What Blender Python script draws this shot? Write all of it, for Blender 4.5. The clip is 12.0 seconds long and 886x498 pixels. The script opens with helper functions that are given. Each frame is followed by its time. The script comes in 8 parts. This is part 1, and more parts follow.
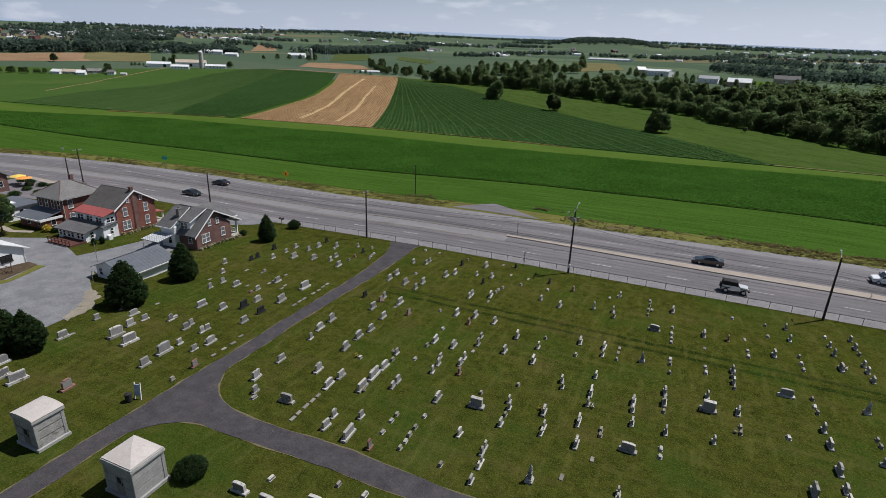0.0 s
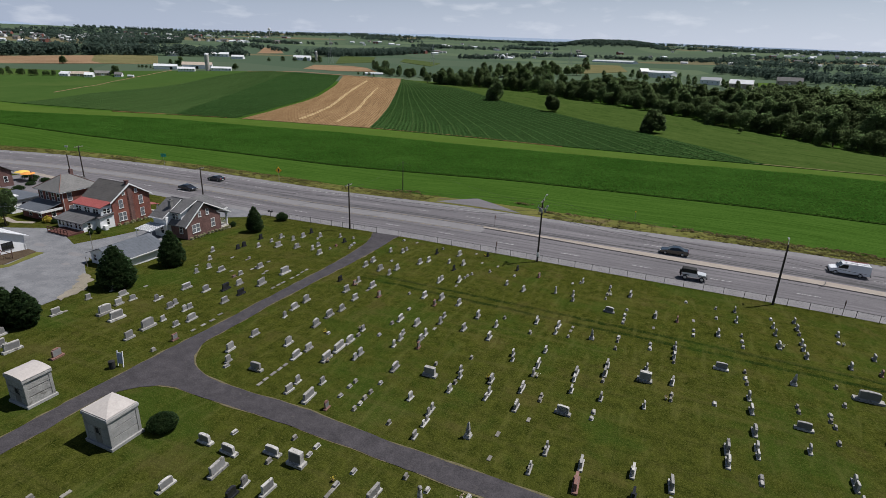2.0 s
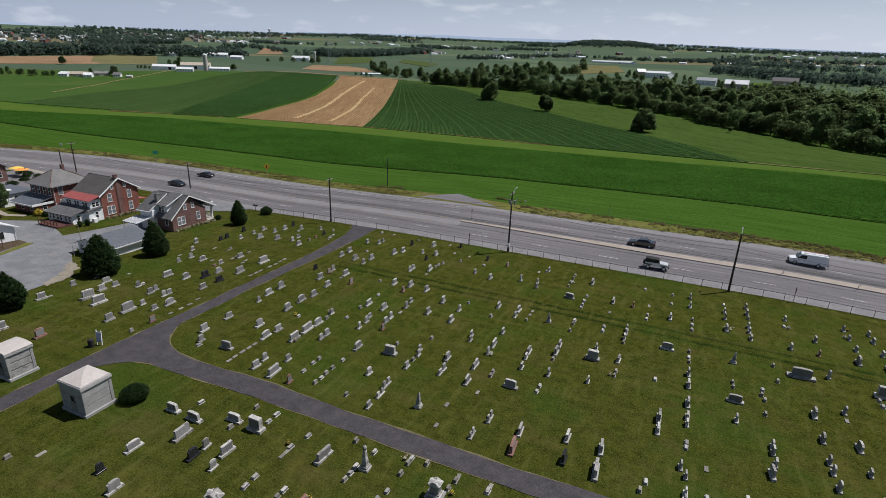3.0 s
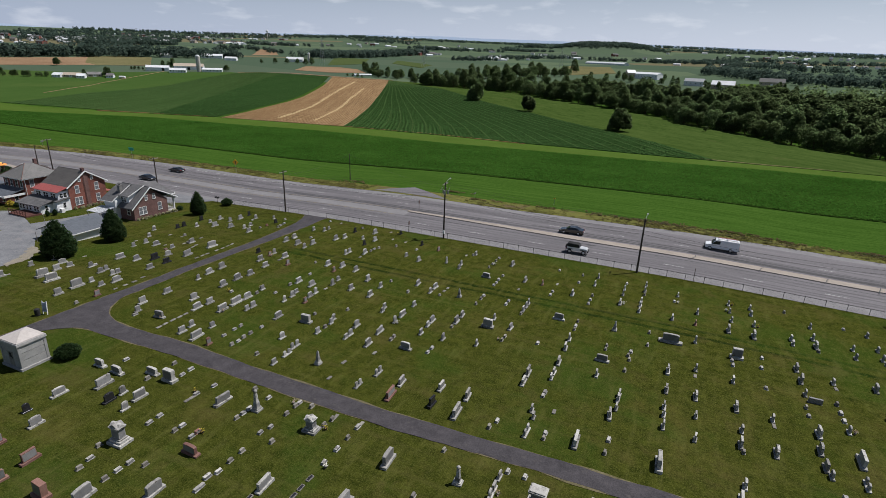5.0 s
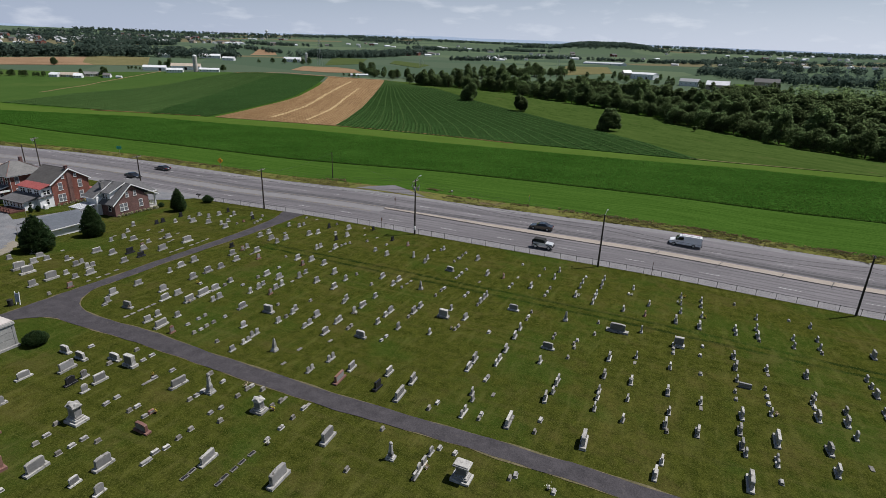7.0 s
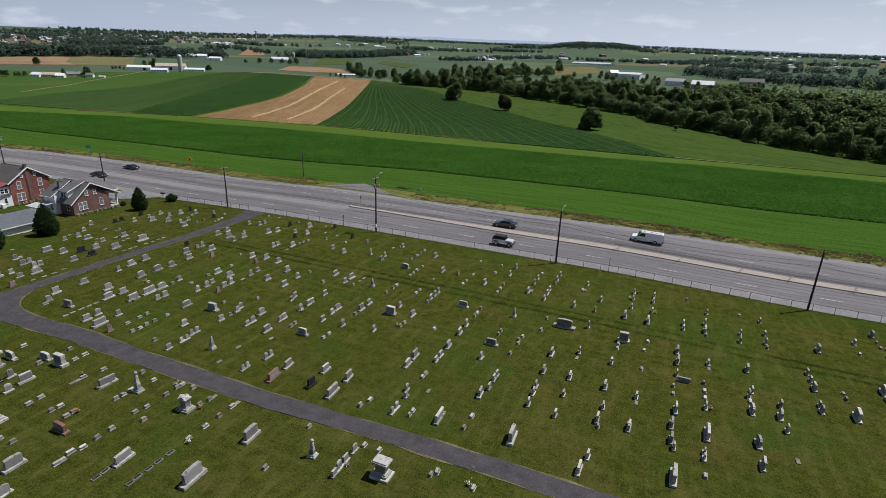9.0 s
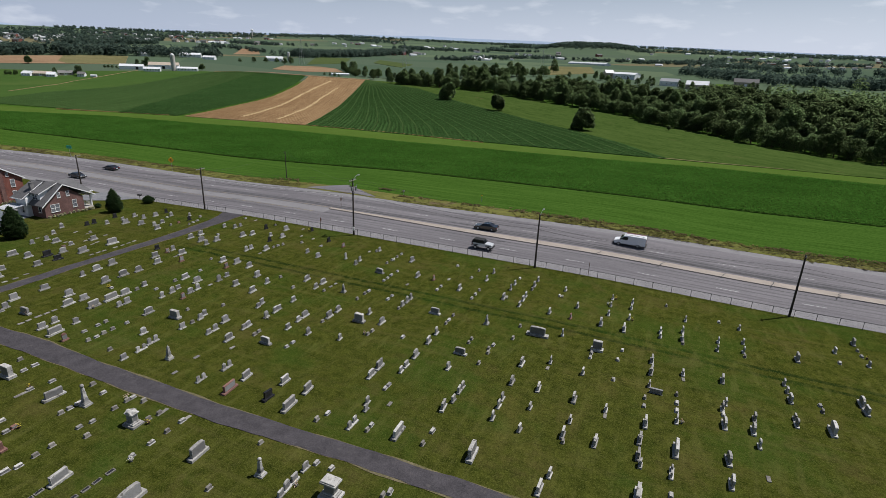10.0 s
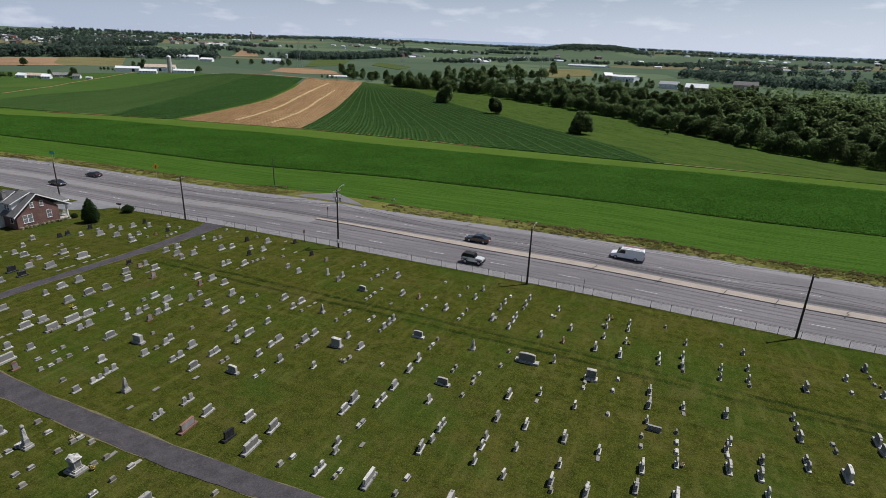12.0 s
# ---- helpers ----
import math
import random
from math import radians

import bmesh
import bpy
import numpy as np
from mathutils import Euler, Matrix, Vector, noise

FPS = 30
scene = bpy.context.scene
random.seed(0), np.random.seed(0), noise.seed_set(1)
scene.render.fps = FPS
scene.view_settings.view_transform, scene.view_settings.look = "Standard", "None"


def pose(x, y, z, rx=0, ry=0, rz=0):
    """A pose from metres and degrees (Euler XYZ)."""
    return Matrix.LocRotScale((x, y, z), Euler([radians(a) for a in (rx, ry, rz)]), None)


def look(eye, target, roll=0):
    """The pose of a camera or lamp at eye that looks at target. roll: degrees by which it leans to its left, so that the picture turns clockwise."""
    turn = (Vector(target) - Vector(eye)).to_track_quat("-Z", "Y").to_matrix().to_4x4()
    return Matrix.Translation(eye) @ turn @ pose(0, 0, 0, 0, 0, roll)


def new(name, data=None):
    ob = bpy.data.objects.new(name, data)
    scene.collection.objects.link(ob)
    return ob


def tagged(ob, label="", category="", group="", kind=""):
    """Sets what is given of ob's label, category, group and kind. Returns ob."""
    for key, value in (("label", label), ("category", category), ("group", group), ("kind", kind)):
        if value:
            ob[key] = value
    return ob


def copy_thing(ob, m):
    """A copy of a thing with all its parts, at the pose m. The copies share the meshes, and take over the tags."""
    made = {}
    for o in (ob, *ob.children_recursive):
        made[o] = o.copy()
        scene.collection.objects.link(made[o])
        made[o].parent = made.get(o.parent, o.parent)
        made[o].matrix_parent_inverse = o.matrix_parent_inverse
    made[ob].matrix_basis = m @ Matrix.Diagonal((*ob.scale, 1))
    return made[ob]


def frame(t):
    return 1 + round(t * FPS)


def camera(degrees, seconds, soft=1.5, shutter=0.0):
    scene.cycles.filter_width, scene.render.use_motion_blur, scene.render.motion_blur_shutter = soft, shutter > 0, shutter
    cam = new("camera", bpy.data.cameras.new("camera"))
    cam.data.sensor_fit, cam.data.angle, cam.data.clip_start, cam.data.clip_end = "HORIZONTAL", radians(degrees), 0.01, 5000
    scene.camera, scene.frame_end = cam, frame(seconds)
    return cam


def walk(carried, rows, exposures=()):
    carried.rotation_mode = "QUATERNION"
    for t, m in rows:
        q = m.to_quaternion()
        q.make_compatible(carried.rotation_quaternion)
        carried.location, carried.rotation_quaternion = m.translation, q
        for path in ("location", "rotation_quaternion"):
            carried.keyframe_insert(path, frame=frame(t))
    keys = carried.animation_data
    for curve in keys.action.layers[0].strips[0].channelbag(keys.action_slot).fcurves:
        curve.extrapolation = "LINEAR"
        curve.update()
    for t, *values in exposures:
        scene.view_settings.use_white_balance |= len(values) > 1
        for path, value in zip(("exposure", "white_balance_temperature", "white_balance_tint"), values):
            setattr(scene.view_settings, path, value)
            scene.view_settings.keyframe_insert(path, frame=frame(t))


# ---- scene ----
cam = camera(78.9, 12.0, soft=0.8)
METRES, EYE, TILT, LEAN, TURN = 48.34, 32.0, 0.0, 0.0, 22.7
ROWS = [
    (0.0, 0.0, 0.0, 0.0, 0.72, -20.15, -1.95),
    (0.5, 0.0163, -0.0152, -0.0003, 0.77, -20.09, -1.93),
    (1.0, 0.0404, -0.0388, -0.0001, 0.91, -20.05, -1.91),
    (1.5, 0.0717, -0.0684, -0.0018, 1.28, -20.0, -1.89),
    (2.0, 0.1095, -0.103, -0.0056, 1.4, -19.94, -1.87),
    (2.5, 0.1547, -0.1416, -0.0095, 1.46, -19.91, -1.86),
    (4.5, 0.3793, -0.2979, -0.0083, 1.45, -19.77, -1.89),
    (5.0, 0.4384, -0.3324, -0.0055, 1.36, -19.75, -1.87),
    (5.5, 0.4926, -0.3642, -0.0004, 1.22, -19.79, -1.97),
    (6.0, 0.5269, -0.3821, 0.0046, 1.33, -19.82, -2.02),
    (6.5, 0.5436, -0.388, 0.0025, 1.48, -19.81, -2.0),
    (7.0, 0.5546, -0.3896, 0.0004, 1.38, -19.75, -1.91),
    (9.0, 0.6757, -0.3799, -0.0104, 0.51, -19.68, -1.91),
    (9.5, 0.715, -0.36, -0.011, 0.33, -19.67, -2.03),
    (10.0, 0.7448, -0.335, -0.0077, 0.22, -19.71, -2.04),
    (10.5, 0.7637, -0.3014, -0.0037, 0.32, -19.69, -2.06),
    (11.0, 0.7758, -0.267, 0.0008, 0.3, -19.64, -2.08),
    (11.5, 0.7818, -0.2435, 0.004, 0.22, -19.55, -2.1),
    (12.0, 0.7832, -0.2332, 0.0039, 0.18, -19.52, -2.11),
]
walk(cam, [(t, pose(0, 0, EYE, TILT, LEAN, TURN) @ pose(METRES * x, METRES * y, METRES * z, 90 + pitch, roll, yaw)) for t, x, y, z, yaw, pitch, roll in ROWS],
     exposures=[(0.0, 0.0), (6.0, 0.02), (8.0, 0.04), (10.0, 0.07), (12.0, 0.09)])

# ---- sky and sun: a clear, slightly hazy summer day, sun high behind the road ----
SUN_EL, SUN_AZ = 60.0, 48.0
world = bpy.data.worlds.new("sky")
scene.world = world
world.use_nodes = True
wn, wl = world.node_tree.nodes, world.node_tree.links
wn.clear()
w_out = wn.new("ShaderNodeOutputWorld")
w_bg = wn.new("ShaderNodeBackground")
w_sky = wn.new("ShaderNodeTexSky")
w_sky.sky_type = "NISHITA"
w_sky.sun_disc = False
w_sky.sun_elevation = radians(SUN_EL)
w_sky.sun_rotation = radians(SUN_AZ)
w_sky.air_density, w_sky.dust_density, w_sky.ozone_density = 1.0, 0.5, 2.0
w_bg.inputs["Strength"].default_value = 0.05
# thin summer cloud over the whole dome
w_geo = wn.new("ShaderNodeTexCoord")
w_map = wn.new("ShaderNodeMapping")
w_map.inputs["Scale"].default_value = (9.0, 9.0, 34.0)
w_noise = wn.new("ShaderNodeTexNoise")
w_noise.inputs["Scale"].default_value = 1.6
w_noise.inputs["Detail"].default_value = 7.0
w_ramp = wn.new("ShaderNodeValToRGB")
w_ramp.color_ramp.elements[0].position, w_ramp.color_ramp.elements[1].position = 0.55, 0.72
w_ramp.color_ramp.elements[0].color = (0.0, 0.0, 0.0, 1)
w_ramp.color_ramp.elements[1].color = (0.32, 0.32, 0.32, 1)
w_mix = wn.new("ShaderNodeMix")
w_mix.data_type = "RGBA"
w_mix.inputs["B"].default_value = (16.6, 17.2, 18.6, 1)
wl.new(w_geo.outputs["Generated"], w_map.inputs["Vector"])
wl.new(w_map.outputs["Vector"], w_noise.inputs["Vector"])
wl.new(w_noise.outputs["Fac"], w_ramp.inputs["Fac"])
wl.new(w_ramp.outputs["Color"], w_mix.inputs["Factor"])
# summer haze, thickest at the horizon
w_sep = wn.new("ShaderNodeSeparateXYZ")
w_low = wn.new("ShaderNodeMapRange")
w_low.interpolation_type = "SMOOTHSTEP"
w_low.inputs["From Min"].default_value, w_low.inputs["From Max"].default_value = 0.0, 0.22
w_low.inputs["To Min"].default_value, w_low.inputs["To Max"].default_value = 0.85, 0.0
w_haze = wn.new("ShaderNodeMix")
w_haze.data_type = "RGBA"
# the haze is brighter on the sun's side
w_side = wn.new("ShaderNodeVectorMath")
w_side.operation = "DOT_PRODUCT"
w_side.inputs[1].default_value = (math.sin(radians(SUN_AZ)), math.cos(radians(SUN_AZ)), 0.0)
w_glow = wn.new("ShaderNodeMapRange")
w_glow.inputs["From Min"].default_value, w_glow.inputs["From Max"].default_value = -0.6, 1.0
w_tint = wn.new("ShaderNodeMix")
w_tint.data_type = "RGBA"
w_tint.inputs["A"].default_value, w_tint.inputs["B"].default_value = (7.4, 8.9, 12.4, 1), (13.2, 14.4, 17.4, 1)
wl.new(w_geo.outputs["Generated"], w_side.inputs[0])
wl.new(w_side.outputs["Value"], w_glow.inputs["Value"])
wl.new(w_glow.outputs["Result"], w_tint.inputs["Factor"])
wl.new(w_tint.outputs["Result"], w_haze.inputs["B"])
wl.new(w_geo.outputs["Generated"], w_sep.inputs[0])
wl.new(w_sep.outputs["Z"], w_low.inputs["Value"])
wl.new(w_low.outputs["Result"], w_haze.inputs["Factor"])
wl.new(w_sky.outputs["Color"], w_haze.inputs["A"])
wl.new(w_haze.outputs["Result"], w_mix.inputs["A"])
wl.new(w_mix.outputs["Result"], w_bg.inputs["Color"])
wl.new(w_bg.outputs["Background"], w_out.inputs["Surface"])

sun = new("sun", bpy.data.lights.new("sun", "SUN"))
sun.data.energy = 4.85
sun.data.angle = radians(0.6)
sun.data.color = (1.0, 0.97, 0.945)
_e, _a = radians(SUN_EL), radians(SUN_AZ)
sun.matrix_world = look((0, 0, 200), (-math.cos(_e) * math.sin(_a), -math.cos(_e) * math.cos(_a), 200 - math.sin(_e)))

# ---- materials ----
def paint(name, dark, light, fine=6.0, coarse=0.4, rough=0.85, bump=0.25, dist=0.02, metal=0.0, vary=0.0, island=0.0,
          spec=0.3, stain=None, stain_scale=0.15, stain_at=0.6, stretch=None, turn=0.0, local=False, coat=0.0, bands=None):
    """A surface in two tones: fine grain and coarse patches at real size, with relief; vary and island shift single pieces."""
    m = bpy.data.materials.new(name)
    m.use_nodes = True
    n, l = m.node_tree.nodes, m.node_tree.links
    b = n["Principled BSDF"]
    if local:
        src = n.new("ShaderNodeTexCoord").outputs["Object"]
    else:
        src = n.new("ShaderNodeNewGeometry").outputs["Position"]
    if turn:
        tn = n.new("ShaderNodeMapping")
        tn.inputs["Rotation"].default_value = (0, 0, -radians(turn))
        l.new(src, tn.inputs["Vector"])
        src = tn.outputs["Vector"]
    if stretch:
        mp = n.new("ShaderNodeMapping")
        mp.inputs["Scale"].default_value = stretch
        l.new(src, mp.inputs["Vector"])
        src = mp.outputs["Vector"]

    def grain(scale, detail=4.0):
        t = n.new("ShaderNodeTexNoise")
        t.inputs["Scale"].default_value = scale
        t.inputs["Detail"].default_value = detail
        t.inputs["Roughness"].default_value = 0.65
        l.new(src, t.inputs["Vector"])
        return t.outputs["Fac"]

    def math_node(op, a, c):
        t = n.new("ShaderNodeMath")
        t.operation = op
        for i, v in enumerate((a, c)):
            if isinstance(v, (int, float)):
                t.inputs[i].default_value = v
            else:
                l.new(v, t.inputs[i])
        return t.outputs[0]

    f, c = grain(fine), grain(coarse, 5.0)
    k = math_node("ADD", math_node("MULTIPLY", f, 0.55), math_node("MULTIPLY", c, 0.45))
    ramp = n.new("ShaderNodeValToRGB")
    ramp.color_ramp.elements[0].position, ramp.color_ramp.elements[1].position = 0.36, 0.64
    ramp.color_ramp.elements[0].color, ramp.color_ramp.elements[1].color = (*dark, 1), (*light, 1)
    l.new(k, ramp.inputs["Fac"])
    col = ramp.outputs["Color"]

    def blend(fac, a, other):
        t = n.new("ShaderNodeMix")
        t.data_type = "RGBA"
        l.new(fac, t.inputs["Factor"])
        l.new(a, t.inputs["A"])
        if isinstance(other, tuple):
            t.inputs["B"].default_value = (*other, 1)
        else:
            l.new(other, t.inputs["B"])
        return t.outputs["Result"]

    def step(v, lo, hi):
        t = n.new("ShaderNodeMapRange")
        t.interpolation_type = "SMOOTHSTEP"
        t.inputs["From Min"].default_value, t.inputs["From Max"].default_value = lo, hi
        l.new(v, t.inputs["Value"])
        return t.outputs["Result"]

    if stain:
        col = blend(step(grain(stain_scale, 6.0), stain_at, stain_at + 0.12), col, stain)
    if bands:
        col = bands(n, l, src, col, blend, step, math_node, grain)
    for amount, src_node, out in ((vary, "ShaderNodeObjectInfo", "Random"), (island, "ShaderNodeNewGeometry", "Random Per Island")):
        if amount:
            r = n.new(src_node).outputs[out]
            hsv = n.new("ShaderNodeHueSaturation")
            v = math_node("ADD", math_node("MULTIPLY", r, 2 * amount), 1 - amount)
            l.new(v, hsv.inputs["Value"])
            hue = math_node("ADD", math_node("MULTIPLY", r, 0.05 * amount), 0.5 - 0.025 * amount)
            l.new(hue, hsv.inputs["Hue"])
            l.new(col, hsv.inputs["Color"])
            col = hsv.outputs["Color"]
    l.new(col, b.inputs["Base Color"])
    b.inputs["Roughness"].default_value = rough
    b.inputs["Metallic"].default_value = metal
    b.inputs["Specular IOR Level"].default_value = spec
    b.inputs["Coat Weight"].default_value = coat
    if bump:
        bp = n.new("ShaderNodeBump")
        bp.inputs["Strength"].default_value, bp.inputs["Distance"].default_value = bump, dist
        l.new(f, bp.inputs["Height"])
        l.new(bp.outputs["Normal"], b.inputs["Normal"])
    return m


def land_bands(n, l, src, col, blend, step, math_node, grain):
    """Mown lawn up to the road, hay meadow past it, haze-greyed patchwork of farm fields far off; worn wheel tracks
    across the lawn.
    """
    sep = n.new("ShaderNodeSeparateXYZ")
    l.new(src, sep.inputs[0])
    x, y = sep.outputs["X"], sep.outputs["Y"]
    wob = math_node("MULTIPLY", math_node("SUBTRACT", grain(0.35), 0.5), 0.9)
    yy = math_node("ADD", y, wob)
    for centre in (60.9, 62.7):
        d = math_node("ABSOLUTE", math_node("SUBTRACT", yy, centre), 0.0)
        near = math_node("SUBTRACT", 1.0, step(d, 0.15, 0.55))
        near = math_node("MULTIPLY", near, step(x, -38.0, -30.0))
        near = math_node("MULTIPLY", near, math_node("MULTIPLY", grain(0.7), 1.9))
        col = blend(near, col, (0.010, 0.020, 0.004))
    # dry, thin patches among the graves
    dry = math_node("MULTIPLY", step(grain(0.11, 6.0), 0.52, 0.70), 0.38)
    col = blend(dry, col, (0.105, 0.086, 0.026))
    fleck = math_node("MULTIPLY", step(grain(1.3, 6.0), 0.58, 0.75), 0.45)
    col = blend(fleck, col, (0.110, 0.108, 0.034))
    lush = math_node("MULTIPLY", step(grain(0.07, 4.0), 0.48, 0.64), 0.6)
    col = blend(lush, col, (0.028, 0.056, 0.008))
    along = n.new("ShaderNodeMapping")
    along.inputs["Scale"].default_value = (1.1, 0.22, 1.0)
    l.new(src, along.inputs["Vector"])
    sunk = n.new("ShaderNodeTexNoise")
    sunk.inputs["Scale"].default_value, sunk.inputs["Detail"].default_value = 1.0, 5.0
    l.new(along.outputs["Vector"], sunk.inputs["Vector"])
    col = blend(math_node("MULTIPLY", step(sunk.outputs["Fac"], 0.50, 0.72), 0.26), col, (0.118, 0.116, 0.034))
    col = blend(math_node("MULTIPLY", math_node("SUBTRACT", 1.0, step(sunk.outputs["Fac"], 0.28, 0.46)), 0.22), col, (0.020, 0.034, 0.005))
    worn = math_node("MULTIPLY", step(grain(0.16, 6.0), 0.53, 0.68), 0.34)
    col = blend(worn, col, (0.090, 0.070, 0.026))
    speck = math_node("MULTIPLY", step(grain(8.0, 5.0), 0.50, 0.66), 0.62)
    col = blend(speck, col, (0.092, 0.098, 0.026))
    gap = math_node("MULTIPLY", step(grain(4.0, 5.0), 0.54, 0.66), 0.7)
    col = blend(gap, col, (0.014, 0.019, 0.003))
    meadow = n.new("ShaderNodeValToRGB")
    meadow.color_ramp.elements[0].color, meadow.color_ramp.elements[1].color = (0.027, 0.062, 0.009, 1), (0.052, 0.104, 0.017, 1)
    mow = n.new("ShaderNodeMapping")
    mow.inputs["Scale"].default_value = (0.05, 1.0, 1.0)
    l.new(src, mow.inputs["Vector"])
    lines = n.new("ShaderNodeTexNoise")
    lines.inputs["Scale"].default_value, lines.inputs["Detail"].default_value = 0.9, 5.0
    l.new(mow.outputs["Vector"], lines.inputs["Vector"])
    l.new(step(math_node("ADD", math_node("MULTIPLY", grain(2.2, 6.0), 0.6), math_node("MULTIPLY", lines.outputs["Fac"], 0.4)), 0.38, 0.62), meadow.inputs["Fac"])
    rows = math_node("MULTIPLY", step(lines.outputs["Fac"], 0.52, 0.70), 0.22)
    col = blend(rows, col, (0.088, 0.080, 0.026))
    col = blend(step(y, 100.0, 101.0), col, meadow.outputs["Color"])
    vor = n.new("ShaderNodeTexVoronoi")
    vor.inputs["Scale"].default_value = 0.0042
    mp = n.new("ShaderNodeMapping")
    mp.inputs["Scale"].default_value = (0.8, 0.8, 0.0)
    mp.inputs["Rotation"].default_value = (0, 0, 0.5)
    l.new(src, mp.inputs["Vector"])
    l.new(mp.outputs["Vector"], vor.inputs["Vector"])
    pick = n.new("ShaderNodeSeparateColor")
    l.new(vor.outputs["Color"], pick.inputs[0])
    # field tones past 640 m carry distance haze, mixed in as grey and blue
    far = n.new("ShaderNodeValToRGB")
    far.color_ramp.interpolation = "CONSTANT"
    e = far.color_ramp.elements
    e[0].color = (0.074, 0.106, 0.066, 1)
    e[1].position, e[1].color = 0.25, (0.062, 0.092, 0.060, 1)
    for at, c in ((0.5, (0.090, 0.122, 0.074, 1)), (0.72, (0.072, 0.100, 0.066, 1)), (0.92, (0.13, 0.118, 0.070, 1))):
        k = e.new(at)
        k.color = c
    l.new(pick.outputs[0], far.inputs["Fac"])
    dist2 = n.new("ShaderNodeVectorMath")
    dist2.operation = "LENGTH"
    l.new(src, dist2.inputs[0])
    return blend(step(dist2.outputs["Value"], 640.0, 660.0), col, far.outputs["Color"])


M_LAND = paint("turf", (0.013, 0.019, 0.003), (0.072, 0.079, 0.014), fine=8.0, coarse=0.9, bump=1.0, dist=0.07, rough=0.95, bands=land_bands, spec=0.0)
M_ASPHALT_LANE = paint("lane_asphalt", (0.026, 0.024, 0.027), (0.072, 0.065, 0.071), fine=9, coarse=0.7, rough=0.9, bump=0.4, dist=0.015, stain=(0.075, 0.067, 0.066), stain_scale=1.6, stain_at=0.58)
M_ROAD = paint("road_asphalt", (0.090, 0.084, 0.091), (0.186, 0.175, 0.184), fine=18, coarse=0.35, rough=0.9, bump=0.2, dist=0.01, stretch=(0.12, 1.0, 1.0), stain=(0.085, 0.085, 0.092), stain_scale=0.5, stain_at=0.6)
M_SHOULDER = paint("shoulder_concrete", (0.145, 0.140, 0.146), (0.215, 0.208, 0.212), fine=12, coarse=0.5, rough=0.9, bump=0.2, dist=0.01, stain=(0.20, 0.20, 0.20), stain_scale=0.3)
M_MEDIAN = paint("median_concrete", (0.230, 0.198, 0.170), (0.340, 0.295, 0.255), fine=14, coarse=0.5, rough=0.9, bump=0.2, dist=0.01)
M_STREAK = paint("tyre_worn_asphalt", (0.074, 0.070, 0.076), (0.158, 0.149, 0.156), fine=18, coarse=0.35, rough=0.9, bump=0.2, dist=0.01, stretch=(0.06, 1.0, 1.0))
M_TAR = paint("crack_sealer", (0.03, 0.03, 0.03), (0.05, 0.05, 0.05), rough=0.6)
M_LANE_EDGE = paint("dry_lane_edge", (0.075, 0.070, 0.034), (0.175, 0.150, 0.092), fine=5, coarse=0.6, bump=0.3, spec=0.0)
M_LINE = paint("road_paint_white", (0.36, 0.36, 0.36), (0.60, 0.60, 0.58), fine=5, rough=0.7, bump=0.1)
M_UMBRELLA = paint("umbrella_cloth", (0.62, 0.42, 0.08), (0.74, 0.52, 0.12), fine=5, rough=0.8, bump=0.1)
M_UMBRELLA_ORANGE = paint("orange_umbrella_cloth", (0.62, 0.24, 0.05), (0.74, 0.32, 0.08), fine=5, rough=0.8, bump=0.1)
M_YELLOW = paint("road_paint_yellow", (0.22, 0.185, 0.115), (0.32, 0.27, 0.16), fine=5, rough=0.7, bump=0.1)
M_LOT = paint("lot_gravel_asphalt", (0.105, 0.108, 0.118), (0.215, 0.218, 0.228), fine=6, coarse=0.5, rough=0.95, bump=0.3, dist=0.02, stain=(0.135, 0.138, 0.148), stain_scale=0.4, stain_at=0.55)
M_GRAVEL = paint("dusty_gravel", (0.16, 0.14, 0.11), (0.27, 0.24, 0.19), fine=9, coarse=0.8, bump=0.3, stain=(0.10, 0.10, 0.05), stain_scale=0.6)
M_CORN_SOIL = paint("crop_floor", (0.028, 0.062, 0.010), (0.042, 0.084, 0.016), fine=3, coarse=0.3, spec=0.0)
M_CORN = paint("corn_leaf", (0.036, 0.104, 0.014), (0.078, 0.178, 0.030), fine=1.2, coarse=0.05, rough=0.6, bump=0, island=0.26, spec=0.0)
M_BEAN = paint("bean_leaf", (0.034, 0.080, 0.022), (0.058, 0.116, 0.036), fine=0.6, coarse=0.03, rough=0.7, bump=0, island=0.3, spec=0.0)
M_BEAN_SOIL = paint("bean_floor", (0.032, 0.072, 0.020), (0.046, 0.092, 0.028), fine=0.5, coarse=0.02, stretch=(1, 0.25, 1), spec=0.0)
M_HAY = paint("hay_meadow", (0.050, 0.090, 0.014), (0.074, 0.120, 0.024), fine=1.5, coarse=0.06, bump=0.4, dist=0.1, spec=0.0)
M_BEAN_LINE = paint("pale_crop_line", (0.070, 0.130, 0.042), (0.100, 0.168, 0.056), fine=0.6, coarse=0.05, rough=0.7, bump=0, island=0.15, spec=0.0)
M_BEAN_PALE = paint("young_row_crop", (0.046, 0.092, 0.028), (0.078, 0.132, 0.044), fine=0.6, coarse=0.08, rough=0.7, bump=0, island=0.25, stretch=(0.05, 1.0, 1.0), turn=118.0, spec=0.0)
M_BEAN_PALE_SOIL = paint("young_crop_floor", (0.040, 0.082, 0.024), (0.064, 0.108, 0.034), fine=0.3, coarse=0.06, stretch=(0.05, 1.0, 1.0), turn=118.0, spec=0.0)
M_OLIVE = paint("olive_dry_field", (0.10, 0.098, 0.045), (0.17, 0.15, 0.075), fine=0.3, coarse=0.02, bump=0.2, spec=0.0)
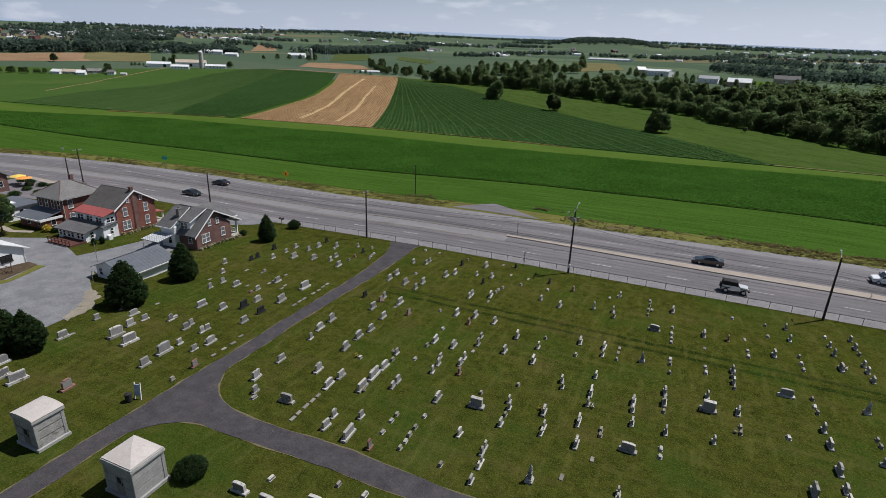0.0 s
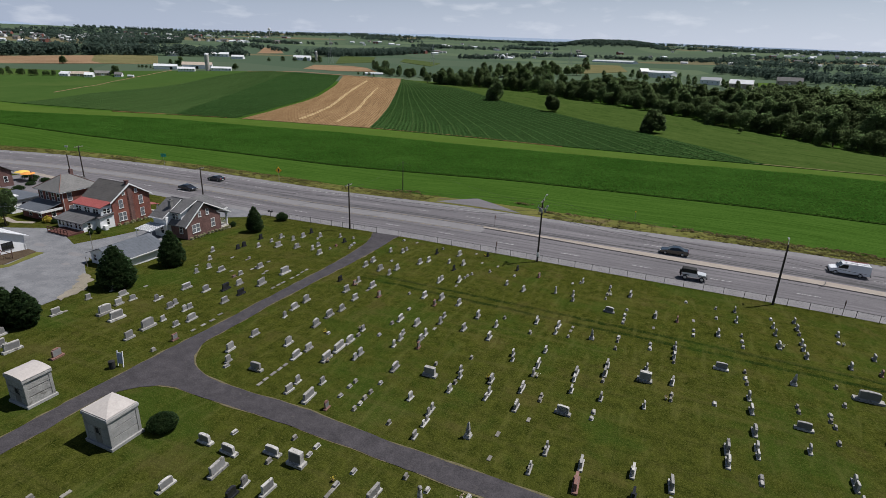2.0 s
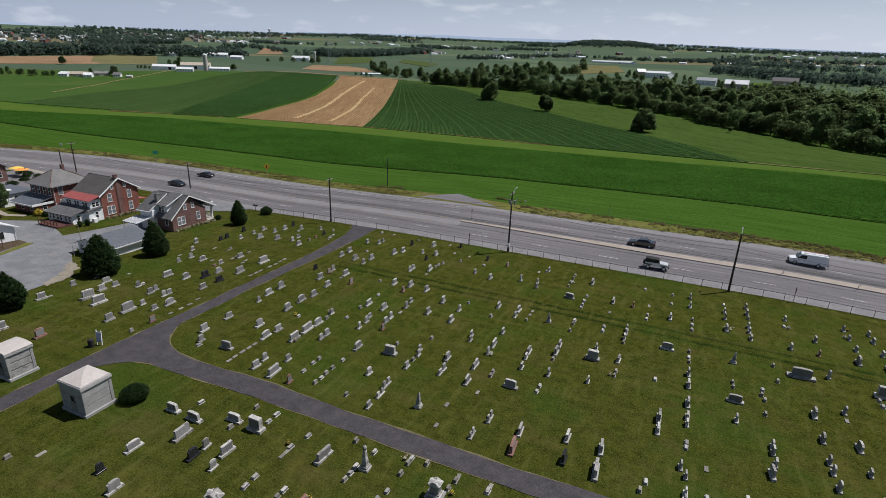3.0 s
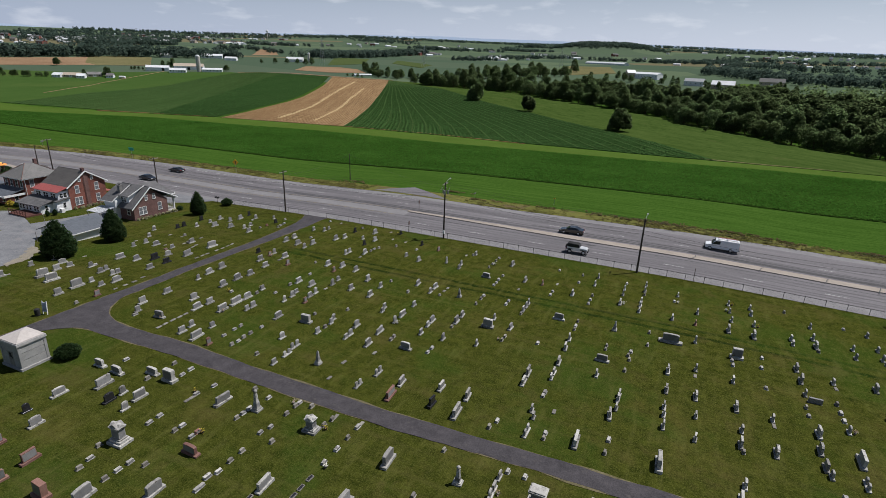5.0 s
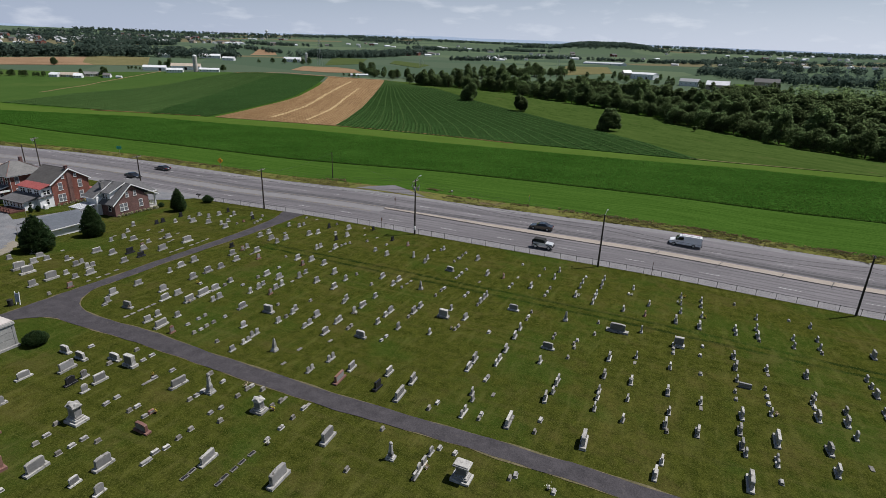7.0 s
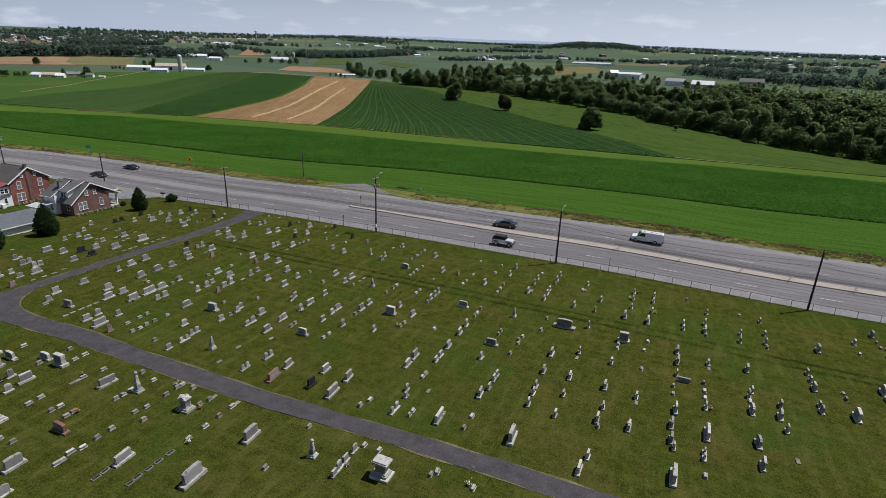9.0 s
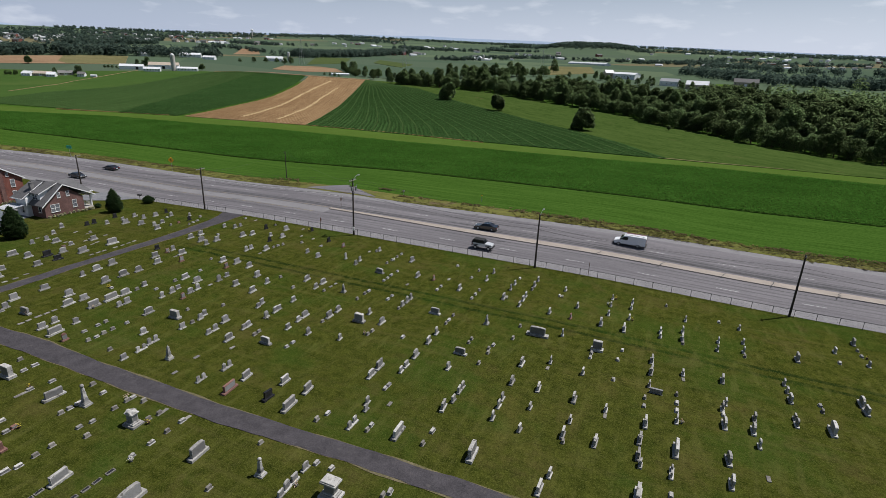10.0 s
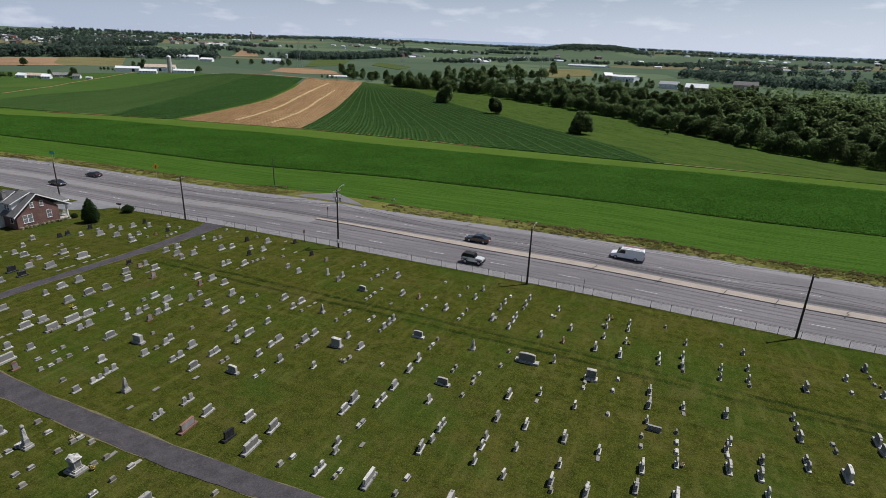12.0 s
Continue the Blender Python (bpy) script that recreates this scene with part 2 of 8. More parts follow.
M_PALE_PLANT = paint("pale_garden_plant", (0.20, 0.21, 0.10), (0.40, 0.38, 0.24), fine=6, coarse=1.0, bump=0, island=0.3, spec=0.0)
M_SHRUB_YELLOW = paint("yellow_shrub_leaf", (0.28, 0.22, 0.03), (0.46, 0.36, 0.06), fine=3, coarse=0.5, bump=0, island=0.3, spec=0.0)
M_HAY_DULL = paint("dry_pasture_far", (0.052, 0.074, 0.026), (0.074, 0.096, 0.036), fine=0.5, coarse=0.02, bump=0.2, spec=0.0)
M_HAY_DARK = paint("hay_meadow_far", (0.036, 0.072, 0.017), (0.053, 0.094, 0.024), fine=0.8, coarse=0.03, bump=0.3, dist=0.1, stain=(0.056, 0.092, 0.024), stain_scale=0.012, stain_at=0.5, spec=0.0)
M_PASTURE = paint("pasture", (0.026, 0.052, 0.010), (0.064, 0.096, 0.024), fine=0.9, coarse=0.16, bump=0.3, dist=0.1, stain=(0.085, 0.080, 0.032), stain_scale=0.12, stain_at=0.62, stretch=(0.22, 1.0, 1.0), turn=-40.0, spec=0.0)
M_STUBBLE = paint("wheat_stubble", (0.175, 0.110, 0.056), (0.31, 0.21, 0.115), fine=0.9, coarse=0.15, bump=0.3, dist=0.1, stain=(0.15, 0.098, 0.052), stain_scale=0.35, stain_at=0.56, stretch=(0.08, 1.0, 1.0), turn=114.0, spec=0.0)
M_STUBBLE_DARK = paint("dark_stubble_row", (0.11, 0.066, 0.032), (0.20, 0.125, 0.065), fine=1.1, coarse=0.05, spec=0.0)
M_STRAW = paint("straw", (0.34, 0.25, 0.13), (0.48, 0.37, 0.21), fine=1.5, coarse=0.1, spec=0.0)
M_TAN = paint("dry_field", (0.180, 0.115, 0.070), (0.275, 0.185, 0.115), fine=0.3, coarse=0.02, bump=0.2, spec=0.0)
M_SOIL = paint("bare_soil", (0.17, 0.10, 0.045), (0.25, 0.155, 0.075), fine=1.0, coarse=0.1, spec=0.0)
M_VERGE = paint("verge_grass", (0.082, 0.092, 0.024), (0.150, 0.142, 0.046), fine=1.6, coarse=0.15, bump=0.4, dist=0.08, stain=(0.11, 0.085, 0.05), stain_scale=0.12, stain_at=0.56, spec=0.0)
M_TUFT = paint("rough_grass", (0.088, 0.090, 0.028), (0.175, 0.152, 0.062), fine=1.0, coarse=0.1, island=0.4, spec=0.0)
M_WEED = paint("brown_weeds", (0.085, 0.070, 0.036), (0.160, 0.130, 0.068), fine=1.0, coarse=0.1, island=0.35, spec=0.0)
M_LEAF = paint("tree_leaf", (0.080, 0.120, 0.050), (0.130, 0.178, 0.076), fine=0.6, coarse=0.06, rough=0.65, bump=0, island=0.4, vary=0.22, spec=0.0)
# leaf for far trees: aerial haze painted in as a paler, bluer green
M_LEAF_HAZED = paint("hazed_leaf", (0.052, 0.082, 0.066), (0.088, 0.122, 0.096), fine=0.05, coarse=0.004, rough=0.8, bump=0, island=0.25, spec=0.0)
M_CONIFER = paint("conifer_leaf", (0.040, 0.076, 0.032), (0.082, 0.128, 0.052), fine=1.5, coarse=0.3, rough=0.7, bump=0, island=0.4, spec=0.0)
M_BARK = paint("bark", (0.05, 0.036, 0.025), (0.11, 0.085, 0.06), fine=6, coarse=0.8, bump=0.6, dist=0.04, spec=0.0)
M_GRANITE = paint("grey_granite", (0.232, 0.224, 0.212), (0.462, 0.450, 0.428), fine=30, coarse=2.0, rough=0.7, bump=0.15, dist=0.005, vary=0.36, stain=(0.12, 0.112, 0.10), stain_scale=2.4, stain_at=0.54, spec=0.05)
M_PANEL = paint("polished_granite", (0.150, 0.148, 0.150), (0.240, 0.236, 0.236), fine=35, coarse=2.0, rough=0.4, bump=0.03, dist=0.003, vary=0.3)
M_RED = paint("red_granite", (0.150, 0.076, 0.062), (0.250, 0.138, 0.112), fine=30, coarse=2.0, rough=0.6, bump=0.1, dist=0.005, vary=0.2)
M_BLACK = paint("black_granite", (0.012, 0.012, 0.014), (0.035, 0.035, 0.04), fine=30, coarse=2.0, rough=0.2, bump=0.02, dist=0.003)
M_MARBLE = paint("weathered_marble", (0.235, 0.232, 0.228), (0.375, 0.370, 0.358), fine=14, coarse=1.4, rough=0.75, bump=0.2, dist=0.01, stain=(0.28, 0.27, 0.25), stain_scale=1.2, stain_at=0.6, vary=0.1)
M_ROUGH = paint("quarry_faced_stone", (0.20, 0.196, 0.188), (0.40, 0.392, 0.376), fine=7, coarse=1.2, rough=0.85, bump=0.9, dist=0.04, stain=(0.17, 0.162, 0.148), stain_scale=1.6, stain_at=0.56)
M_MARBLE_CAP = paint("marble_roof_slab", (0.385, 0.350, 0.330), (0.485, 0.450, 0.425), fine=5, coarse=0.9, rough=0.8, bump=0.08, dist=0.01, stain=(0.34, 0.305, 0.28), stain_scale=0.7)
M_SOILED = paint("old_footstone", (0.130, 0.120, 0.105), (0.260, 0.245, 0.222), fine=18, coarse=2.0, bump=0.3, dist=0.01, vary=0.3)
M_POLE = paint("creosoted_wood", (0.030, 0.024, 0.020), (0.065, 0.052, 0.042), fine=14, coarse=1.0, bump=0.4, dist=0.01, stretch=(1, 1, 0.1))
M_ARM = paint("weathered_timber", (0.17, 0.15, 0.13), (0.28, 0.26, 0.23), fine=12, coarse=1.0, bump=0.3)
M_STEEL = paint("galvanised_steel", (0.30, 0.31, 0.32), (0.42, 0.43, 0.44), fine=10, coarse=1.0, rough=0.45, metal=0.6, bump=0.05)
M_FENCE = paint("fence_steel", (0.028, 0.028, 0.028), (0.050, 0.050, 0.050), fine=10, coarse=1.0, rough=0.6, metal=0.3, bump=0.05)
M_WIRE = paint("cable", (0.02, 0.02, 0.02), (0.035, 0.035, 0.035), rough=0.6, bump=0)
M_BRICK = paint("red_brick", (0.130, 0.044, 0.034), (0.272, 0.108, 0.082), fine=8, coarse=0.5, bump=0.3, dist=0.01, vary=0.1, stain=(0.13, 0.058, 0.050), stain_scale=0.9, stain_at=0.52)
M_BRICK_DARK = paint("brown_brick", (0.088, 0.047, 0.044), (0.225, 0.130, 0.114), fine=8, coarse=0.5, bump=0.3, dist=0.01, vary=0.25)
M_SIDING = paint("white_siding", (0.66, 0.67, 0.69), (0.78, 0.79, 0.80), fine=3, coarse=0.3, rough=0.6, bump=0.05)
M_TRIM = paint("white_trim", (0.68, 0.68, 0.68), (0.80, 0.80, 0.80), fine=4, rough=0.6, bump=0.05)
M_SHINGLE = paint("grey_shingle", (0.076, 0.075, 0.078), (0.132, 0.130, 0.133), fine=3.5, coarse=0.5, bump=0.4, dist=0.02, vary=0.12)
M_SHINGLE_BROWN = paint("brown_shingle", (0.062, 0.058, 0.056), (0.104, 0.098, 0.094), fine=3.5, coarse=0.5, bump=0.4, dist=0.02, vary=0.12)
M_SLATE = paint("old_slate", (0.110, 0.108, 0.106), (0.185, 0.180, 0.175), fine=3.0, coarse=0.5, bump=0.4, dist=0.02, vary=0.2)
M_RED_ROOF = paint("red_metal_roof", (0.25, 0.065, 0.062), (0.33, 0.095, 0.085), fine=2, coarse=0.4, rough=0.5, bump=0.05)
M_METAL_ROOF = paint("grey_metal_roof", (0.082, 0.092, 0.108), (0.122, 0.134, 0.154), fine=2, coarse=0.3, rough=0.55, bump=0.08)
M_WHITE_ROOF = paint("white_metal_roof", (0.55, 0.56, 0.58), (0.70, 0.71, 0.73), fine=0.5, coarse=0.1, rough=0.5, bump=0.03)
M_GLASS = paint("window_glass", (0.012, 0.014, 0.018), (0.022, 0.025, 0.03), rough=0.08, bump=0, spec=0.6)
# pale panes of the brick walls: reflected sky painted into the base colour
M_PANE = paint("sky_toned_pane", (0.11, 0.12, 0.14), (0.20, 0.21, 0.23), fine=2, coarse=0.7, rough=0.08, bump=0, spec=0.6)
M_DARK = paint("dark_opening", (0.012, 0.012, 0.013), (0.02, 0.02, 0.02), rough=0.8)
M_DECK = paint("red_stained_deck", (0.068, 0.028, 0.023), (0.115, 0.048, 0.038), fine=6, coarse=1.0)
M_RUST = paint("rusty_iron", (0.05, 0.03, 0.025), (0.11, 0.06, 0.045), fine=10, coarse=2.0)
M_RUBBER = paint("tyre_rubber", (0.012, 0.012, 0.012), (0.025, 0.025, 0.025), rough=0.8, bump=0.05)
M_CAR_BLACK = paint("black_car_paint", (0.010, 0.011, 0.014), (0.016, 0.017, 0.02), rough=0.25, bump=0, coat=0.8, spec=0.5)
M_CAR_WHITE = paint("white_car_paint", (0.72, 0.73, 0.75), (0.80, 0.81, 0.82), rough=0.35, bump=0, coat=0.6, spec=0.5)
M_CAR_SILVER = paint("pale_car_paint", (0.58, 0.59, 0.60), (0.66, 0.67, 0.68), rough=0.3, metal=0.3, bump=0, coat=0.6)
M_CANVAS = paint("black_canvas", (0.015, 0.015, 0.016), (0.03, 0.03, 0.03), rough=0.9, fine=12)
M_CHROME = paint("wheel_metal", (0.42, 0.42, 0.43), (0.55, 0.55, 0.56), rough=0.3, metal=0.8, bump=0)
M_LAMP_RED = paint("red_lens", (0.28, 0.02, 0.02), (0.36, 0.03, 0.03), rough=0.2, bump=0)
M_LAMP_CLEAR = paint("clear_lens", (0.55, 0.56, 0.58), (0.66, 0.67, 0.68), rough=0.15, bump=0)
M_ORANGE = paint("orange_sign", (0.86, 0.42, 0.03), (0.92, 0.50, 0.04), rough=0.5, bump=0)
M_TEAL = paint("green_sign", (0.030, 0.300, 0.190), (0.040, 0.360, 0.230), rough=0.5, bump=0)
M_CONCRETE = paint("silo_concrete", (0.36, 0.34, 0.31), (0.48, 0.46, 0.43), fine=1.5, coarse=0.3, bump=0.2)
M_BLUE_GREY = paint("blue_grey_board", (0.36, 0.41, 0.50), (0.46, 0.51, 0.60), fine=3, rough=0.5, bump=0.05)
M_TAN_WALL = paint("tan_stone_wall", (0.34, 0.28, 0.22), (0.46, 0.39, 0.32), fine=2, coarse=0.3, bump=0.2)
M_RIDGE = paint("hazed_ridge", (0.080, 0.100, 0.130), (0.100, 0.120, 0.150), fine=0.02, coarse=0.004, bump=0, spec=0.0)
M_FLOWER_WHITE = paint("white_flowers", (0.60, 0.58, 0.50), (0.80, 0.78, 0.70), fine=40, coarse=10, bump=0.1)
M_FLOWER = paint("faded_flowers", (0.45, 0.22, 0.30), (0.75, 0.70, 0.35), fine=60, coarse=12, bump=0.2)

# emission stands in for the bright air over miles of distance to the ridges
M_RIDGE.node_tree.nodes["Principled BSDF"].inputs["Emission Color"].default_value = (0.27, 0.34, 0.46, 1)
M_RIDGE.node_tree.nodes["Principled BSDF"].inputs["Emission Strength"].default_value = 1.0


def leafy(m, amount=0.5):
    """Let part of the light through the leaves."""
    n, l = m.node_tree.nodes, m.node_tree.links
    b = n["Principled BSDF"]
    t = n.new("ShaderNodeBsdfTranslucent")
    mix = n.new("ShaderNodeMixShader")
    mix.inputs[0].default_value = amount
    src = b.inputs["Base Color"].links[0].from_socket
    l.new(src, t.inputs["Color"])
    l.new(b.outputs[0], mix.inputs[1])
    l.new(t.outputs[0], mix.inputs[2])
    l.new(mix.outputs[0], n["Material Output"].inputs["Surface"])


for m in (M_LEAF, M_LEAF_HAZED, M_CONIFER, M_CORN, M_BEAN, M_BEAN_LINE, M_BEAN_PALE, M_TUFT, M_WEED):
    leafy(m, 0.84 if m in (M_LEAF, M_CONIFER) else 0.5)

# ---- helpers for building ----
def mesh_ob(name, verts, faces, material, parent=None, smooth=False, label=""):
    me = bpy.data.meshes.new(name)
    me.from_pydata([tuple(v) for v in verts], [], [tuple(f) for f in faces])
    if smooth:
        me.shade_smooth()
    me.materials.append(material)
    ob = new(name, me)
    if parent is not None:
        ob.parent = parent
    return tagged(ob, label)


def big_mesh(name, verts, quads, material):
    """A mesh of very many four-sided leaves, straight from arrays."""
    verts = np.asarray(verts, dtype=np.float32).reshape(-1, 3)
    quads = np.asarray(quads, dtype=np.int32).reshape(-1, 4)
    me = bpy.data.meshes.new(name)
    me.vertices.add(len(verts))
    me.vertices.foreach_set("co", verts.ravel())
    me.loops.add(quads.size)
    me.loops.foreach_set("vertex_index", quads.ravel())
    me.polygons.add(len(quads))
    me.polygons.foreach_set("loop_start", np.arange(0, quads.size, 4, dtype=np.int32))
    me.update(calc_edges=True)
    me.materials.append(material)
    return me


def part(name, bm, material, parent, label=""):
    """Link a bmesh as one mesh object under a thing or part."""
    me = bpy.data.meshes.new(name)
    bm.to_mesh(me)
    bm.free()
    me.materials.append(material)
    ob = new(name, me)
    ob.parent = parent
    return tagged(ob, label)


def thing(name, label, category, m=None, group=""):
    ob = new(name)
    ob.empty_display_size = 0.2
    if m is not None:
        ob.matrix_basis = m
    return tagged(ob, label, category, group)


def box(bm, x0, y0, z0, x1, y1, z1, taper=1.0):
    """A box; taper narrows its top towards its middle."""
    cx, cy = (x0 + x1) / 2, (y0 + y1) / 2
    lo = [bm.verts.new((x, y, z0)) for x, y in ((x0, y0), (x1, y0), (x1, y1), (x0, y1))]
    hi = [bm.verts.new((cx + (x - cx) * taper, cy + (y - cy) * taper, z1)) for x, y in ((x0, y0), (x1, y0), (x1, y1), (x0, y1))]
    bm.faces.new(lo[::-1])
    bm.faces.new(hi)
    for i in range(4):
        j = (i + 1) % 4
        bm.faces.new((lo[i], lo[j], hi[j], hi[i]))


def boxes(*dims, bevel=0.0, taper=1.0):
    bm = bmesh.new()
    for d in dims:
        box(bm, *d, taper=taper)
    if bevel:
        bmesh.ops.bevel(bm, geom=bm.edges[:], offset=bevel, segments=1, affect="EDGES")
    return bm


def prism(profile, a0, a1, axis="x", bevel=0.0):
    """A profile of (u, z) drawn out from a0 to a1 along x (u is y) or along y (u is x)."""
    bm = bmesh.new()
    put = (lambda a, u, z: (a, u, z)) if axis == "x" else (lambda a, u, z: (u, a, z))
    lo = [bm.verts.new(put(a0, u, z)) for u, z in profile]
    hi = [bm.verts.new(put(a1, u, z)) for u, z in profile]
    bm.faces.new(lo)
    bm.faces.new(hi[::-1])
    k = len(profile)
    for i in range(k):
        j = (i + 1) % k
        bm.faces.new((lo[j], lo[i], hi[i], hi[j]))
    bmesh.ops.recalc_face_normals(bm, faces=bm.faces[:])
    if bevel:
        bmesh.ops.bevel(bm, geom=bm.edges[:], offset=bevel, segments=1, affect="EDGES")
    return bm


def tube(bm, a, b, r0, r1=None, sides=8):
    """A tapered round bar from a to b."""
    a, b = Vector(a), Vector(b)
    r1 = r0 if r1 is None else r1
    q = (b - a).to_track_quat("Z", "Y").to_matrix()
    ring = [[bm.verts.new(p + q @ Vector((math.cos(t) * r, math.sin(t) * r, 0))) for t in (2 * math.pi * i / sides for i in range(sides))] for p, r in ((a, r0), (b, r1))]
    for i in range(sides):
        j = (i + 1) % sides
        bm.faces.new((ring[0][i], ring[0][j], ring[1][j], ring[1][i]))
    bm.faces.new(ring[0][::-1])
    bm.faces.new(ring[1])


def tubes(*bars, sides=8):
    bm = bmesh.new()
    for bar in bars:
        tube(bm, *bar, sides=sides)
    return bm


def lathe(profile, sides=16):
    """A turned shape from (radius, z)."""
    bm = bmesh.new()
    rings = [[bm.verts.new((r * math.cos(2 * math.pi * i / sides), r * math.sin(2 * math.pi * i / sides), z)) for i in range(sides)] for r, z in profile]
    for lo, hi in zip(rings, rings[1:]):
        for i in range(sides):
            j = (i + 1) % sides
            bm.faces.new((lo[i], lo[j], hi[j], hi[i]))
    bm.faces.new(rings[0][::-1])
    bm.faces.new(rings[-1])
    return bm


# ---- the lie of the land ----
LAND_Y = [-400, 40, 66, 81, 108, 130, 160, 200, 245, 300, 350, 400, 450, 500, 560, 640, 5000]
LAND_Z = [0, 0, -.2, -.5, -.7, -1.9, -3.8, -5.8, -7.3, -8.0, -8.0, -6.8, -5.0, -3.0, -1.4, 0, 0]
FAR_D = [0, 620, 900, 1500, 2500, 3500, 4700, 6000]
FAR_Z = [0, 0, 8, 24, 51, 79, 106, 125]


def ease(u):
    u = np.clip(u, 0, 1)
    return u * u * (3 - 2 * u)


def profile_at(t, xs, zs):
    """A smooth curve through the knots."""
    t, xs, zs = np.asarray(t, float), np.array(xs, float), np.array(zs, float)
    s = np.diff(zs) / np.diff(xs)
    m = np.zeros(len(xs))
    for i in range(1, len(xs) - 1):
        a, b = s[i - 1], s[i]
        m[i] = 0 if a * b <= 0 else 2 * a * b / (a + b)
    m[-1] = s[-1]
    i = np.clip(np.searchsorted(xs, t) - 1, 0, len(xs) - 2)
    h = xs[i + 1] - xs[i]
    u = np.clip((t - xs[i]) / h, 0, 1)
    return zs[i] * (2 * u**3 - 3 * u * u + 1) + m[i] * h * (u**3 - 2 * u * u + u) + zs[i + 1] * (3 * u * u - 2 * u**3) + m[i + 1] * h * (u**3 - u * u)


def height(x, y):
    x, y = np.asarray(x, float), np.asarray(y, float)
    side = 1.5 * ease((-x - 30) / 45) * ease((y - 25) / 35) + 1.2 * ease((x - 25) / 40) * ease((y - 45) / 35)
    creek = 5 * np.exp(-((x - 130) / 60) ** 2 - ((y - 390) / 70) ** 2)
    d = np.hypot(x, y)
    roll = ease((d - 1000) / 800) * (6 * np.sin(x / 410 + 1.3) * np.sin(y / 530 + 0.4) + 4 * np.sin((x - y) / 260))
    # the wooded hill on the skyline and the long rise at its side
    hill = 38 * np.exp(-((x + 440) / 255) ** 4 - ((y - 3250) / 250) ** 2) + 14 * np.exp(-((x + 830) / 60) ** 2 - ((y - 3200) / 150) ** 2)
    # the land keeps rising towards the skyline straight ahead
    rise = 44 * ease((d - 2300) / 2500) * np.exp(-((np.degrees(np.arctan2(y, x)) - 110) / 30) ** 2)
    return profile_at(y, LAND_Y, LAND_Z) + profile_at(d, FAR_D, FAR_Z) + rise - side * (1 - ease((y - 120) / 100)) - creek + roll + hill


def z_at(x, y):
    return float(height(x, y))


# one sheet of ground to the horizon, in rings
_r = [0.0]
while _r[-1] < 4850:
    _r.append(_r[-1] + max(2.5, 0.022 * _r[-1]))
_seg = 320
_rr = np.array(_r[1:])
_th = np.arange(_seg) * 2 * np.pi / _seg
_X, _Y = np.outer(_rr, np.cos(_th)), np.outer(_rr, np.sin(_th)) + 40
_V = np.concatenate([[[0, 40, z_at(0, 40)]], np.stack([_X, _Y, height(_X, _Y)], -1).reshape(-1, 3)])
_F = [(0, 1 + j, 1 + (j + 1) % _seg) for j in range(_seg)]
for i in range(len(_rr) - 1):
    a, b = 1 + i * _seg, 1 + (i + 1) * _seg
    _F += [(a + j, b + j, b + (j + 1) % _seg, a + (j + 1) % _seg) for j in range(_seg)]
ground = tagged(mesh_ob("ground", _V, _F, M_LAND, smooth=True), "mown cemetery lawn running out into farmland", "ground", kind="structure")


def resample(line, n):
    line = np.array(line, float)
    s = np.concatenate([[0], np.cumsum(np.hypot(*np.diff(line, axis=0).T))])
    t = np.linspace(0, s[-1], n)
    return np.stack([np.interp(t, s, line[:, 0]), np.interp(t, s, line[:, 1])], -1)


def sheet(name, near, far, nu, nv, lift, material, label, category, crown=0.0, skirt=True):
    """A layer of ground draped between two lines, with a skirt down to the soil."""
    a, b = resample(near, nu), resample(far, nu)
    v = np.linspace(0, 1, nv)
    P = a[None] * (1 - v[:, None, None]) + b[None] * v[:, None, None]
    Z = height(P[..., 0], P[..., 1]) + lift
    V = np.concatenate([P, Z[..., None]], -1).reshape(-1, 3).tolist()
    F = [(j * nu + i, j * nu + i + 1, (j + 1) * nu + i + 1, (j + 1) * nu + i) for j in range(nv - 1) for i in range(nu - 1)]
    if skirt:
        rim = [i for i in range(nu)] + [j * nu + nu - 1 for j in range(1, nv)] + [(nv - 1) * nu + i for i in range(nu - 2, -1, -1)] + [j * nu for j in range(nv - 2, 0, -1)]
        k = len(V)
        V += [(V[i][0], V[i][1], V[i][2] - lift - 0.3) for i in rim]
        for i in range(len(rim)):
            j = (i + 1) % len(rim)
            F.append((rim[j], rim[i], k + i, k + j))
    return tagged(mesh_ob(name, V, F, material, smooth=False), label, category, kind="structure")


# ---- fields beyond the road ----
CORN_NEAR = [(-420, 139), (-263, 140.2), (-210, 138.6), (-142, 143), (-96, 144.2), (-68, 149.9), (-33, 150.8), (-2, 153.6), (26, 155.1), (52, 157.8), (130, 163)]
CORN_FAR = [(-420, 160), (-320, 174), (-285, 189.5), (-244, 206.7), (-192, 212.4), (-148, 221.6), (-76, 223.2), (-28, 227.7), (14, 231.6), (53, 238), (140, 239)]
STRIP_FAR = [(-430, 204), (-354, 202.7), (-296, 213.5), (-266, 226), (-227, 237.9), (-199, 242.3), (-150, 250.3), (-102, 253.6), (-44, 249.5), (4, 251.3), (40, 253.9), (77, 256.4), (150, 259)]
STUB_LEFT = [(-226, 238.5), (-257, 312.9), (-290, 398.3), (-337, 492.3), (-400, 599.4)]
STUB_RIGHT = [(-149, 250.8), (-168, 293.3), (-201, 363.9), (-256, 478.5), (-318, 603.6)]
BEAN_RIGHT = [(41, 254.5), (16, 297.4), (-23, 342.5), (-73, 391.8), (-131, 444), (-215, 535), (-318, 603.6)]
sheet("crop_field_1", CORN_NEAR, CORN_FAR, 90, 24, 0.16, M_CORN_SOIL, "strip of tall dark green corn beside the meadow", "crop field")
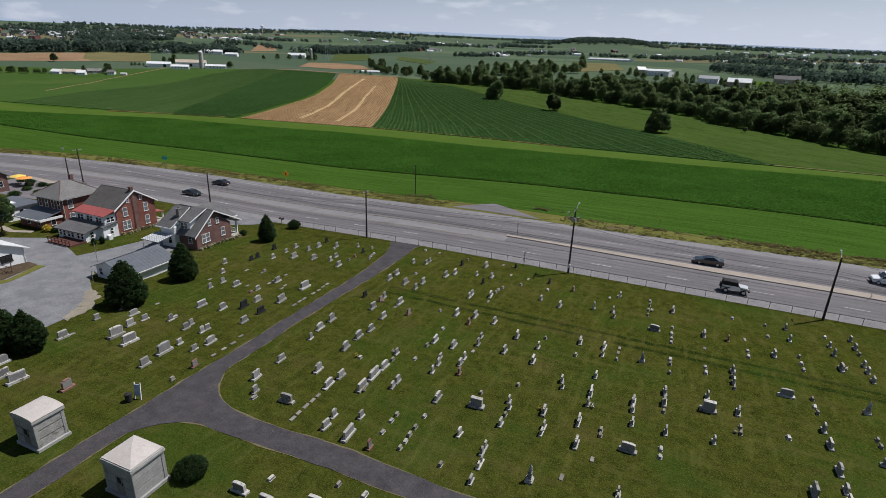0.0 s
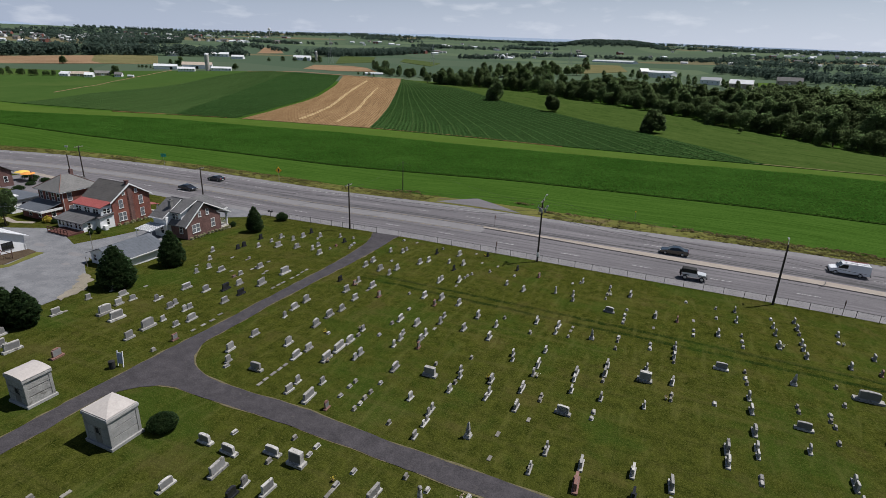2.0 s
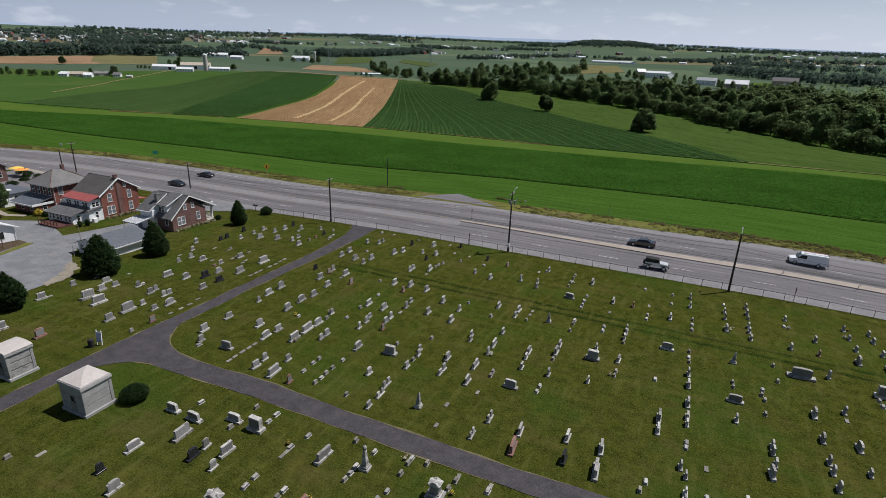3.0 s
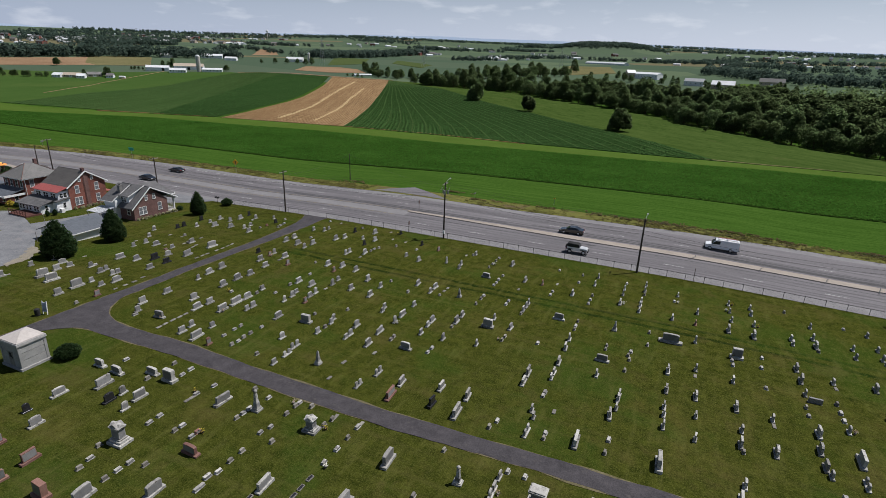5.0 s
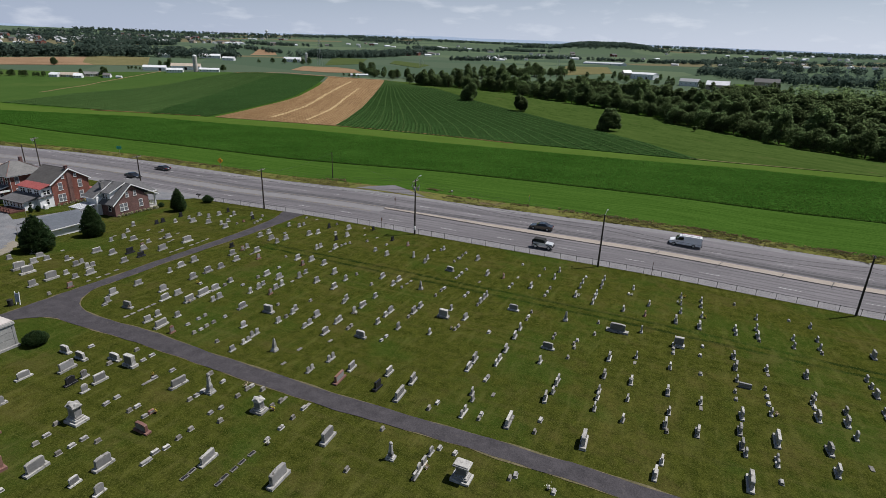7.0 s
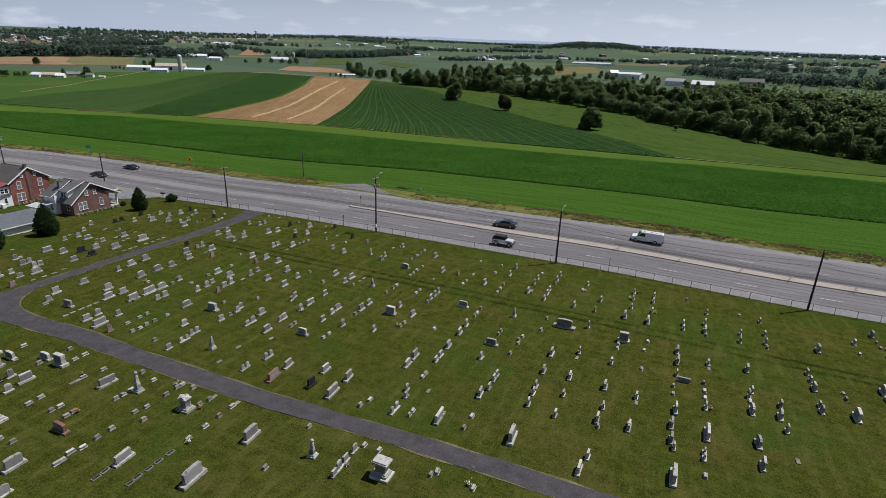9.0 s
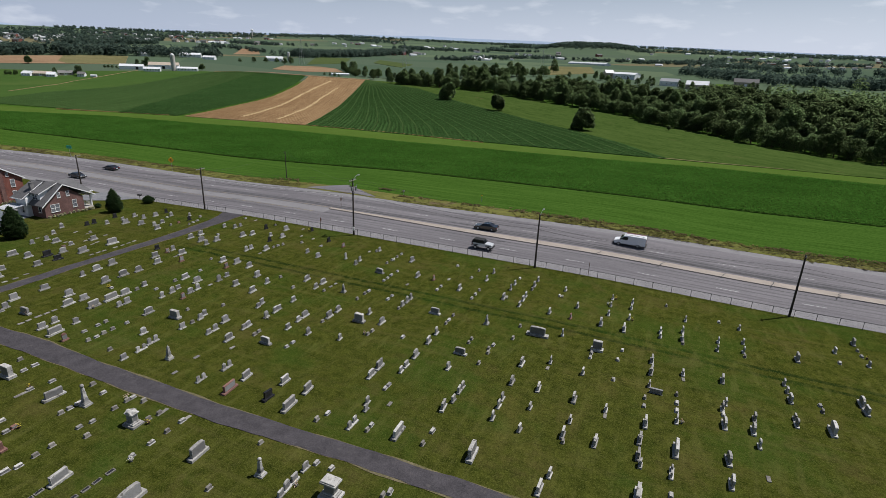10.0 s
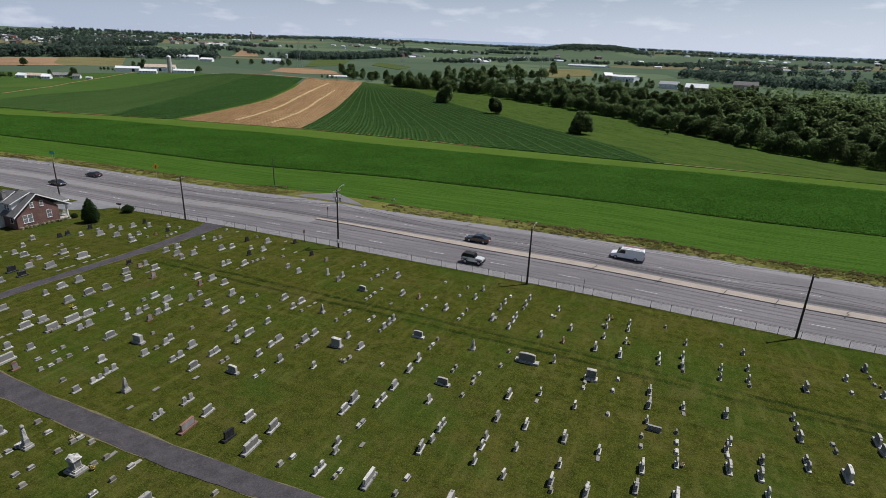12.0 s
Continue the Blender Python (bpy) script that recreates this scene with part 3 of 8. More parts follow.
sheet("hay_strip_1", CORN_FAR, STRIP_FAR, 90, 8, 0.15, M_HAY, "narrow bright green grass strip between crops", "grass strip")
sheet("stubble_field", STUB_LEFT, STUB_RIGHT, 50, 22, 0.3, M_STUBBLE, "harvested tan wheat stubble field", "field")
sheet("crop_field_2", STUB_RIGHT, BEAN_RIGHT, 60, 30, 0.3, M_BEAN_SOIL, "dark green row crop field beside the stubble", "crop field")
LEFT_FAR = [(-377, 207), (-438, 295), (-467, 401), (-500, 480), (-520, 560), (-505, 585)]
WEDGE = [(-264, 226), (-299, 273), (-357, 363), (-399, 437), (-450, 535), (-470, 592)]
STUB_EDGE = [(-231, 238.0), (-262, 312.9), (-295, 398.3), (-342, 492.3), (-405, 599.4)]
sheet("crop_field_3", LEFT_FAR, WEDGE, 50, 34, 0.3, M_BEAN_PALE_SOIL, "broad mid green row crop field", "crop field")
sheet("crop_field_4", WEDGE, STUB_EDGE, 50, 20, 0.3, M_BEAN_SOIL, "dark green crop wedge beside the stubble", "crop field")
sheet("farm_track", [(-463, 281), (-502, 330), (-541, 387), (-562, 429), (-578, 469), (-593, 507)], [(-461.8, 281.6), (-500.8, 330.6), (-539.7, 387.6), (-560.6, 429.6), (-576.5, 469.6), (-591.5, 507.6)], 40, 2, 0.36, M_TAN, "pale dirt track through the hay field", "track")
sheet("hay_field_left", [(-900, 215), (-820, 300), (-760, 380), (-650, 440), (-530, 560)], LEFT_FAR[:-1], 40, 30, 0.25, M_HAY_DARK, "mid green hay field beside the farm lane", "field")
sheet("pasture_1", BEAN_RIGHT, [(170, 262), (125, 330), (70, 375), (20, 420), (-55, 475), (-140, 545), (-260, 600)], 50, 24, 0.25, M_PASTURE, "grazed green pasture sloping to the wood", "pasture")
sheet("tan_field_left", [(-1050, 330), (-800, 420), (-669, 550.9)], [(-1120, 420), (-901, 493.5), (-826, 681.9)], 24, 10, 0.3, M_TAN, "tan harvested field before the far trees", "field")
sheet("pale_field_left", [(-760, 520), (-715, 505), (-672, 553)], [(-868, 600), (-860, 640), (-824, 680)], 20, 10, 0.38, M_OLIVE, "paler half of the harvested field", "field")
sheet("tan_field_middle", [(-500, 650), (-444, 655), (-405, 690)], [(-545, 735), (-500, 765), (-455, 745)], 20, 10, 0.3, M_TAN, "pale harvested field past the farm lane", "field")
sheet("soil_field", [(-948, 1054), (-945, 1100), (-945, 1147)], [(-1176, 1333), (-1165, 1358), (-1155, 1383)], 12, 10, 0.5, M_TAN, "brown bare field on the far slope", "field")
sheet("far_green_field", [(-548, 798), (-544, 850), (-539, 900)], [(-763, 1131), (-725, 1146), (-687, 1161)], 12, 10, 0.5, M_HAY_DULL, "mid green hay field below the far wood", "field")
sheet("far_brown_strip", [(-523, 979), (-468, 930), (-413, 884)], [(-593, 1128), (-520, 1064), (-447, 1001)], 12, 8, 0.5, M_HAY_DULL, "narrow dry olive-green strip among green fields", "field")
sheet("tan_field_right", [(-164, 904), (-133, 970), (-102, 1036)], [(-233, 1245), (-190, 1261), (-146, 1277)], 20, 10, 0.5, M_OLIVE, "dry tan field by the long barn", "field")
sheet("farm_lawn", [(81, 795), (92, 804), (104, 813)], [(86, 883), (98, 886), (110, 889)], 8, 6, 0.4, M_HAY, "mown green lawn before the stone farmhouse", "lawn")
sheet("farm_lane", [(-520, 560), (-473, 602), (-400, 602), (-318, 606)], [(-523, 566), (-473, 608), (-400, 608), (-318, 612)], 30, 3, 0.35, M_TAN, "pale dirt farm lane along the fields", "lane")
sheet("soil_edge_1", [(-160, 250), (-102, 253.6), (-72, 252.2), (-44, 249.5)], [(-160, 251.2), (-102, 255), (-72, 253.4), (-44, 250.3)], 24, 2, 0.36, M_SOIL, "bare soil edge of the crop field", "soil strip")
sheet("soil_edge_2", [(38, 255.0), (60, 255.5), (90, 258)], [(34, 257), (54, 256.8), (90, 258.8)], 20, 3, 0.36, M_OLIVE, "bare soil turning patch at the crop corner", "soil patch")
sheet("soil_edge_3", [(-300, 213.8), (-266, 226.4), (-235, 236.5)], [(-302, 214.8), (-268, 227.8), (-236, 237.7)], 20, 2, 0.36, M_SOIL, "bare soil edge of the crop field", "soil strip")
for k, (line, w) in enumerate(((((-201.9, 260.5), (-234, 334.6), (-283, 431.5), (-342, 563)), 3.0), (((-178.4, 263.3), (-208.4, 331.9), (-245, 403.2), (-285.6, 491.5)), 2.4))):
    mid = resample(line, 46)
    jit = np.random.default_rng(k).uniform(-0.6, 0.6, (2, 46))
    sheet("straw_strip_%d" % (k + 1), [(x - w / 2 + j, y) for (x, y), j in zip(mid, jit[0])], [(x + w / 2 + j, y) for (x, y), j in zip(mid, jit[1])], 80, 3, 0.42, M_STRAW, "pale straw windrow on the stubble", "straw")

# ---- the road ----
def road_shift(x):
    x = np.asarray(x, float)
    return 2.0 * ease((-x - 30) / 40) - 0.0016 * np.maximum(0, -110 - x) ** 2 + 1.3 * ease((x - 25) / 40)


def road_line(y, x0=-330.0, x1=240.0, n=120, flare=0.0):
    xs = np.linspace(x0, x1, n)
    ys = y + road_shift(xs) + flare * np.clip(xs + 10, 0, 60)
    return list(zip(xs.tolist(), ys.tolist()))


def band(name, y0, y1, lift, material, label, category, f0=0.0, f1=0.0, x0=-330.0, x1=240.0, n=140, nv=3):
    return sheet(name, road_line(y0, x0, x1, n, f0), road_line(y1, x0, x1, n, f1), n, nv, lift, material, label, category)


band("shoulder_near", 81.5, 84.2, 0.03, M_SHOULDER, "pale concrete road shoulder beside the fence", "shoulder")
band("road", 84.2, 105.3, 0.03, M_ROAD, "worn grey asphalt four-lane highway", "road", f1=0.05, nv=12)
band("shoulder_far", 105.3, 107.9, 0.028, M_SHOULDER, "pale cracked road shoulder beside the meadow", "shoulder", f0=0.05, f1=0.055)
band("centre_strip", 91.3, 94.8, 0.045, M_SHOULDER, "paler patched concrete strip between the lanes", "road strip", x1=-26.0, n=90)
band("verge", 107.9, 114.5, 0.06, M_VERGE, "dry yellowing rough grass verge", "verge", f0=0.055, f1=0.03, nv=5)

# far ridges behind everything, haze put into their blue colour and glow
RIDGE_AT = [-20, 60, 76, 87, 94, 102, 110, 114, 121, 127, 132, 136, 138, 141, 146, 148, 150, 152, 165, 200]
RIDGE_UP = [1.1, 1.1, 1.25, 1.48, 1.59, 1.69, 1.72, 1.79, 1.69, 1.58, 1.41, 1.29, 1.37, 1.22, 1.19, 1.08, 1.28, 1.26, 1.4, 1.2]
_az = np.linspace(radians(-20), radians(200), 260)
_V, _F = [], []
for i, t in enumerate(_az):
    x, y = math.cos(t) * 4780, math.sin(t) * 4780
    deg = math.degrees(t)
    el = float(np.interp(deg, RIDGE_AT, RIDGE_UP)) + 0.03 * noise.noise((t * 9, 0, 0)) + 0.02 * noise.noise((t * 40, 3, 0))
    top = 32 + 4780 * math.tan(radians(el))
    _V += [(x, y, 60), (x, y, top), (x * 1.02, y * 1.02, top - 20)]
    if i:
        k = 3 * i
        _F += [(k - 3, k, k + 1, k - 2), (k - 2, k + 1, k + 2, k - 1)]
tagged(mesh_ob("backdrop", _V, _F, M_RIDGE, smooth=True), "far wooded ridges on the skyline, given a blue haze glow", "backdrop", kind="structure")

median = tagged(mesh_ob("median", [(0, 0, 0)], [], M_MEDIAN), "raised pale concrete traffic island", "median", kind="structure")
_xs = np.linspace(-26.5, 240, 110)
_V, _F = [], []
for x in _xs:
    s, w = float(road_shift(x)), float(ease((x + 26.5) / 40))
    y0, y1 = 94.0 - 1.2 * w + s, 94.9 + s + 0.1 * w
    z = z_at(x, 93.5 + s)
    _V += [(x, y0, z), (x, y0 + 0.05, z + 0.19), (x, y1 - 0.05, z + 0.19), (x, y1, z)]
for i in range(len(_xs) - 1):
    a = 4 * i
    _F += [(a + k, a + 4 + k, a + 5 + k, a + 1 + k) for k in range(3)]
_F += [(0, 1, 2, 3)]
median.data.clear_geometry()
median.data.from_pydata(_V, [], _F)


def stripe(name, y, x0, x1, w, material, lift=0.05, flare=0.0, parent=None):
    n = max(2, int((x1 - x0) / 4) + 2)
    xs = np.linspace(x0, x1, n)
    V, F = [], []
    for x in xs:
        yy = y + float(road_shift(x)) + flare * min(60, max(0, x + 10))
        V += [(x, yy - w / 2, z_at(x, yy) + lift), (x, yy + w / 2, z_at(x, yy) + lift)]
    F = [(2 * i, 2 * i + 2, 2 * i + 3, 2 * i + 1) for i in range(n - 1)]
    return mesh_ob(name, V, F, material, parent)


lane_marks = tagged(thing("lane_markings", "white dashed and solid painted lane lines, worn", "road marking"), kind="structure")
for i in range(-14, 13):
    x = -21.4 + 11.9 * i
    stripe("dash", 87.4, x, x + 3.2, 0.11, M_LINE, parent=lane_marks)
for i in range(-14, 13):
    x = -32.4 + 11.9 * i
    stripe("dash", 100.1, x, x + 3.0, 0.09, M_LINE, parent=lane_marks)
stripe("edge_line", 104.9, -330, -30, 0.1, M_LINE, 0.055, flare=0.05, parent=lane_marks)
stripe("yellow_line", 91.0, -330, -28, 0.12, M_YELLOW, 0.06, parent=lane_marks)
stripe("yellow_line", 95.3, -330, 240, 0.12, M_YELLOW, 0.055, parent=lane_marks)
wear = tagged(thing("tyre_tracks", "darker worn tyre tracks along the lanes", "road wear"), kind="structure")
for y, w in ((85.6, 0.5), (86.7, 0.35), (88.5, 0.45), (89.9, 0.6), (96.5, 0.8), (97.9, 0.5), (99.0, 0.4), (101.4, 0.5), (102.8, 0.6)):
    stripe("tyre_track", y, -330, 240, w, M_STREAK, 0.044, parent=wear)
# tarred cracks and tyre streaks along and across the slab joints
cracks = tagged(thing("road_cracks", "black tar-sealed cracks in the asphalt", "crack"), kind="structure")
for y, x0, x1, w in ((84.3, -330, 240, 0.09), (105.4, -120, 20, 0.07), (96.4, -60, 150, 0.26), (97.3, -110, -5, 0.2), (97.2, 10, 150, 0.2), (98.3, 0, 120, 0.2), (91.4, -26, 150, 0.13), (94.9, -110, -30, 0.12), (101.9, -100, 20, 0.09), (89.3, -110, -20, 0.09), (103.4, -30, 100, 0.08), (96.8, 30, 90, 0.2)):
    stripe("crack", y, x0, x1, w, M_TAR, 0.062, parent=cracks)
random.seed(11)
for i in range(26):
    x = -118 + 9.3 * i + random.uniform(-1, 1)
    lo, hi = random.choice(((92.0, 95.5), (90.6, 91.8), (95.4, 97.6), (105.0, 107.4)))
    V = []
    for k in range(6):
        y = lo + (hi - lo) * k / 5 + float(road_shift(x))
        xx = x + random.uniform(-0.25, 0.25) + 0.3 * k
        V += [(xx, y, z_at(xx, y) + 0.215 if 91.8 < y - float(road_shift(x)) < 95.2 and x > -26 else z_at(xx, y) + 0.066), ]
    W = [(a + 0.14, b, c) for a, b, c in V]
    mesh_ob("crack", V + W, [(k, 6 + k, 7 + k, 1 + k) for k in range(5)], M_TAR, cracks)

# far driveway apron of grey gravel
sheet("gravel_apron", [(-44, 109.6), (-34, 109.0), (-23, 108.6)], [(-41, 113.0), (-36.5, 117.5), (-30.5, 113.6)], 16, 8, 0.09, M_ROAD, "grey gravel field entrance beside the road", "driveway")

# ---- the cemetery lanes ----
def ragged(line, seed, n=150, amount=0.11):
    """A lane edge that the grass has eaten into here and there."""
    r = np.random.default_rng(seed)
    p = resample(line, n)
    soft_edge = np.convolve(r.normal(size=n + 2), (0.3, 0.4, 0.3), "valid") * amount
    d = np.gradient(p, axis=0)
    d /= np.linalg.norm(d, axis=1)[:, None] + 1e-9
    return p + np.stack([-d[:, 1], d[:, 0]], -1) * soft_edge[:, None]


LANE_A = [(-41.9, -30), (-41.7, 18), (-41.6, 25), (-41.5, 31), (-41.2, 38), (-41.2, 45), (-41.2, 53), (-41.0, 60), (-41.2, 68), (-42.2, 76), (-43.4, 79.5), (-44.6, 81.9)]
LANE_B = [(-39.4, -30), (-39.5, 25.3), (-39.2, 34.6), (-39.1, 41), (-39.2, 46), (-39.1, 51), (-38.9, 57), (-38.6, 63), (-38.4, 70), (-38.6, 76), (-38.9, 79.5), (-38.7, 81.9)]
LANE_C = [(-40.2, 23.2), (-39.1, 25.3), (-38.1, 26.8), (-36.5, 27.8), (-34.5, 28.3), (-29.2, 28.4), (-22, 28.6), (-10.7, 28.6), (-3, 28.4), (6.6, 28.5), (12.7, 28.9), (19.9, 29.2), (150, 29.6)]
LANE_D = [(-39.8, 38.3), (-38.9, 35.6), (-37.7, 33.4), (-36.0, 31.9), (-34.2, 31.2), (-31.5, 30.9), (-26, 31.1), (-20.7, 31.3), (-12.8, 30.8), (-5, 30.8), (4.6, 30.6), (14, 30.9), (23.8, 31.3), (150, 31.8)]
sheet("lane_1", ragged(LANE_A, 1), ragged(LANE_B, 2), 150, 4, 0.035, M_ASPHALT_LANE, "narrow dark asphalt cemetery lane to the road", "lane")
sheet("lane_2", ragged(LANE_C, 3, 220), ragged(LANE_D, 4, 220), 220, 5, 0.042, M_ASPHALT_LANE, "narrow dark asphalt lane between the graves", "lane")
# dry, worn grass and grit along the lanes' edges
for k, (line, out) in enumerate(((LANE_A, -1), (LANE_B, 1), (LANE_C, -1), (LANE_D, 1))):
    if k < 2:
        a, b = [(x + out * 0.09, y) for x, y in line], [(x - out * 0.25, y) for x, y in line]
    else:
        a, b = [(x, y + out * 0.09) for x, y in line], [(x, y - out * 0.25) for x, y in line]
    sheet("lane_edge_%d" % (k + 1), ragged(a, 11 + k, 200, 0.13), b, 200, 2, 0.028, M_LANE_EDGE, "dry worn edge of the cemetery lane", "lane edge", skirt=False)
# ---- the lot by the houses ----
sheet("lot", [(-140, 22), (-104, 27), (-82, 29.5), (-70, 30.6), (-64.6, 33.6)], [(-140, 50), (-106, 51.5), (-98.5, 56.2), (-90.5, 53.6), (-84.5, 51.2), (-77.4, 49.0), (-75.6, 46.6), (-65.6, 40.4)], 30, 16, 0.05, M_LOT, "pale grey gravel and asphalt yard", "yard")
sheet("lot_drive", [(-86.5, 51.6), (-80, 49.6), (-75.4, 48.0)], [(-83.8, 66.0), (-80, 66.0), (-76.0, 62.5)], 12, 12, 0.055, M_LOT, "pale grey driveway beside the garage", "yard")
sheet("front_drive", [(-86, 75.5), (-79.5, 77), (-75, 80)], [(-84, 84.2), (-78, 84), (-72, 84)], 10, 6, 0.045, M_LOT, "grey driveway to the road", "driveway")

# worn patches, a dusty gravel edge and the patio past the houses
for k, (x, y, a, b) in enumerate(((-81.0, 48.7, 1.5, 0.9), (-90.4, 48.8, 1.3, 0.7), (-77.5, 45.0, 0.8, 0.5), (-86.5, 45.2, 1.0, 0.4))):
    ring = [(x + a * (1 + 0.16 * math.sin(3 * t + k)) * math.cos(t), y + b * (1 + 0.2 * math.cos(2 * t + k)) * math.sin(t)) for t in (2 * math.pi * i / 18 for i in range(18))]
    yard_patch = mesh_ob("yard_patch_%d" % (k + 1), [(px, py, z_at(px, py) + 0.062) for px, py in ring], [tuple(range(18))], M_SHOULDER)
    tagged(yard_patch, "pale worn patch in the yard surface", "patch", kind="structure")
sheet("gravel_edge", ragged([(-71.6, 43.6), (-69.3, 41.3), (-67.2, 39.2), (-65.3, 36.0)], 21, 40, 0.3), ragged([(-70.8, 44.2), (-67.6, 42.2), (-65.2, 40.0), (-64.2, 35.8)], 22, 40, 0.3), 40, 5, 0.06, M_GRAVEL, "dusty tan gravel edge of the yard", "gravel")
sheet("patio", [(-152, 70), (-141, 69.5), (-128, 70.5)], [(-152, 82.5), (-141, 82.5), (-126, 80.5)], 12, 6, 0.05, M_ROAD, "grey paved patio by the roadside building", "patio")
sheet("front_walk", [(-152, 82.6), (-126, 80.6), (-114, 81.2)], [(-152, 84.4), (-126, 82.4), (-114, 82.4)], 14, 3, 0.055, M_MEDIAN, "pale concrete walk along the road", "walk")
sheet("garden_path", [(-112.5, 55.0), (-108.3, 54.2), (-104.8, 56.0)], [(-113.0, 56.2), (-108.6, 55.4), (-105.4, 57.0)], 10, 3, 0.05, M_MEDIAN, "pale concrete path through the side lawn", "path")

# ---- standing crops: rows of bent leaf blades ----
def crop(name, rows, step, tall, spread, lift, material, label, seed, jitter=0.3, blades=3):
    """Plants along many row lines; each plant is a few arching blades."""
    rg = np.random.default_rng(seed)
    pts = []
    for line in rows:
        line = np.asarray(line, float)
        s = np.concatenate([[0], np.cumsum(np.hypot(*np.diff(line, axis=0).T))])
        t = np.arange(rg.uniform(0, step), s[-1], step)
        t = t + rg.uniform(-jitter, jitter, len(t)) * step
        pts.append(np.stack([np.interp(t, s, line[:, 0]), np.interp(t, s, line[:, 1])], -1))
    P = np.concatenate(pts)
    P = P + rg.normal(scale=0.10 * step, size=P.shape)
    Z = height(P[:, 0], P[:, 1]) + lift
    base = np.repeat(np.concatenate([P, Z[:, None]], 1), blades, 0)
    n = len(base)
    a = rg.uniform(0, 2 * np.pi, n)
    out = np.stack([np.cos(a), np.sin(a), np.zeros(n)], 1)
    side = np.stack([-np.sin(a), np.cos(a), np.zeros(n)], 1)
    up = np.array([0, 0, 1.0])
    h = tall * rg.uniform(0.7, 1.15, n)[:, None]
    w = spread * rg.uniform(0.7, 1.2, n)[:, None]
    v0 = base + up * h * 0.25 - out * w * 0.15
    v1 = base + out * w * 0.5 + side * w * 0.42 + up * h * 0.8
    v2 = base + out * w * 1.05 + up * h * 0.85
    v3 = base + out * w * 0.5 - side * w * 0.42 + up * h
    V = np.stack([v0, v1, v2, v3], 1).reshape(-1, 3)
    ob = new(name, big_mesh(name, V, np.arange(n * 4).reshape(-1, 4), material))
    return tagged(ob, label, "crop", kind="stuff")


def between(a, b, n, m=60, lo=0.0, hi=1.0):
    """n row lines laid evenly between two field edges."""
    a, b = resample(a, m), resample(b, m)
    return [a * (1 - t) + b * t for t in np.linspace(lo, hi, n)]


crop("corn", between(CORN_NEAR, CORN_FAR, 104, lo=0.003, hi=0.997), 0.66, 0.60, 0.54, 0.12, M_CORN, "tall dark green corn in rows", 1)
# row crops running away from the road beside the stubble, and the broad field on its other side
crop("row_crop", [r for r in between(STUB_RIGHT, BEAN_RIGHT, 74, lo=0.01, hi=0.985)], 1.6, 0.5, 1.15, 0.28, M_BEAN, "dark green row crop beside the stubble", 2, blades=3)
crop("row_crop", between(STUB_RIGHT, BEAN_RIGHT, 21, lo=0.04, hi=0.96), 0.6, 0.35, 0.7, 0.55, M_BEAN_LINE, "paler lines along the row crop", 23, blades=2)
crop("row_crop", between(LEFT_FAR, WEDGE, 64, lo=0.01, hi=0.99), 2.2, 0.4, 0.8, 0.28, M_BEAN_PALE, "mid green row crop in a broad field", 3, blades=3)
crop("row_crop", between(WEDGE, STUB_EDGE, 34, lo=0.01, hi=0.99), 2.2, 0.5, 1.2, 0.28, M_BEAN, "dark green row crop wedge", 13, blades=3)
# stubble rows: thin raised lines of cut straw
stub_rows = thing("straw_rows", "lines of cut straw across the stubble", "straw")
tagged(stub_rows, kind="stuff")
_V, _F = [], []
rg = np.random.default_rng(9)
for r in between(STUB_LEFT, STUB_RIGHT, 43, m=50, lo=0.02, hi=0.98):
    k = len(_V)
    for i, (x, y) in enumerate(r):
        w = 0.12 + 0.34 * rg.random()
        z = z_at(x, y) + 0.40
        _V += [(x - w, y, z - 0.03), (x, y, z + 0.10 + 0.06 * rg.random()), (x + w, y, z - 0.03)]
        if i:
            _F += [(k + 3 * i - 3, k + 3 * i - 2, k + 3 * i + 1, k + 3 * i), (k + 3 * i - 2, k + 3 * i - 1, k + 3 * i + 2, k + 3 * i + 1)]
mesh_ob("straw_row", _V, _F, M_STUBBLE_DARK, stub_rows)
# rough grass and weeds scattered along the verge, thick in some places and thin in others
rg = np.random.default_rng(14)


def scatter(n, x0, x1, y0, y1, patch):
    """Short random runs of plants on the verge, kept where the patches are."""
    out = []
    while len(out) < n:
        x, y = rg.uniform(x0, x1), rg.uniform(y0, y1)
        if noise.noise((x * patch, y * patch * 2, 3.0)) > rg.uniform(-0.6, 0.35) and not (-46 < x < -20 and y < 118):
            yy = y + float(road_shift(x)) + 0.04 * min(60, max(0, x + 10))
            out.append([(x, yy), (x + rg.uniform(0.5, 1.6), yy + rg.uniform(-0.3, 0.3))])
    return out


crop("verge_grass", scatter(2600, -230, 170, 107.9, 114.6, 0.06), 0.5, 0.24, 0.36, 0.05, M_TUFT, "rough dry grass tufts along the verge", 4, jitter=0.5)
_rows = []
for x, y, w, d in ((-28, 117.6, 7, 1.2), (8, 114.4, 22, 1.8), (34, 116.6, 18, 1.6), (-5, 113.6, 6, 1.0), (60, 118.0, 34, 1.6), (-60, 117.5, 9, 1.4), (-104, 115.0, 8, 1.0), (-160, 108.5, 14, 1.2), (-20, 113, 8, 0.9)):
    for k in range(int(w * d * 1.5)):
        px, py = x + w * rg.random(), y + d * rg.normal() * 0.5
        _rows.append([(px, py), (px + 0.9, py + rg.uniform(-0.2, 0.2))])
crop("verge_weeds", _rows, 0.45, 0.34, 0.42, 0.05, M_WEED, "taller brownish weeds along the verge", 5, jitter=0.6, blades=4)

# ---- gravestones ----
random.seed(5)


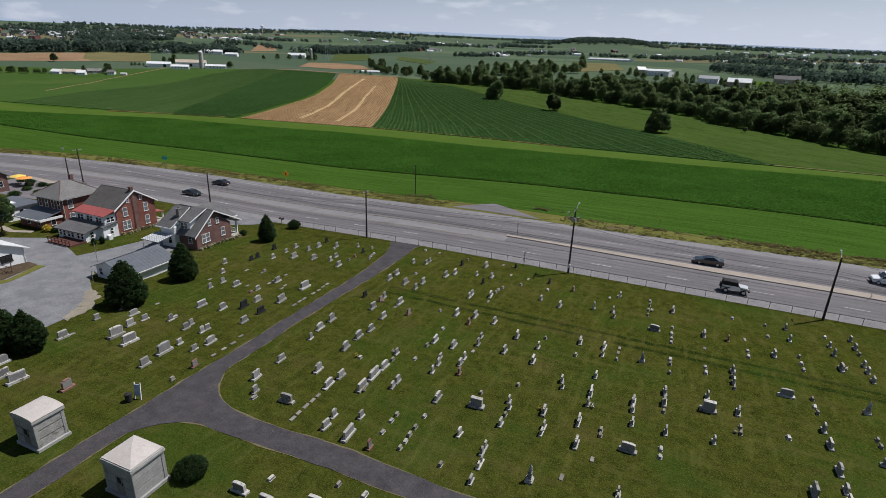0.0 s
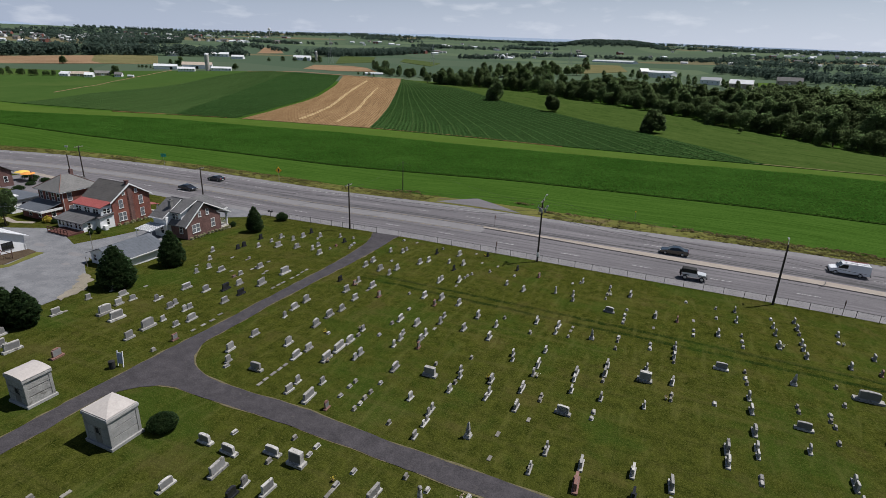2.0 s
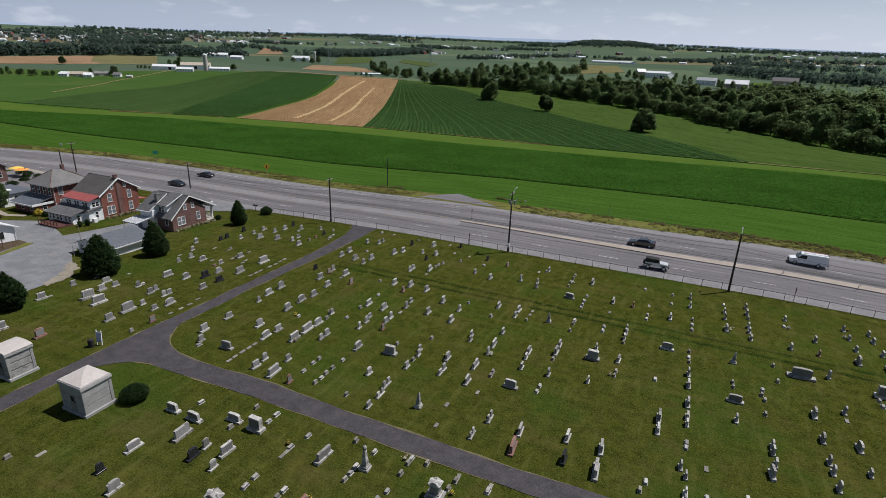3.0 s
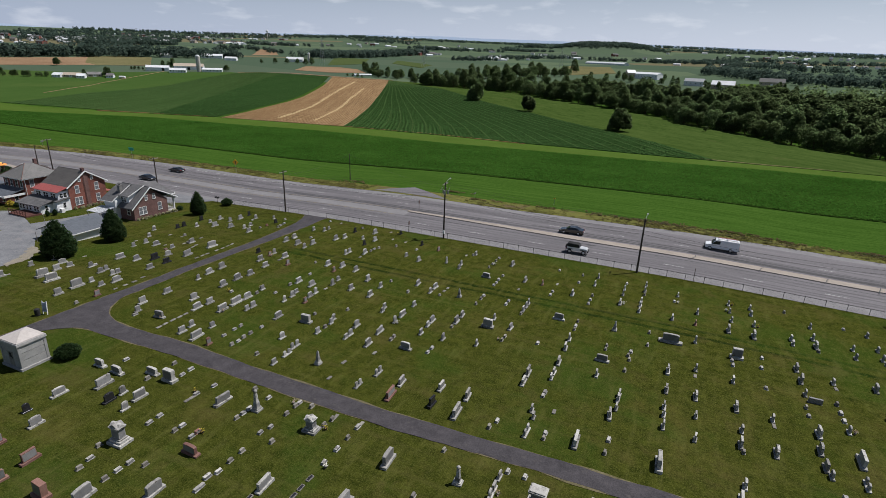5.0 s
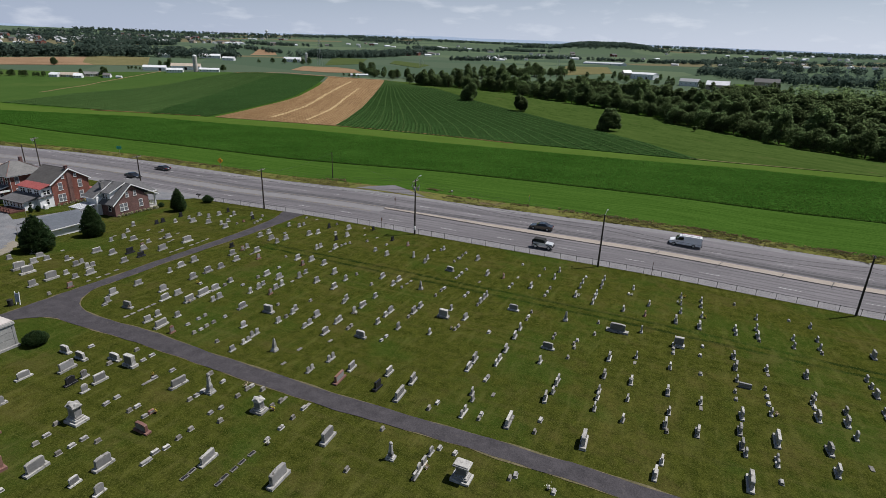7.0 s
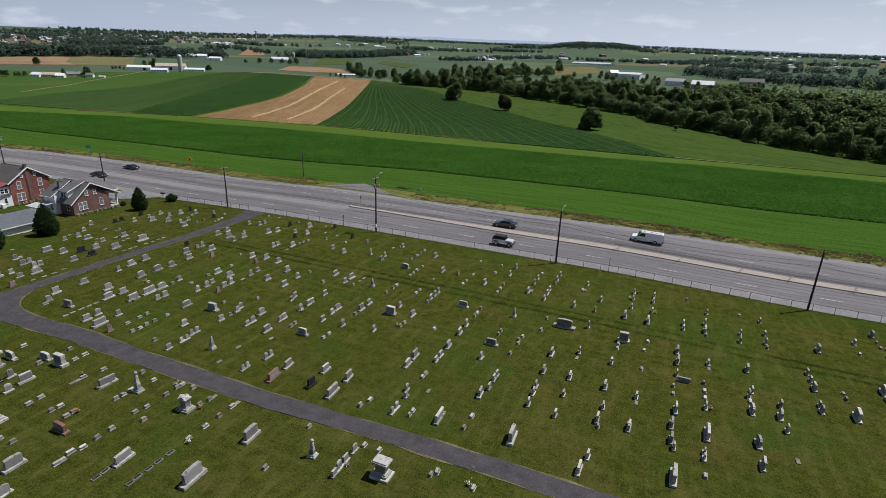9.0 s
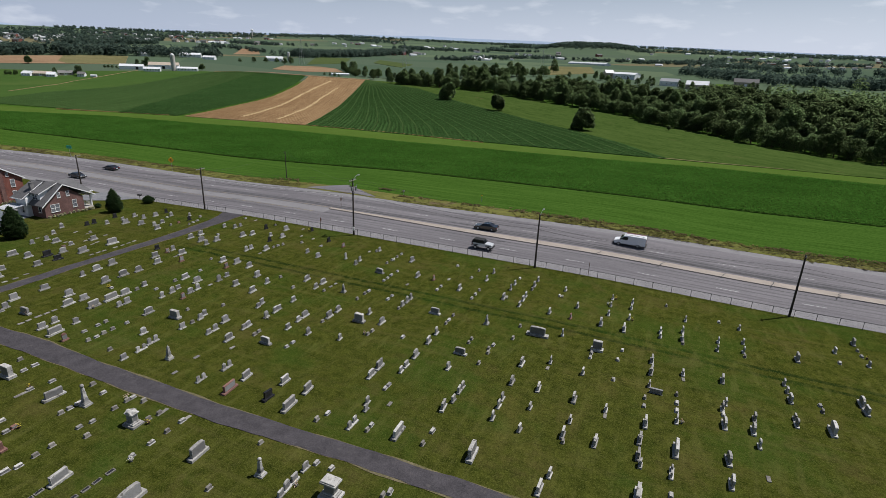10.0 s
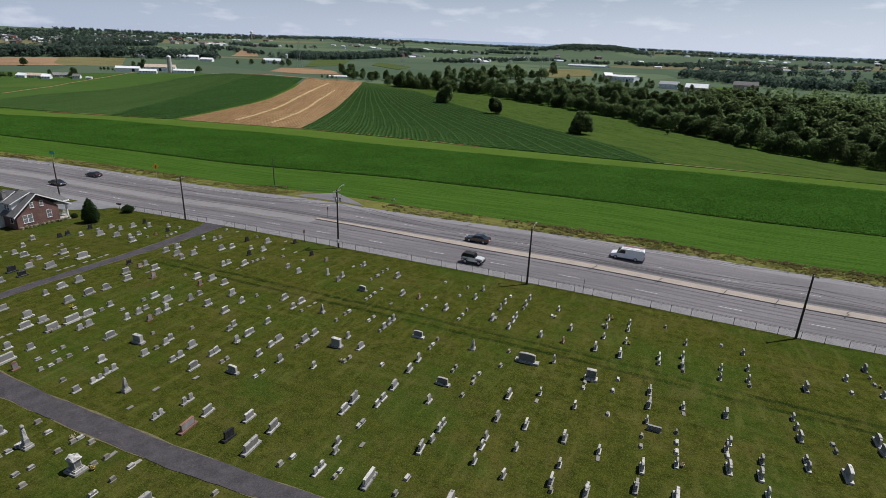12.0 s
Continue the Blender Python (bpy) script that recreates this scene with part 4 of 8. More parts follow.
def tablet_profile(w, h, top):
    """The face of an upright stone: flat, gently bowed, round or shouldered on top."""
    if top == "flat":
        return [(-w / 2, 0), (w / 2, 0), (w / 2, h), (-w / 2, h)]
    if top == "bow":
        return [(-w / 2, 0), (w / 2, 0)] + [(w / 2 * math.cos(t), h * 0.86 + h * 0.14 * math.sin(t)) for t in (math.pi * i / 8 for i in range(9))]
    if top == "round":
        r = w / 2
        return [(-r, 0), (r, 0)] + [(r * math.cos(t), max(h - r * 0.8, h * 0.45) + min(r * 0.8, h * 0.55) * math.sin(t)) for t in (math.pi * i / 10 for i in range(11))]
    return [(-w / 2, 0), (w / 2, 0), (w / 2, h * 0.80), (w * 0.36, h * 0.86), (w * 0.30, h * 0.97), (0, h), (-w * 0.30, h * 0.97), (-w * 0.36, h * 0.86), (-w / 2, h * 0.80)]


def gravestone(w, t, h, bw, bt, bh, top, stone, label, panel=None, slant=0.0, name="gravestone", group="upright gravestones in the cemetery"):
    g = thing(name, label, "gravestone", group=group)
    if bh:
        part("base", boxes((-bt / 2, -bw / 2, -0.12, bt / 2, bw / 2, bh), bevel=0.018), stone, g)
    bm = prism(tablet_profile(w, h, top), -t / 2, t / 2, "x", 0.014)
    for v in bm.verts:
        v.co.x += slant * v.co.z * (1 if v.co.x < 0 else -0.25)
        v.co.z += bh
    part("tablet", bm, stone, g)
    if panel:
        for s in (1, -1):
            pw, ph = w * 0.92, h * (0.60 if top == "round" else 0.80)
            x = s * (t / 2 + 0.004)
            part("inscription_panel", boxes((min(x, x - s * 0.02), -pw / 2, bh + h * 0.08, max(x, x - s * 0.02), pw / 2, bh + h * 0.08 + ph), bevel=0.003), panel, g, "darker polished inscription panel")
    return g


GREY, PINK, DARK = "grey granite", "reddish granite", "polished black granite"
KINDS = {}


def kind(code, *made):
    KINDS[code] = list(made)
    for g in made:
        g.matrix_basis = pose(0, -300, -50)


for code, stone, word in (("", M_GRANITE, GREY), ("r", M_RED, PINK), ("d", M_BLACK, DARK)):
    pan = M_PANEL if code != "d" else None
    kind("s" + code,
         gravestone(0.74, 0.20, 0.74, 1.00, 0.38, 0.18, "flat", stone, "upright %s gravestone with flat top on base" % word, pan),
         gravestone(0.70, 0.20, 0.80, 0.98, 0.38, 0.18, "bow", stone, "upright %s gravestone with bowed top on base" % word, pan),
         gravestone(0.62, 0.16, 0.92, 0.90, 0.36, 0.16, "round", stone, "upright %s gravestone with round top on base" % word, pan))
    kind("l" + code,
         gravestone(1.10, 0.24, 0.84, 1.55, 0.46, 0.24, "flat", stone, "wide upright %s gravestone on a broad base" % word, pan),
         gravestone(1.05, 0.24, 0.92, 1.50, 0.46, 0.22, "shoulder", stone, "wide shouldered %s gravestone on a broad base" % word, pan))
    kind("m" + code,
         gravestone(0.52, 0.30, 0.26, 0.62, 0.40, 0.07, "flat", stone, "small low %s grave marker in the grass" % word, pan, slant=0.12, name="grave_marker", group="small grave markers"),
         gravestone(0.46, 0.22, 0.36, 0.58, 0.34, 0.07, "bow", stone if code else M_SOILED, "small bowed %s grave marker in the grass" % word, name="grave_marker", group="small grave markers"))
    kind("M" + code, gravestone(1.30, 0.30, 0.88, 1.75, 0.56, 0.24, "bow", stone, "broad %s family monument on a base" % word, pan))
    kind("B" + code, gravestone(1.15, 0.50, 1.12, 1.55, 0.82, 0.32, "flat", stone, "tall block-shaped %s family monument on a base" % word, pan))
kind("L", gravestone(1.60, 0.32, 0.95, 2.15, 0.60, 0.26, "bow", M_GRANITE, "very wide grey granite family stone on a broad base", M_PANEL),
     gravestone(1.65, 0.30, 0.92, 2.15, 0.58, 0.28, "flat", M_GRANITE, "very wide flat-topped grey granite family stone on a base", M_PANEL))
kind("K", gravestone(1.25, 0.26, 0.62, 1.32, 0.40, 0.06, "flat", M_PANEL, "low broad dark grey granite gravestone in the grass"))
kind("W", gravestone(2.10, 0.40, 1.05, 3.10, 0.80, 0.30, "bow", M_GRANITE, "massive wide grey granite family monument", M_PANEL))
kind("t", gravestone(0.44, 0.18, 1.00, 0.64, 0.36, 0.16, "round", M_MARBLE, "slim white marble gravestone on a small base"))


def twin_stone(label):
    """Two small tablets side by side on one long base."""
    g = thing("twin_gravestone", label, "gravestone", group="upright gravestones in the cemetery")
    part("base", boxes((-0.19, -0.86, -0.12, 0.19, 0.86, 0.14), bevel=0.018), M_GRANITE, g)
    for at, top in ((-0.45, "round"), (0.45, "bow")):
        bm = prism(tablet_profile(0.52, 0.66, top), -0.08, 0.08, "x", 0.014)
        bmesh.ops.translate(bm, verts=bm.verts[:], vec=(0, at, 0.14))
        part("tablet", bm, M_GRANITE, g)
        part("inscription_panel", boxes((0.07, at - 0.21, 0.22, 0.084, at + 0.21, 0.56), bevel=0.003), M_PANEL, g, "darker polished inscription panel")
    return g


kind("2", twin_stone("two small grey gravestones on one shared base"))
kind("Lr", gravestone(1.55, 0.28, 0.80, 2.05, 0.56, 0.20, "flat", M_RED, "long reddish granite family stone on a pale base", M_PANEL))


def footstone(plaque):
    g = thing("flat_marker", "low flat footstone sunk in the grass", "gravestone", group="gravestones in the cemetery")
    part("block", boxes((-0.18, -0.36, -0.1, 0.18, 0.36, 0.11), bevel=0.02), M_SOILED, g)
    if plaque:
        part("plaque", boxes((-0.12, -0.29, 0.10, 0.12, 0.29, 0.118)), M_BLACK, g, "dark inset name plate")
    return g


kind("f", footstone(False))
kind("F", footstone(True))


def obelisk(h, ball, label):
    g = thing("obelisk", label, "monument", group="gravestones in the cemetery")
    k = 1.0 if ball else 0.74
    for w, z0, z1 in ((0.92 * k, -0.1, 0.22), (0.72 * k, 0.22, 0.42), (0.58 * k, 0.42, 0.54)):
        part("step", boxes((-w / 2, -w / 2, z0, w / 2, w / 2, z1), bevel=0.02), M_GRANITE, g)
    part("die", boxes((-0.24 * k, -0.24 * k, 0.54, 0.24 * k, 0.24 * k, 1.0), bevel=0.02), M_PANEL, g, "darker polished inscribed die")
    part("shaft", boxes((-0.19 * k, -0.19 * k, 1.0, 0.19 * k, 0.19 * k, h - 0.25), bevel=0.012, taper=0.72), M_GRANITE, g)
    if ball:
        part("finial", lathe([(0.02, h - 0.26), (0.18, h - 0.25), (0.11, h - 0.18), (0.17, h - 0.06), (0.21, h + 0.06), (0.15, h + 0.20), (0.02, h + 0.30)], 12), M_GRANITE, g, "carved stone ball finial")
    else:
        part("tip", boxes((-0.105, -0.105, h - 0.25, 0.105, 0.105, h + 0.02), taper=0.05), M_GRANITE, g)
    return g


kind("O", obelisk(2.3, True, "tall grey granite obelisk with a carved finial"))
kind("o", obelisk(1.80, False, "short grey granite obelisk on a stepped base"))


def pedestal(flat):
    g = thing("pedestal_monument", "heavy stepped grey granite monument with %s cap" % ("a flat" if flat else "a carved gabled"), "monument", group="gravestones in the cemetery")
    for w, d, z0, z1 in ((1.75, 1.5, -0.1, 0.28), (1.4, 1.15, 0.28, 0.52), (1.16, 0.94, 0.52, 0.68)):
        part("step", boxes((-d / 2, -w / 2, z0, d / 2, w / 2, z1), bevel=0.03), M_GRANITE, g)
    die = part("die", boxes((-0.37, -0.48, 0.68, 0.37, 0.48, 1.68), bevel=0.03), M_GRANITE, g)
    for s in (1, -1):
        part("inscription_panel", boxes((min(s * 0.36, s * 0.375), -0.38, 0.80, max(s * 0.36, s * 0.375), 0.38, 1.50)), M_PANEL, die)
        part("inscription_panel", boxes((-0.28, min(s * 0.47, s * 0.485), 0.80, 0.28, max(s * 0.47, s * 0.485), 1.50)), M_PANEL, die)
    if flat:
        part("cap", boxes((-0.60, -0.74, 1.68, 0.60, 0.74, 1.90), (-0.52, -0.66, 1.90, 0.52, 0.66, 2.02), bevel=0.03), M_GRANITE, g)
    else:
        part("neck", boxes((-0.44, -0.55, 1.66, 0.44, 0.55, 1.78), bevel=0.02), M_GRANITE, g)
        cap = prism([(-0.62, 1.78), (0.62, 1.78), (0.66, 1.90), (0.40, 2.00), (0.18, 2.20), (0, 2.28), (-0.18, 2.20), (-0.40, 2.00), (-0.66, 1.90)], -0.46, 0.46, "x", 0.03)
        part("cap", cap, M_GRANITE, g)
        part("cross_gable", prism([(-0.48, 1.79), (0.48, 1.79), (0.53, 1.90), (0.30, 2.00), (0.14, 2.18), (0, 2.25), (-0.14, 2.18), (-0.30, 2.00), (-0.53, 1.90)], -0.60, 0.60, "y", 0.03), M_GRANITE, g)
    return g


kind("P", pedestal(False))
kind("Q", pedestal(True))
ALONG_X = ("M", "B", "W", "P", "Q", "O", "K")
_used = set()


def grave_row(x, stones):
    """One row of graves running away from the lane: (y, kind of stone)."""
    for y, code in stones:
        look_up = {"dl": "ld", "Br": "Br", "d": "sd"}.get(code, code)
        proto = random.choice(KINDS[look_up])
        turn = 90 if look_up[0] in ALONG_X else 0
        xx, big = x + random.uniform(-0.04, 0.04), look_up[0] in "OPQW"
        lean = 0.4 if big else 1.6
        m = pose(xx, y, z_at(xx, y), random.gauss(0, lean), random.gauss(0, lean), turn + random.gauss(0, 2.2) + random.choice((0, 180)))
        k = 0.88 if big else random.uniform(0.90, 1.02)
        m = m @ Matrix.Diagonal((k, random.uniform(0.9, 1.12) * k, random.uniform(0.84, 1.02) * k, 1))
        if id(proto) in _used:
            copy_thing(proto, m)
        else:
            _used.add(id(proto))
            proto.matrix_basis = m


grave_row(-63.5, [(60.7, "s")])
grave_row(-61.6, [(37.8, "s"), (41.3, "s")])
grave_row(-61.2, [(69.8, "sd")])
grave_row(-60.7, [(57.4, "s"), (63.7, "sd"), (65.1, "sd")])
grave_row(-60.3, [(26.7, "l"), (32.9, "l"), (33.9, "f"), (54.4, "f")])
grave_row(-59.3, [(44.5, "f")])
grave_row(-58.9, [(40.8, "l")])
grave_row(-58.2, [(71.9, "s")])
grave_row(-58.1, [(59.7, "f"), (65.9, "s"), (69.2, "s")])
grave_row(-57.6, [(25.3, "l"), (51.9, "s"), (54.3, "s")])
grave_row(-56.6, [(38.5, "l")])
grave_row(-56.5, [(40.4, "s")])
grave_row(-55.6, [(25.4, "L"), (35.9, "L")])
grave_row(-55.1, [(59.8, "f"), (60.4, "m"), (67.5, "l"), (71.5, "s"), (76.9, "sd")])
grave_row(-54.8, [(54.1, "l"), (74.0, "l")])
grave_row(-53.8, [(42.5, "m")])
grave_row(-53.6, [(41.7, "s"), (46.5, "L")])
grave_row(-53.4, [(54.7, "f")])
grave_row(-52.9, [(35.5, "L")])
grave_row(-51.9, [(75.3, "s")])
grave_row(-51.6, [(68.1, "l"), (74.0, "m")])
grave_row(-51.1, [(52.9, "mr"), (56.7, "f"), (60.4, "f")])
grave_row(-50.9, [(54.1, "s"), (57.3, "m")])
grave_row(-50.4, [(41.9, "s"), (47.0, "l"), (57.7, "l")])
grave_row(-50.1, [(26.7, "lr"), (40.8, "s")])
grave_row(-48.8, [(70.5, "s")])
grave_row(-48.4, [(48.6, "ld"), (56.9, "f"), (68.4, "s"), (76.7, "s")])
grave_row(-48.1, [(50.9, "l"), (55.8, "f")])
grave_row(-47.7, [(35.7, "L"), (37.8, "s"), (41.0, "s"), (41.8, "s")])
grave_row(-47.2, [(32.9, "l")])
grave_row(-45.9, [(66.9, "l"), (69.9, "m"), (71.7, "mr"), (74.3, "sd")])
grave_row(-45.7, [(76.9, "m")])
grave_row(-45.2, [(37.5, "s"), (45.2, "l"), (48.2, "ld"), (52.2, "L"), (57.3, "L")])
grave_row(-44.8, [(39.5, "l")])
grave_row(-43.8, [(74.3, "m")])
grave_row(-43.6, [(73.1, "m")])
grave_row(-43.1, [(58.7, "f"), (59.8, "f"), (71.7, "m")])
grave_row(-42.9, [(42.2, "f"), (51.9, "f"), (53.1, "f"), (54.1, "f"), (56.1, "f"), (57.4, "f")])
grave_row(-42.5, [(32.2, "m"), (35.0, "sr"), (37.6, "f"), (39.1, "f"), (40.5, "f")])
grave_row(-36.6, [(79.7, "m")])
grave_row(-35.9, [(58.3, "sd")])
grave_row(-35.7, [(47.7, "l"), (50.2, "l"), (65.1, "l"), (67.4, "l"), (73.1, "s")])
grave_row(-35.2, [(36.1, "l"), (39.9, "l"), (45.2, "s")])
grave_row(-34.0, [(79.7, "f")])
grave_row(-33.7, [(34.2, "s"), (73.7, "s"), (75.1, "s")])
grave_row(-33.2, [(33.4, "m"), (58.0, "sr"), (59.1, "s"), (68.9, "m")])
grave_row(-32.9, [(55.4, "l"), (64.8, "l")])
grave_row(-30.7, [(63.8, "s"), (66.1, "l")])
grave_row(-30.4, [(40.0, "l"), (45.1, "l"), (47.9, "l"), (53.7, "l"), (57.1, "f"), (58.4, "l")])
grave_row(-30.0, [(34.3, "M"), (50.1, "l")])
grave_row(-28.7, [(70.3, "l")])
grave_row(-28.4, [(76.1, "sd"), (78.8, "m")])
grave_row(-27.9, [(32.5, "f"), (33.4, "f"), (34.5, "f"), (35.5, "f"), (36.4, "f"), (38.2, "l"), (44.1, "m"), (56.0, "sr"), (71.9, "l")])
grave_row(-27.7, [(40.1, "l")])
grave_row(-26.0, [(23.8, "M")])
grave_row(-24.7, [(15.9, "sd"), (18.8, "l"), (25.8, "m"), (34.4, "s"), (39.3, "L"), (41.7, "L"), (46.7, "s"), (58.8, "m"), (73.0, "s"), (77.3, "l")])
grave_row(-24.5, [(32.8, "l"), (43.6, "l"), (45.3, "m")])
grave_row(-23.3, [(23.7, "M")])
grave_row(-22.8, [(64.6, "s"), (65.7, "s"), (70.4, "sd")])
grave_row(-22.4, [(21.7, "L"), (35.4, "s"), (46.6, "m"), (49.8, "m"), (54.4, "m"), (58.9, "l"), (73.4, "l"), (79.4, "f")])
grave_row(-22.0, [(15.1, "l"), (32.7, "L"), (40.8, "s"), (41.9, "s"), (51.2, "l")])
grave_row(-20.3, [(66.5, "l"), (79.4, "sd")])
grave_row(-20.0, [(25.2, "M"), (48.1, "s"), (57.2, "sr"), (59.4, "l"), (64.6, "f"), (68.0, "m"), (69.1, "m"), (75.7, "f")])
grave_row(-19.6, [(20.2, "ld"), (21.6, "s"), (24.3, "m"), (27.5, "m"), (32.2, "sr"), (34.4, "m"), (36.1, "m"), (37.1, "m"), (45.1, "s"), (46.8, "s"), (51.1, "l"), (70.0, "m")])
grave_row(-17.9, [(12.2, "lr")])
grave_row(-17.5, [(21.8, "l"), (25.1, "B"), (47.9, "s"), (49.2, "s"), (54.6, "s"), (72.5, "m")])
grave_row(-17.2, [(20.0, "s"), (26.4, "m"), (27.5, "m"), (33.2, "m"), (34.2, "m"), (35.1, "m"), (36.2, "m"), (38.0, "m"), (41.0, "l"), (51.1, "f"), (52.8, "s"), (59.0, "l"), (75.4, "f")])
grave_row(-16.9, [(46.1, "sr")])
grave_row(-14.7, [(15.7, "m")])
grave_row(-13.9, [(14.4, "m"), (52.6, "l"), (75.5, "sd")])
grave_row(-13.6, [(13.3, "m"), (16.8, "P"), (19.6, "m"), (20.7, "m"), (43.8, "m"), (56.6, "l"), (68.8, "s"), (72.6, "m")])
grave_row(-13.3, [(10.3, "Br"), (23.5, "f"), (24.1, "f"), (24.6, "m"), (32.9, "m"), (37.1, "s"), (41.6, "B")])
grave_row(-12.9, [(26.4, "m")])
grave_row(-10.7, [(13.4, "m"), (14.5, "m"), (15.5, "m"), (19.8, "m"), (20.6, "m"), (36.1, "2"), (43.7, "s"), (46.8, "m"), (55.3, "s"), (67.8, "s")])
grave_row(-10.4, [(11.5, "L"), (32.3, "s"), (34.4, "2"), (40.0, "s"), (41.5, "m"), (42.7, "s"), (52.0, "l"), (57.9, "m")])
grave_row(-10.1, [(24.8, "L"), (74.3, "sr")])
grave_row(-9.3, [(15.8, "m")])
grave_row(-8.8, [(19.9, "m"), (20.6, "mr"), (27.7, "m")])
grave_row(-7.2, [(18.4, "Mr"), (23.5, "m"), (24.3, "m"), (25.1, "m"), (43.5, "l")])
grave_row(-6.7, [(27.2, "m"), (40.4, "s"), (41.4, "s"), (49.6, "s")])
grave_row(-6.4, [(11.9, "s"), (25.3, "O"), (48.5, "s"), (55.6, "m"), (58.9, "l"), (69.3, "t")])
grave_row(-6.2, [(14.1, "L"), (34.4, "o")])
grave_row(-4.9, [(74.3, "f")])
grave_row(-3.9, [(17.0, "m"), (22.9, "m"), (35.9, "f"), (43.1, "s"), (43.9, "s"), (69.6, "s"), (75.0, "m")])
grave_row(-3.6, [(15.7, "m"), (16.1, "m"), (17.8, "m"), (19.1, "m"), (20.4, "m"), (23.9, "m"), (26.0, "m"), (27.3, "m"), (27.9, "m"), (32.7, "f"), (40.3, "l"), (46.7, "s"), (48.4, "s"), (49.2, "s"), (52.1, "s"), (57.1, "s"), (59.0, "l"), (67.9, "s"), (75.6, "s")])
grave_row(-2.2, [(22.4, "m"), (27.9, "m")])
grave_row(-2.0, [(39.1, "f"), (56.8, "m"), (58.5, "f"), (59.7, "f")])
grave_row(-1.8, [(42.5, "m"), (43.3, "m")])
grave_row(-0.2, [(25.2, "P"), (32.9, "2")])
grave_row(0.5, [(16.0, "F"), (16.8, "F"), (26.2, "m"), (35.7, "2"), (47.7, "s"), (49.1, "l"), (70.7, "m"), (72.5, "m"), (74.2, "m"), (75.8, "m")])
grave_row(0.7, [(18.2, "L"), (27.2, "m"), (27.7, "f"), (41.5, "M"), (45.5, "s"), (57.7, "o")])
grave_row(1.5, [(66.5, "M")])
grave_row(3.3, [(16.7, "F"), (17.4, "F"), (18.4, "F"), (19.3, "F"), (20.4, "F"), (22.3, "m"), (24.1, "m"), (25.7, "m"), (27.3, "m"), (27.9, "f"), (41.9, "m"), (43.0, "m"), (48.8, "m"), (50.3, "l"), (52.3, "l")])
grave_row(3.6, [(32.8, "Lr"), (35.2, "l"), (45.5, "s"), (56.5, "m"), (58.5, "m"), (59.6, "m"), (64.0, "m"), (65.1, "m"), (66.4, "m"), (68.3, "m"), (73.7, "l")])
grave_row(7.3, [(19.0, "L"), (51.0, "B"), (53.5, "s"), (58.4, "m"), (59.7, "m"), (64.4, "f"), (68.0, "l")])
grave_row(7.6, [(36.2, "l"), (46.1, "s")])
grave_row(7.9, [(24.7, "L"), (33.3, "ld")])
grave_row(10.0, [(48.5, "m"), (49.5, "m"), (51.9, "l"), (56.5, "m"), (57.6, "s"), (58.9, "s"), (60.1, "s"), (67.9, "sr")])
grave_row(10.5, [(33.1, "L"), (36.0, "l")])
grave_row(11.0, [(75.3, "m")])
grave_row(11.5, [(22.3, "m"), (28.0, "m")])
grave_row(12.0, [(64.6, "m"), (66.0, "m"), (69.2, "f")])
grave_row(14.0, [(25.1, "O"), (32.6, "m"), (49.8, "m")])
grave_row(14.3, [(33.8, "m")])
grave_row(14.8, [(41.0, "l"), (42.8, "l"), (57.4, "M"), (66.3, "l"), (71.5, "m"), (74.9, "m")])
grave_row(16.8, [(24.0, "s"), (24.8, "s"), (25.7, "s"), (27.1, "s"), (36.8, "s")])
grave_row(17.2, [(28.0, "m"), (33.4, "2"), (35.8, "s"), (39.6, "m"), (40.3, "m"), (43.1, "s"), (44.3, "s"), (46.6, "l"), (50.1, "l"), (52.5, "s"), (55.4, "m"), (56.5, "m"), (57.9, "m"), (71.7, "s"), (75.2, "s")])
grave_row(17.5, [(64.2, "m"), (65.7, "m"), (67.3, "m")])
grave_row(18.6, [(28.0, "m")])
grave_row(18.8, [(33.3, "m"), (34.1, "m"), (37.6, "f")])
grave_row(20.2, [(25.6, "Q")])
grave_row(21.5, [(34.1, "L"), (45.9, "s"), (49.3, "M"), (52.1, "m"), (53.1, "m"), (66.4, "l"), (69.9, "s"), (72.2, "s"), (74.9, "m")])
grave_row(21.8, [(57.7, "o")])
grave_row(23.7, [(27.3, "m"), (39.2, "l")])
grave_row(24.1, [(27.8, "m"), (33.8, "m"), (35.7, "m"), (40.7, "s"), (42.3, "s"), (43.2, "s"), (48.3, "m"), (51.8, "m"), (65.0, "s"), (67.0, "s"), (68.5, "s")])
grave_row(24.3, [(50.9, "m"), (52.9, "m"), (71.4, "m"), (73.0, "s"), (75.3, "s")])
grave_row(25.9, [(55.5, "m"), (59.0, "m")])
grave_row(28.4, [(34.3, "L"), (39.8, "s"), (41.8, "s"), (43.1, "s"), (46.3, "l"), (50.3, "l"), (57.7, "W"), (64.7, "s"), (71.1, "m")])
grave_row(28.8, [(73.6, "s")])
grave_row(31.2, [(39.2, "s"), (42.9, "s"), (46.4, "l"), (50.8, "f"), (52.1, "s"), (59.1, "t"), (64.5, "sr")])
grave_row(31.4, [(68.4, "s")])
grave_row(34.5, [(32.9, "l")])
grave_row(34.9, [(34.8, "s"), (40.2, "l"), (46.1, "l"), (51.4, "s")])
grave_row(35.1, [(39.3, "m"), (42.5, "s"), (55.3, "m"), (56.4, "m"), (64.6, "l")])
grave_row(35.6, [(57.4, "B"), (68.2, "s"), (71.4, "s"), (74.2, "s")])
grave_row(37.7, [(40.4, "l")])
grave_row(38.0, [(44.8, "f"), (45.7, "s"), (51.7, "m"), (56.2, "m"), (64.5, "l")])
grave_row(38.3, [(58.8, "m"), (68.3, "s"), (72.1, "s"), (74.3, "s")])
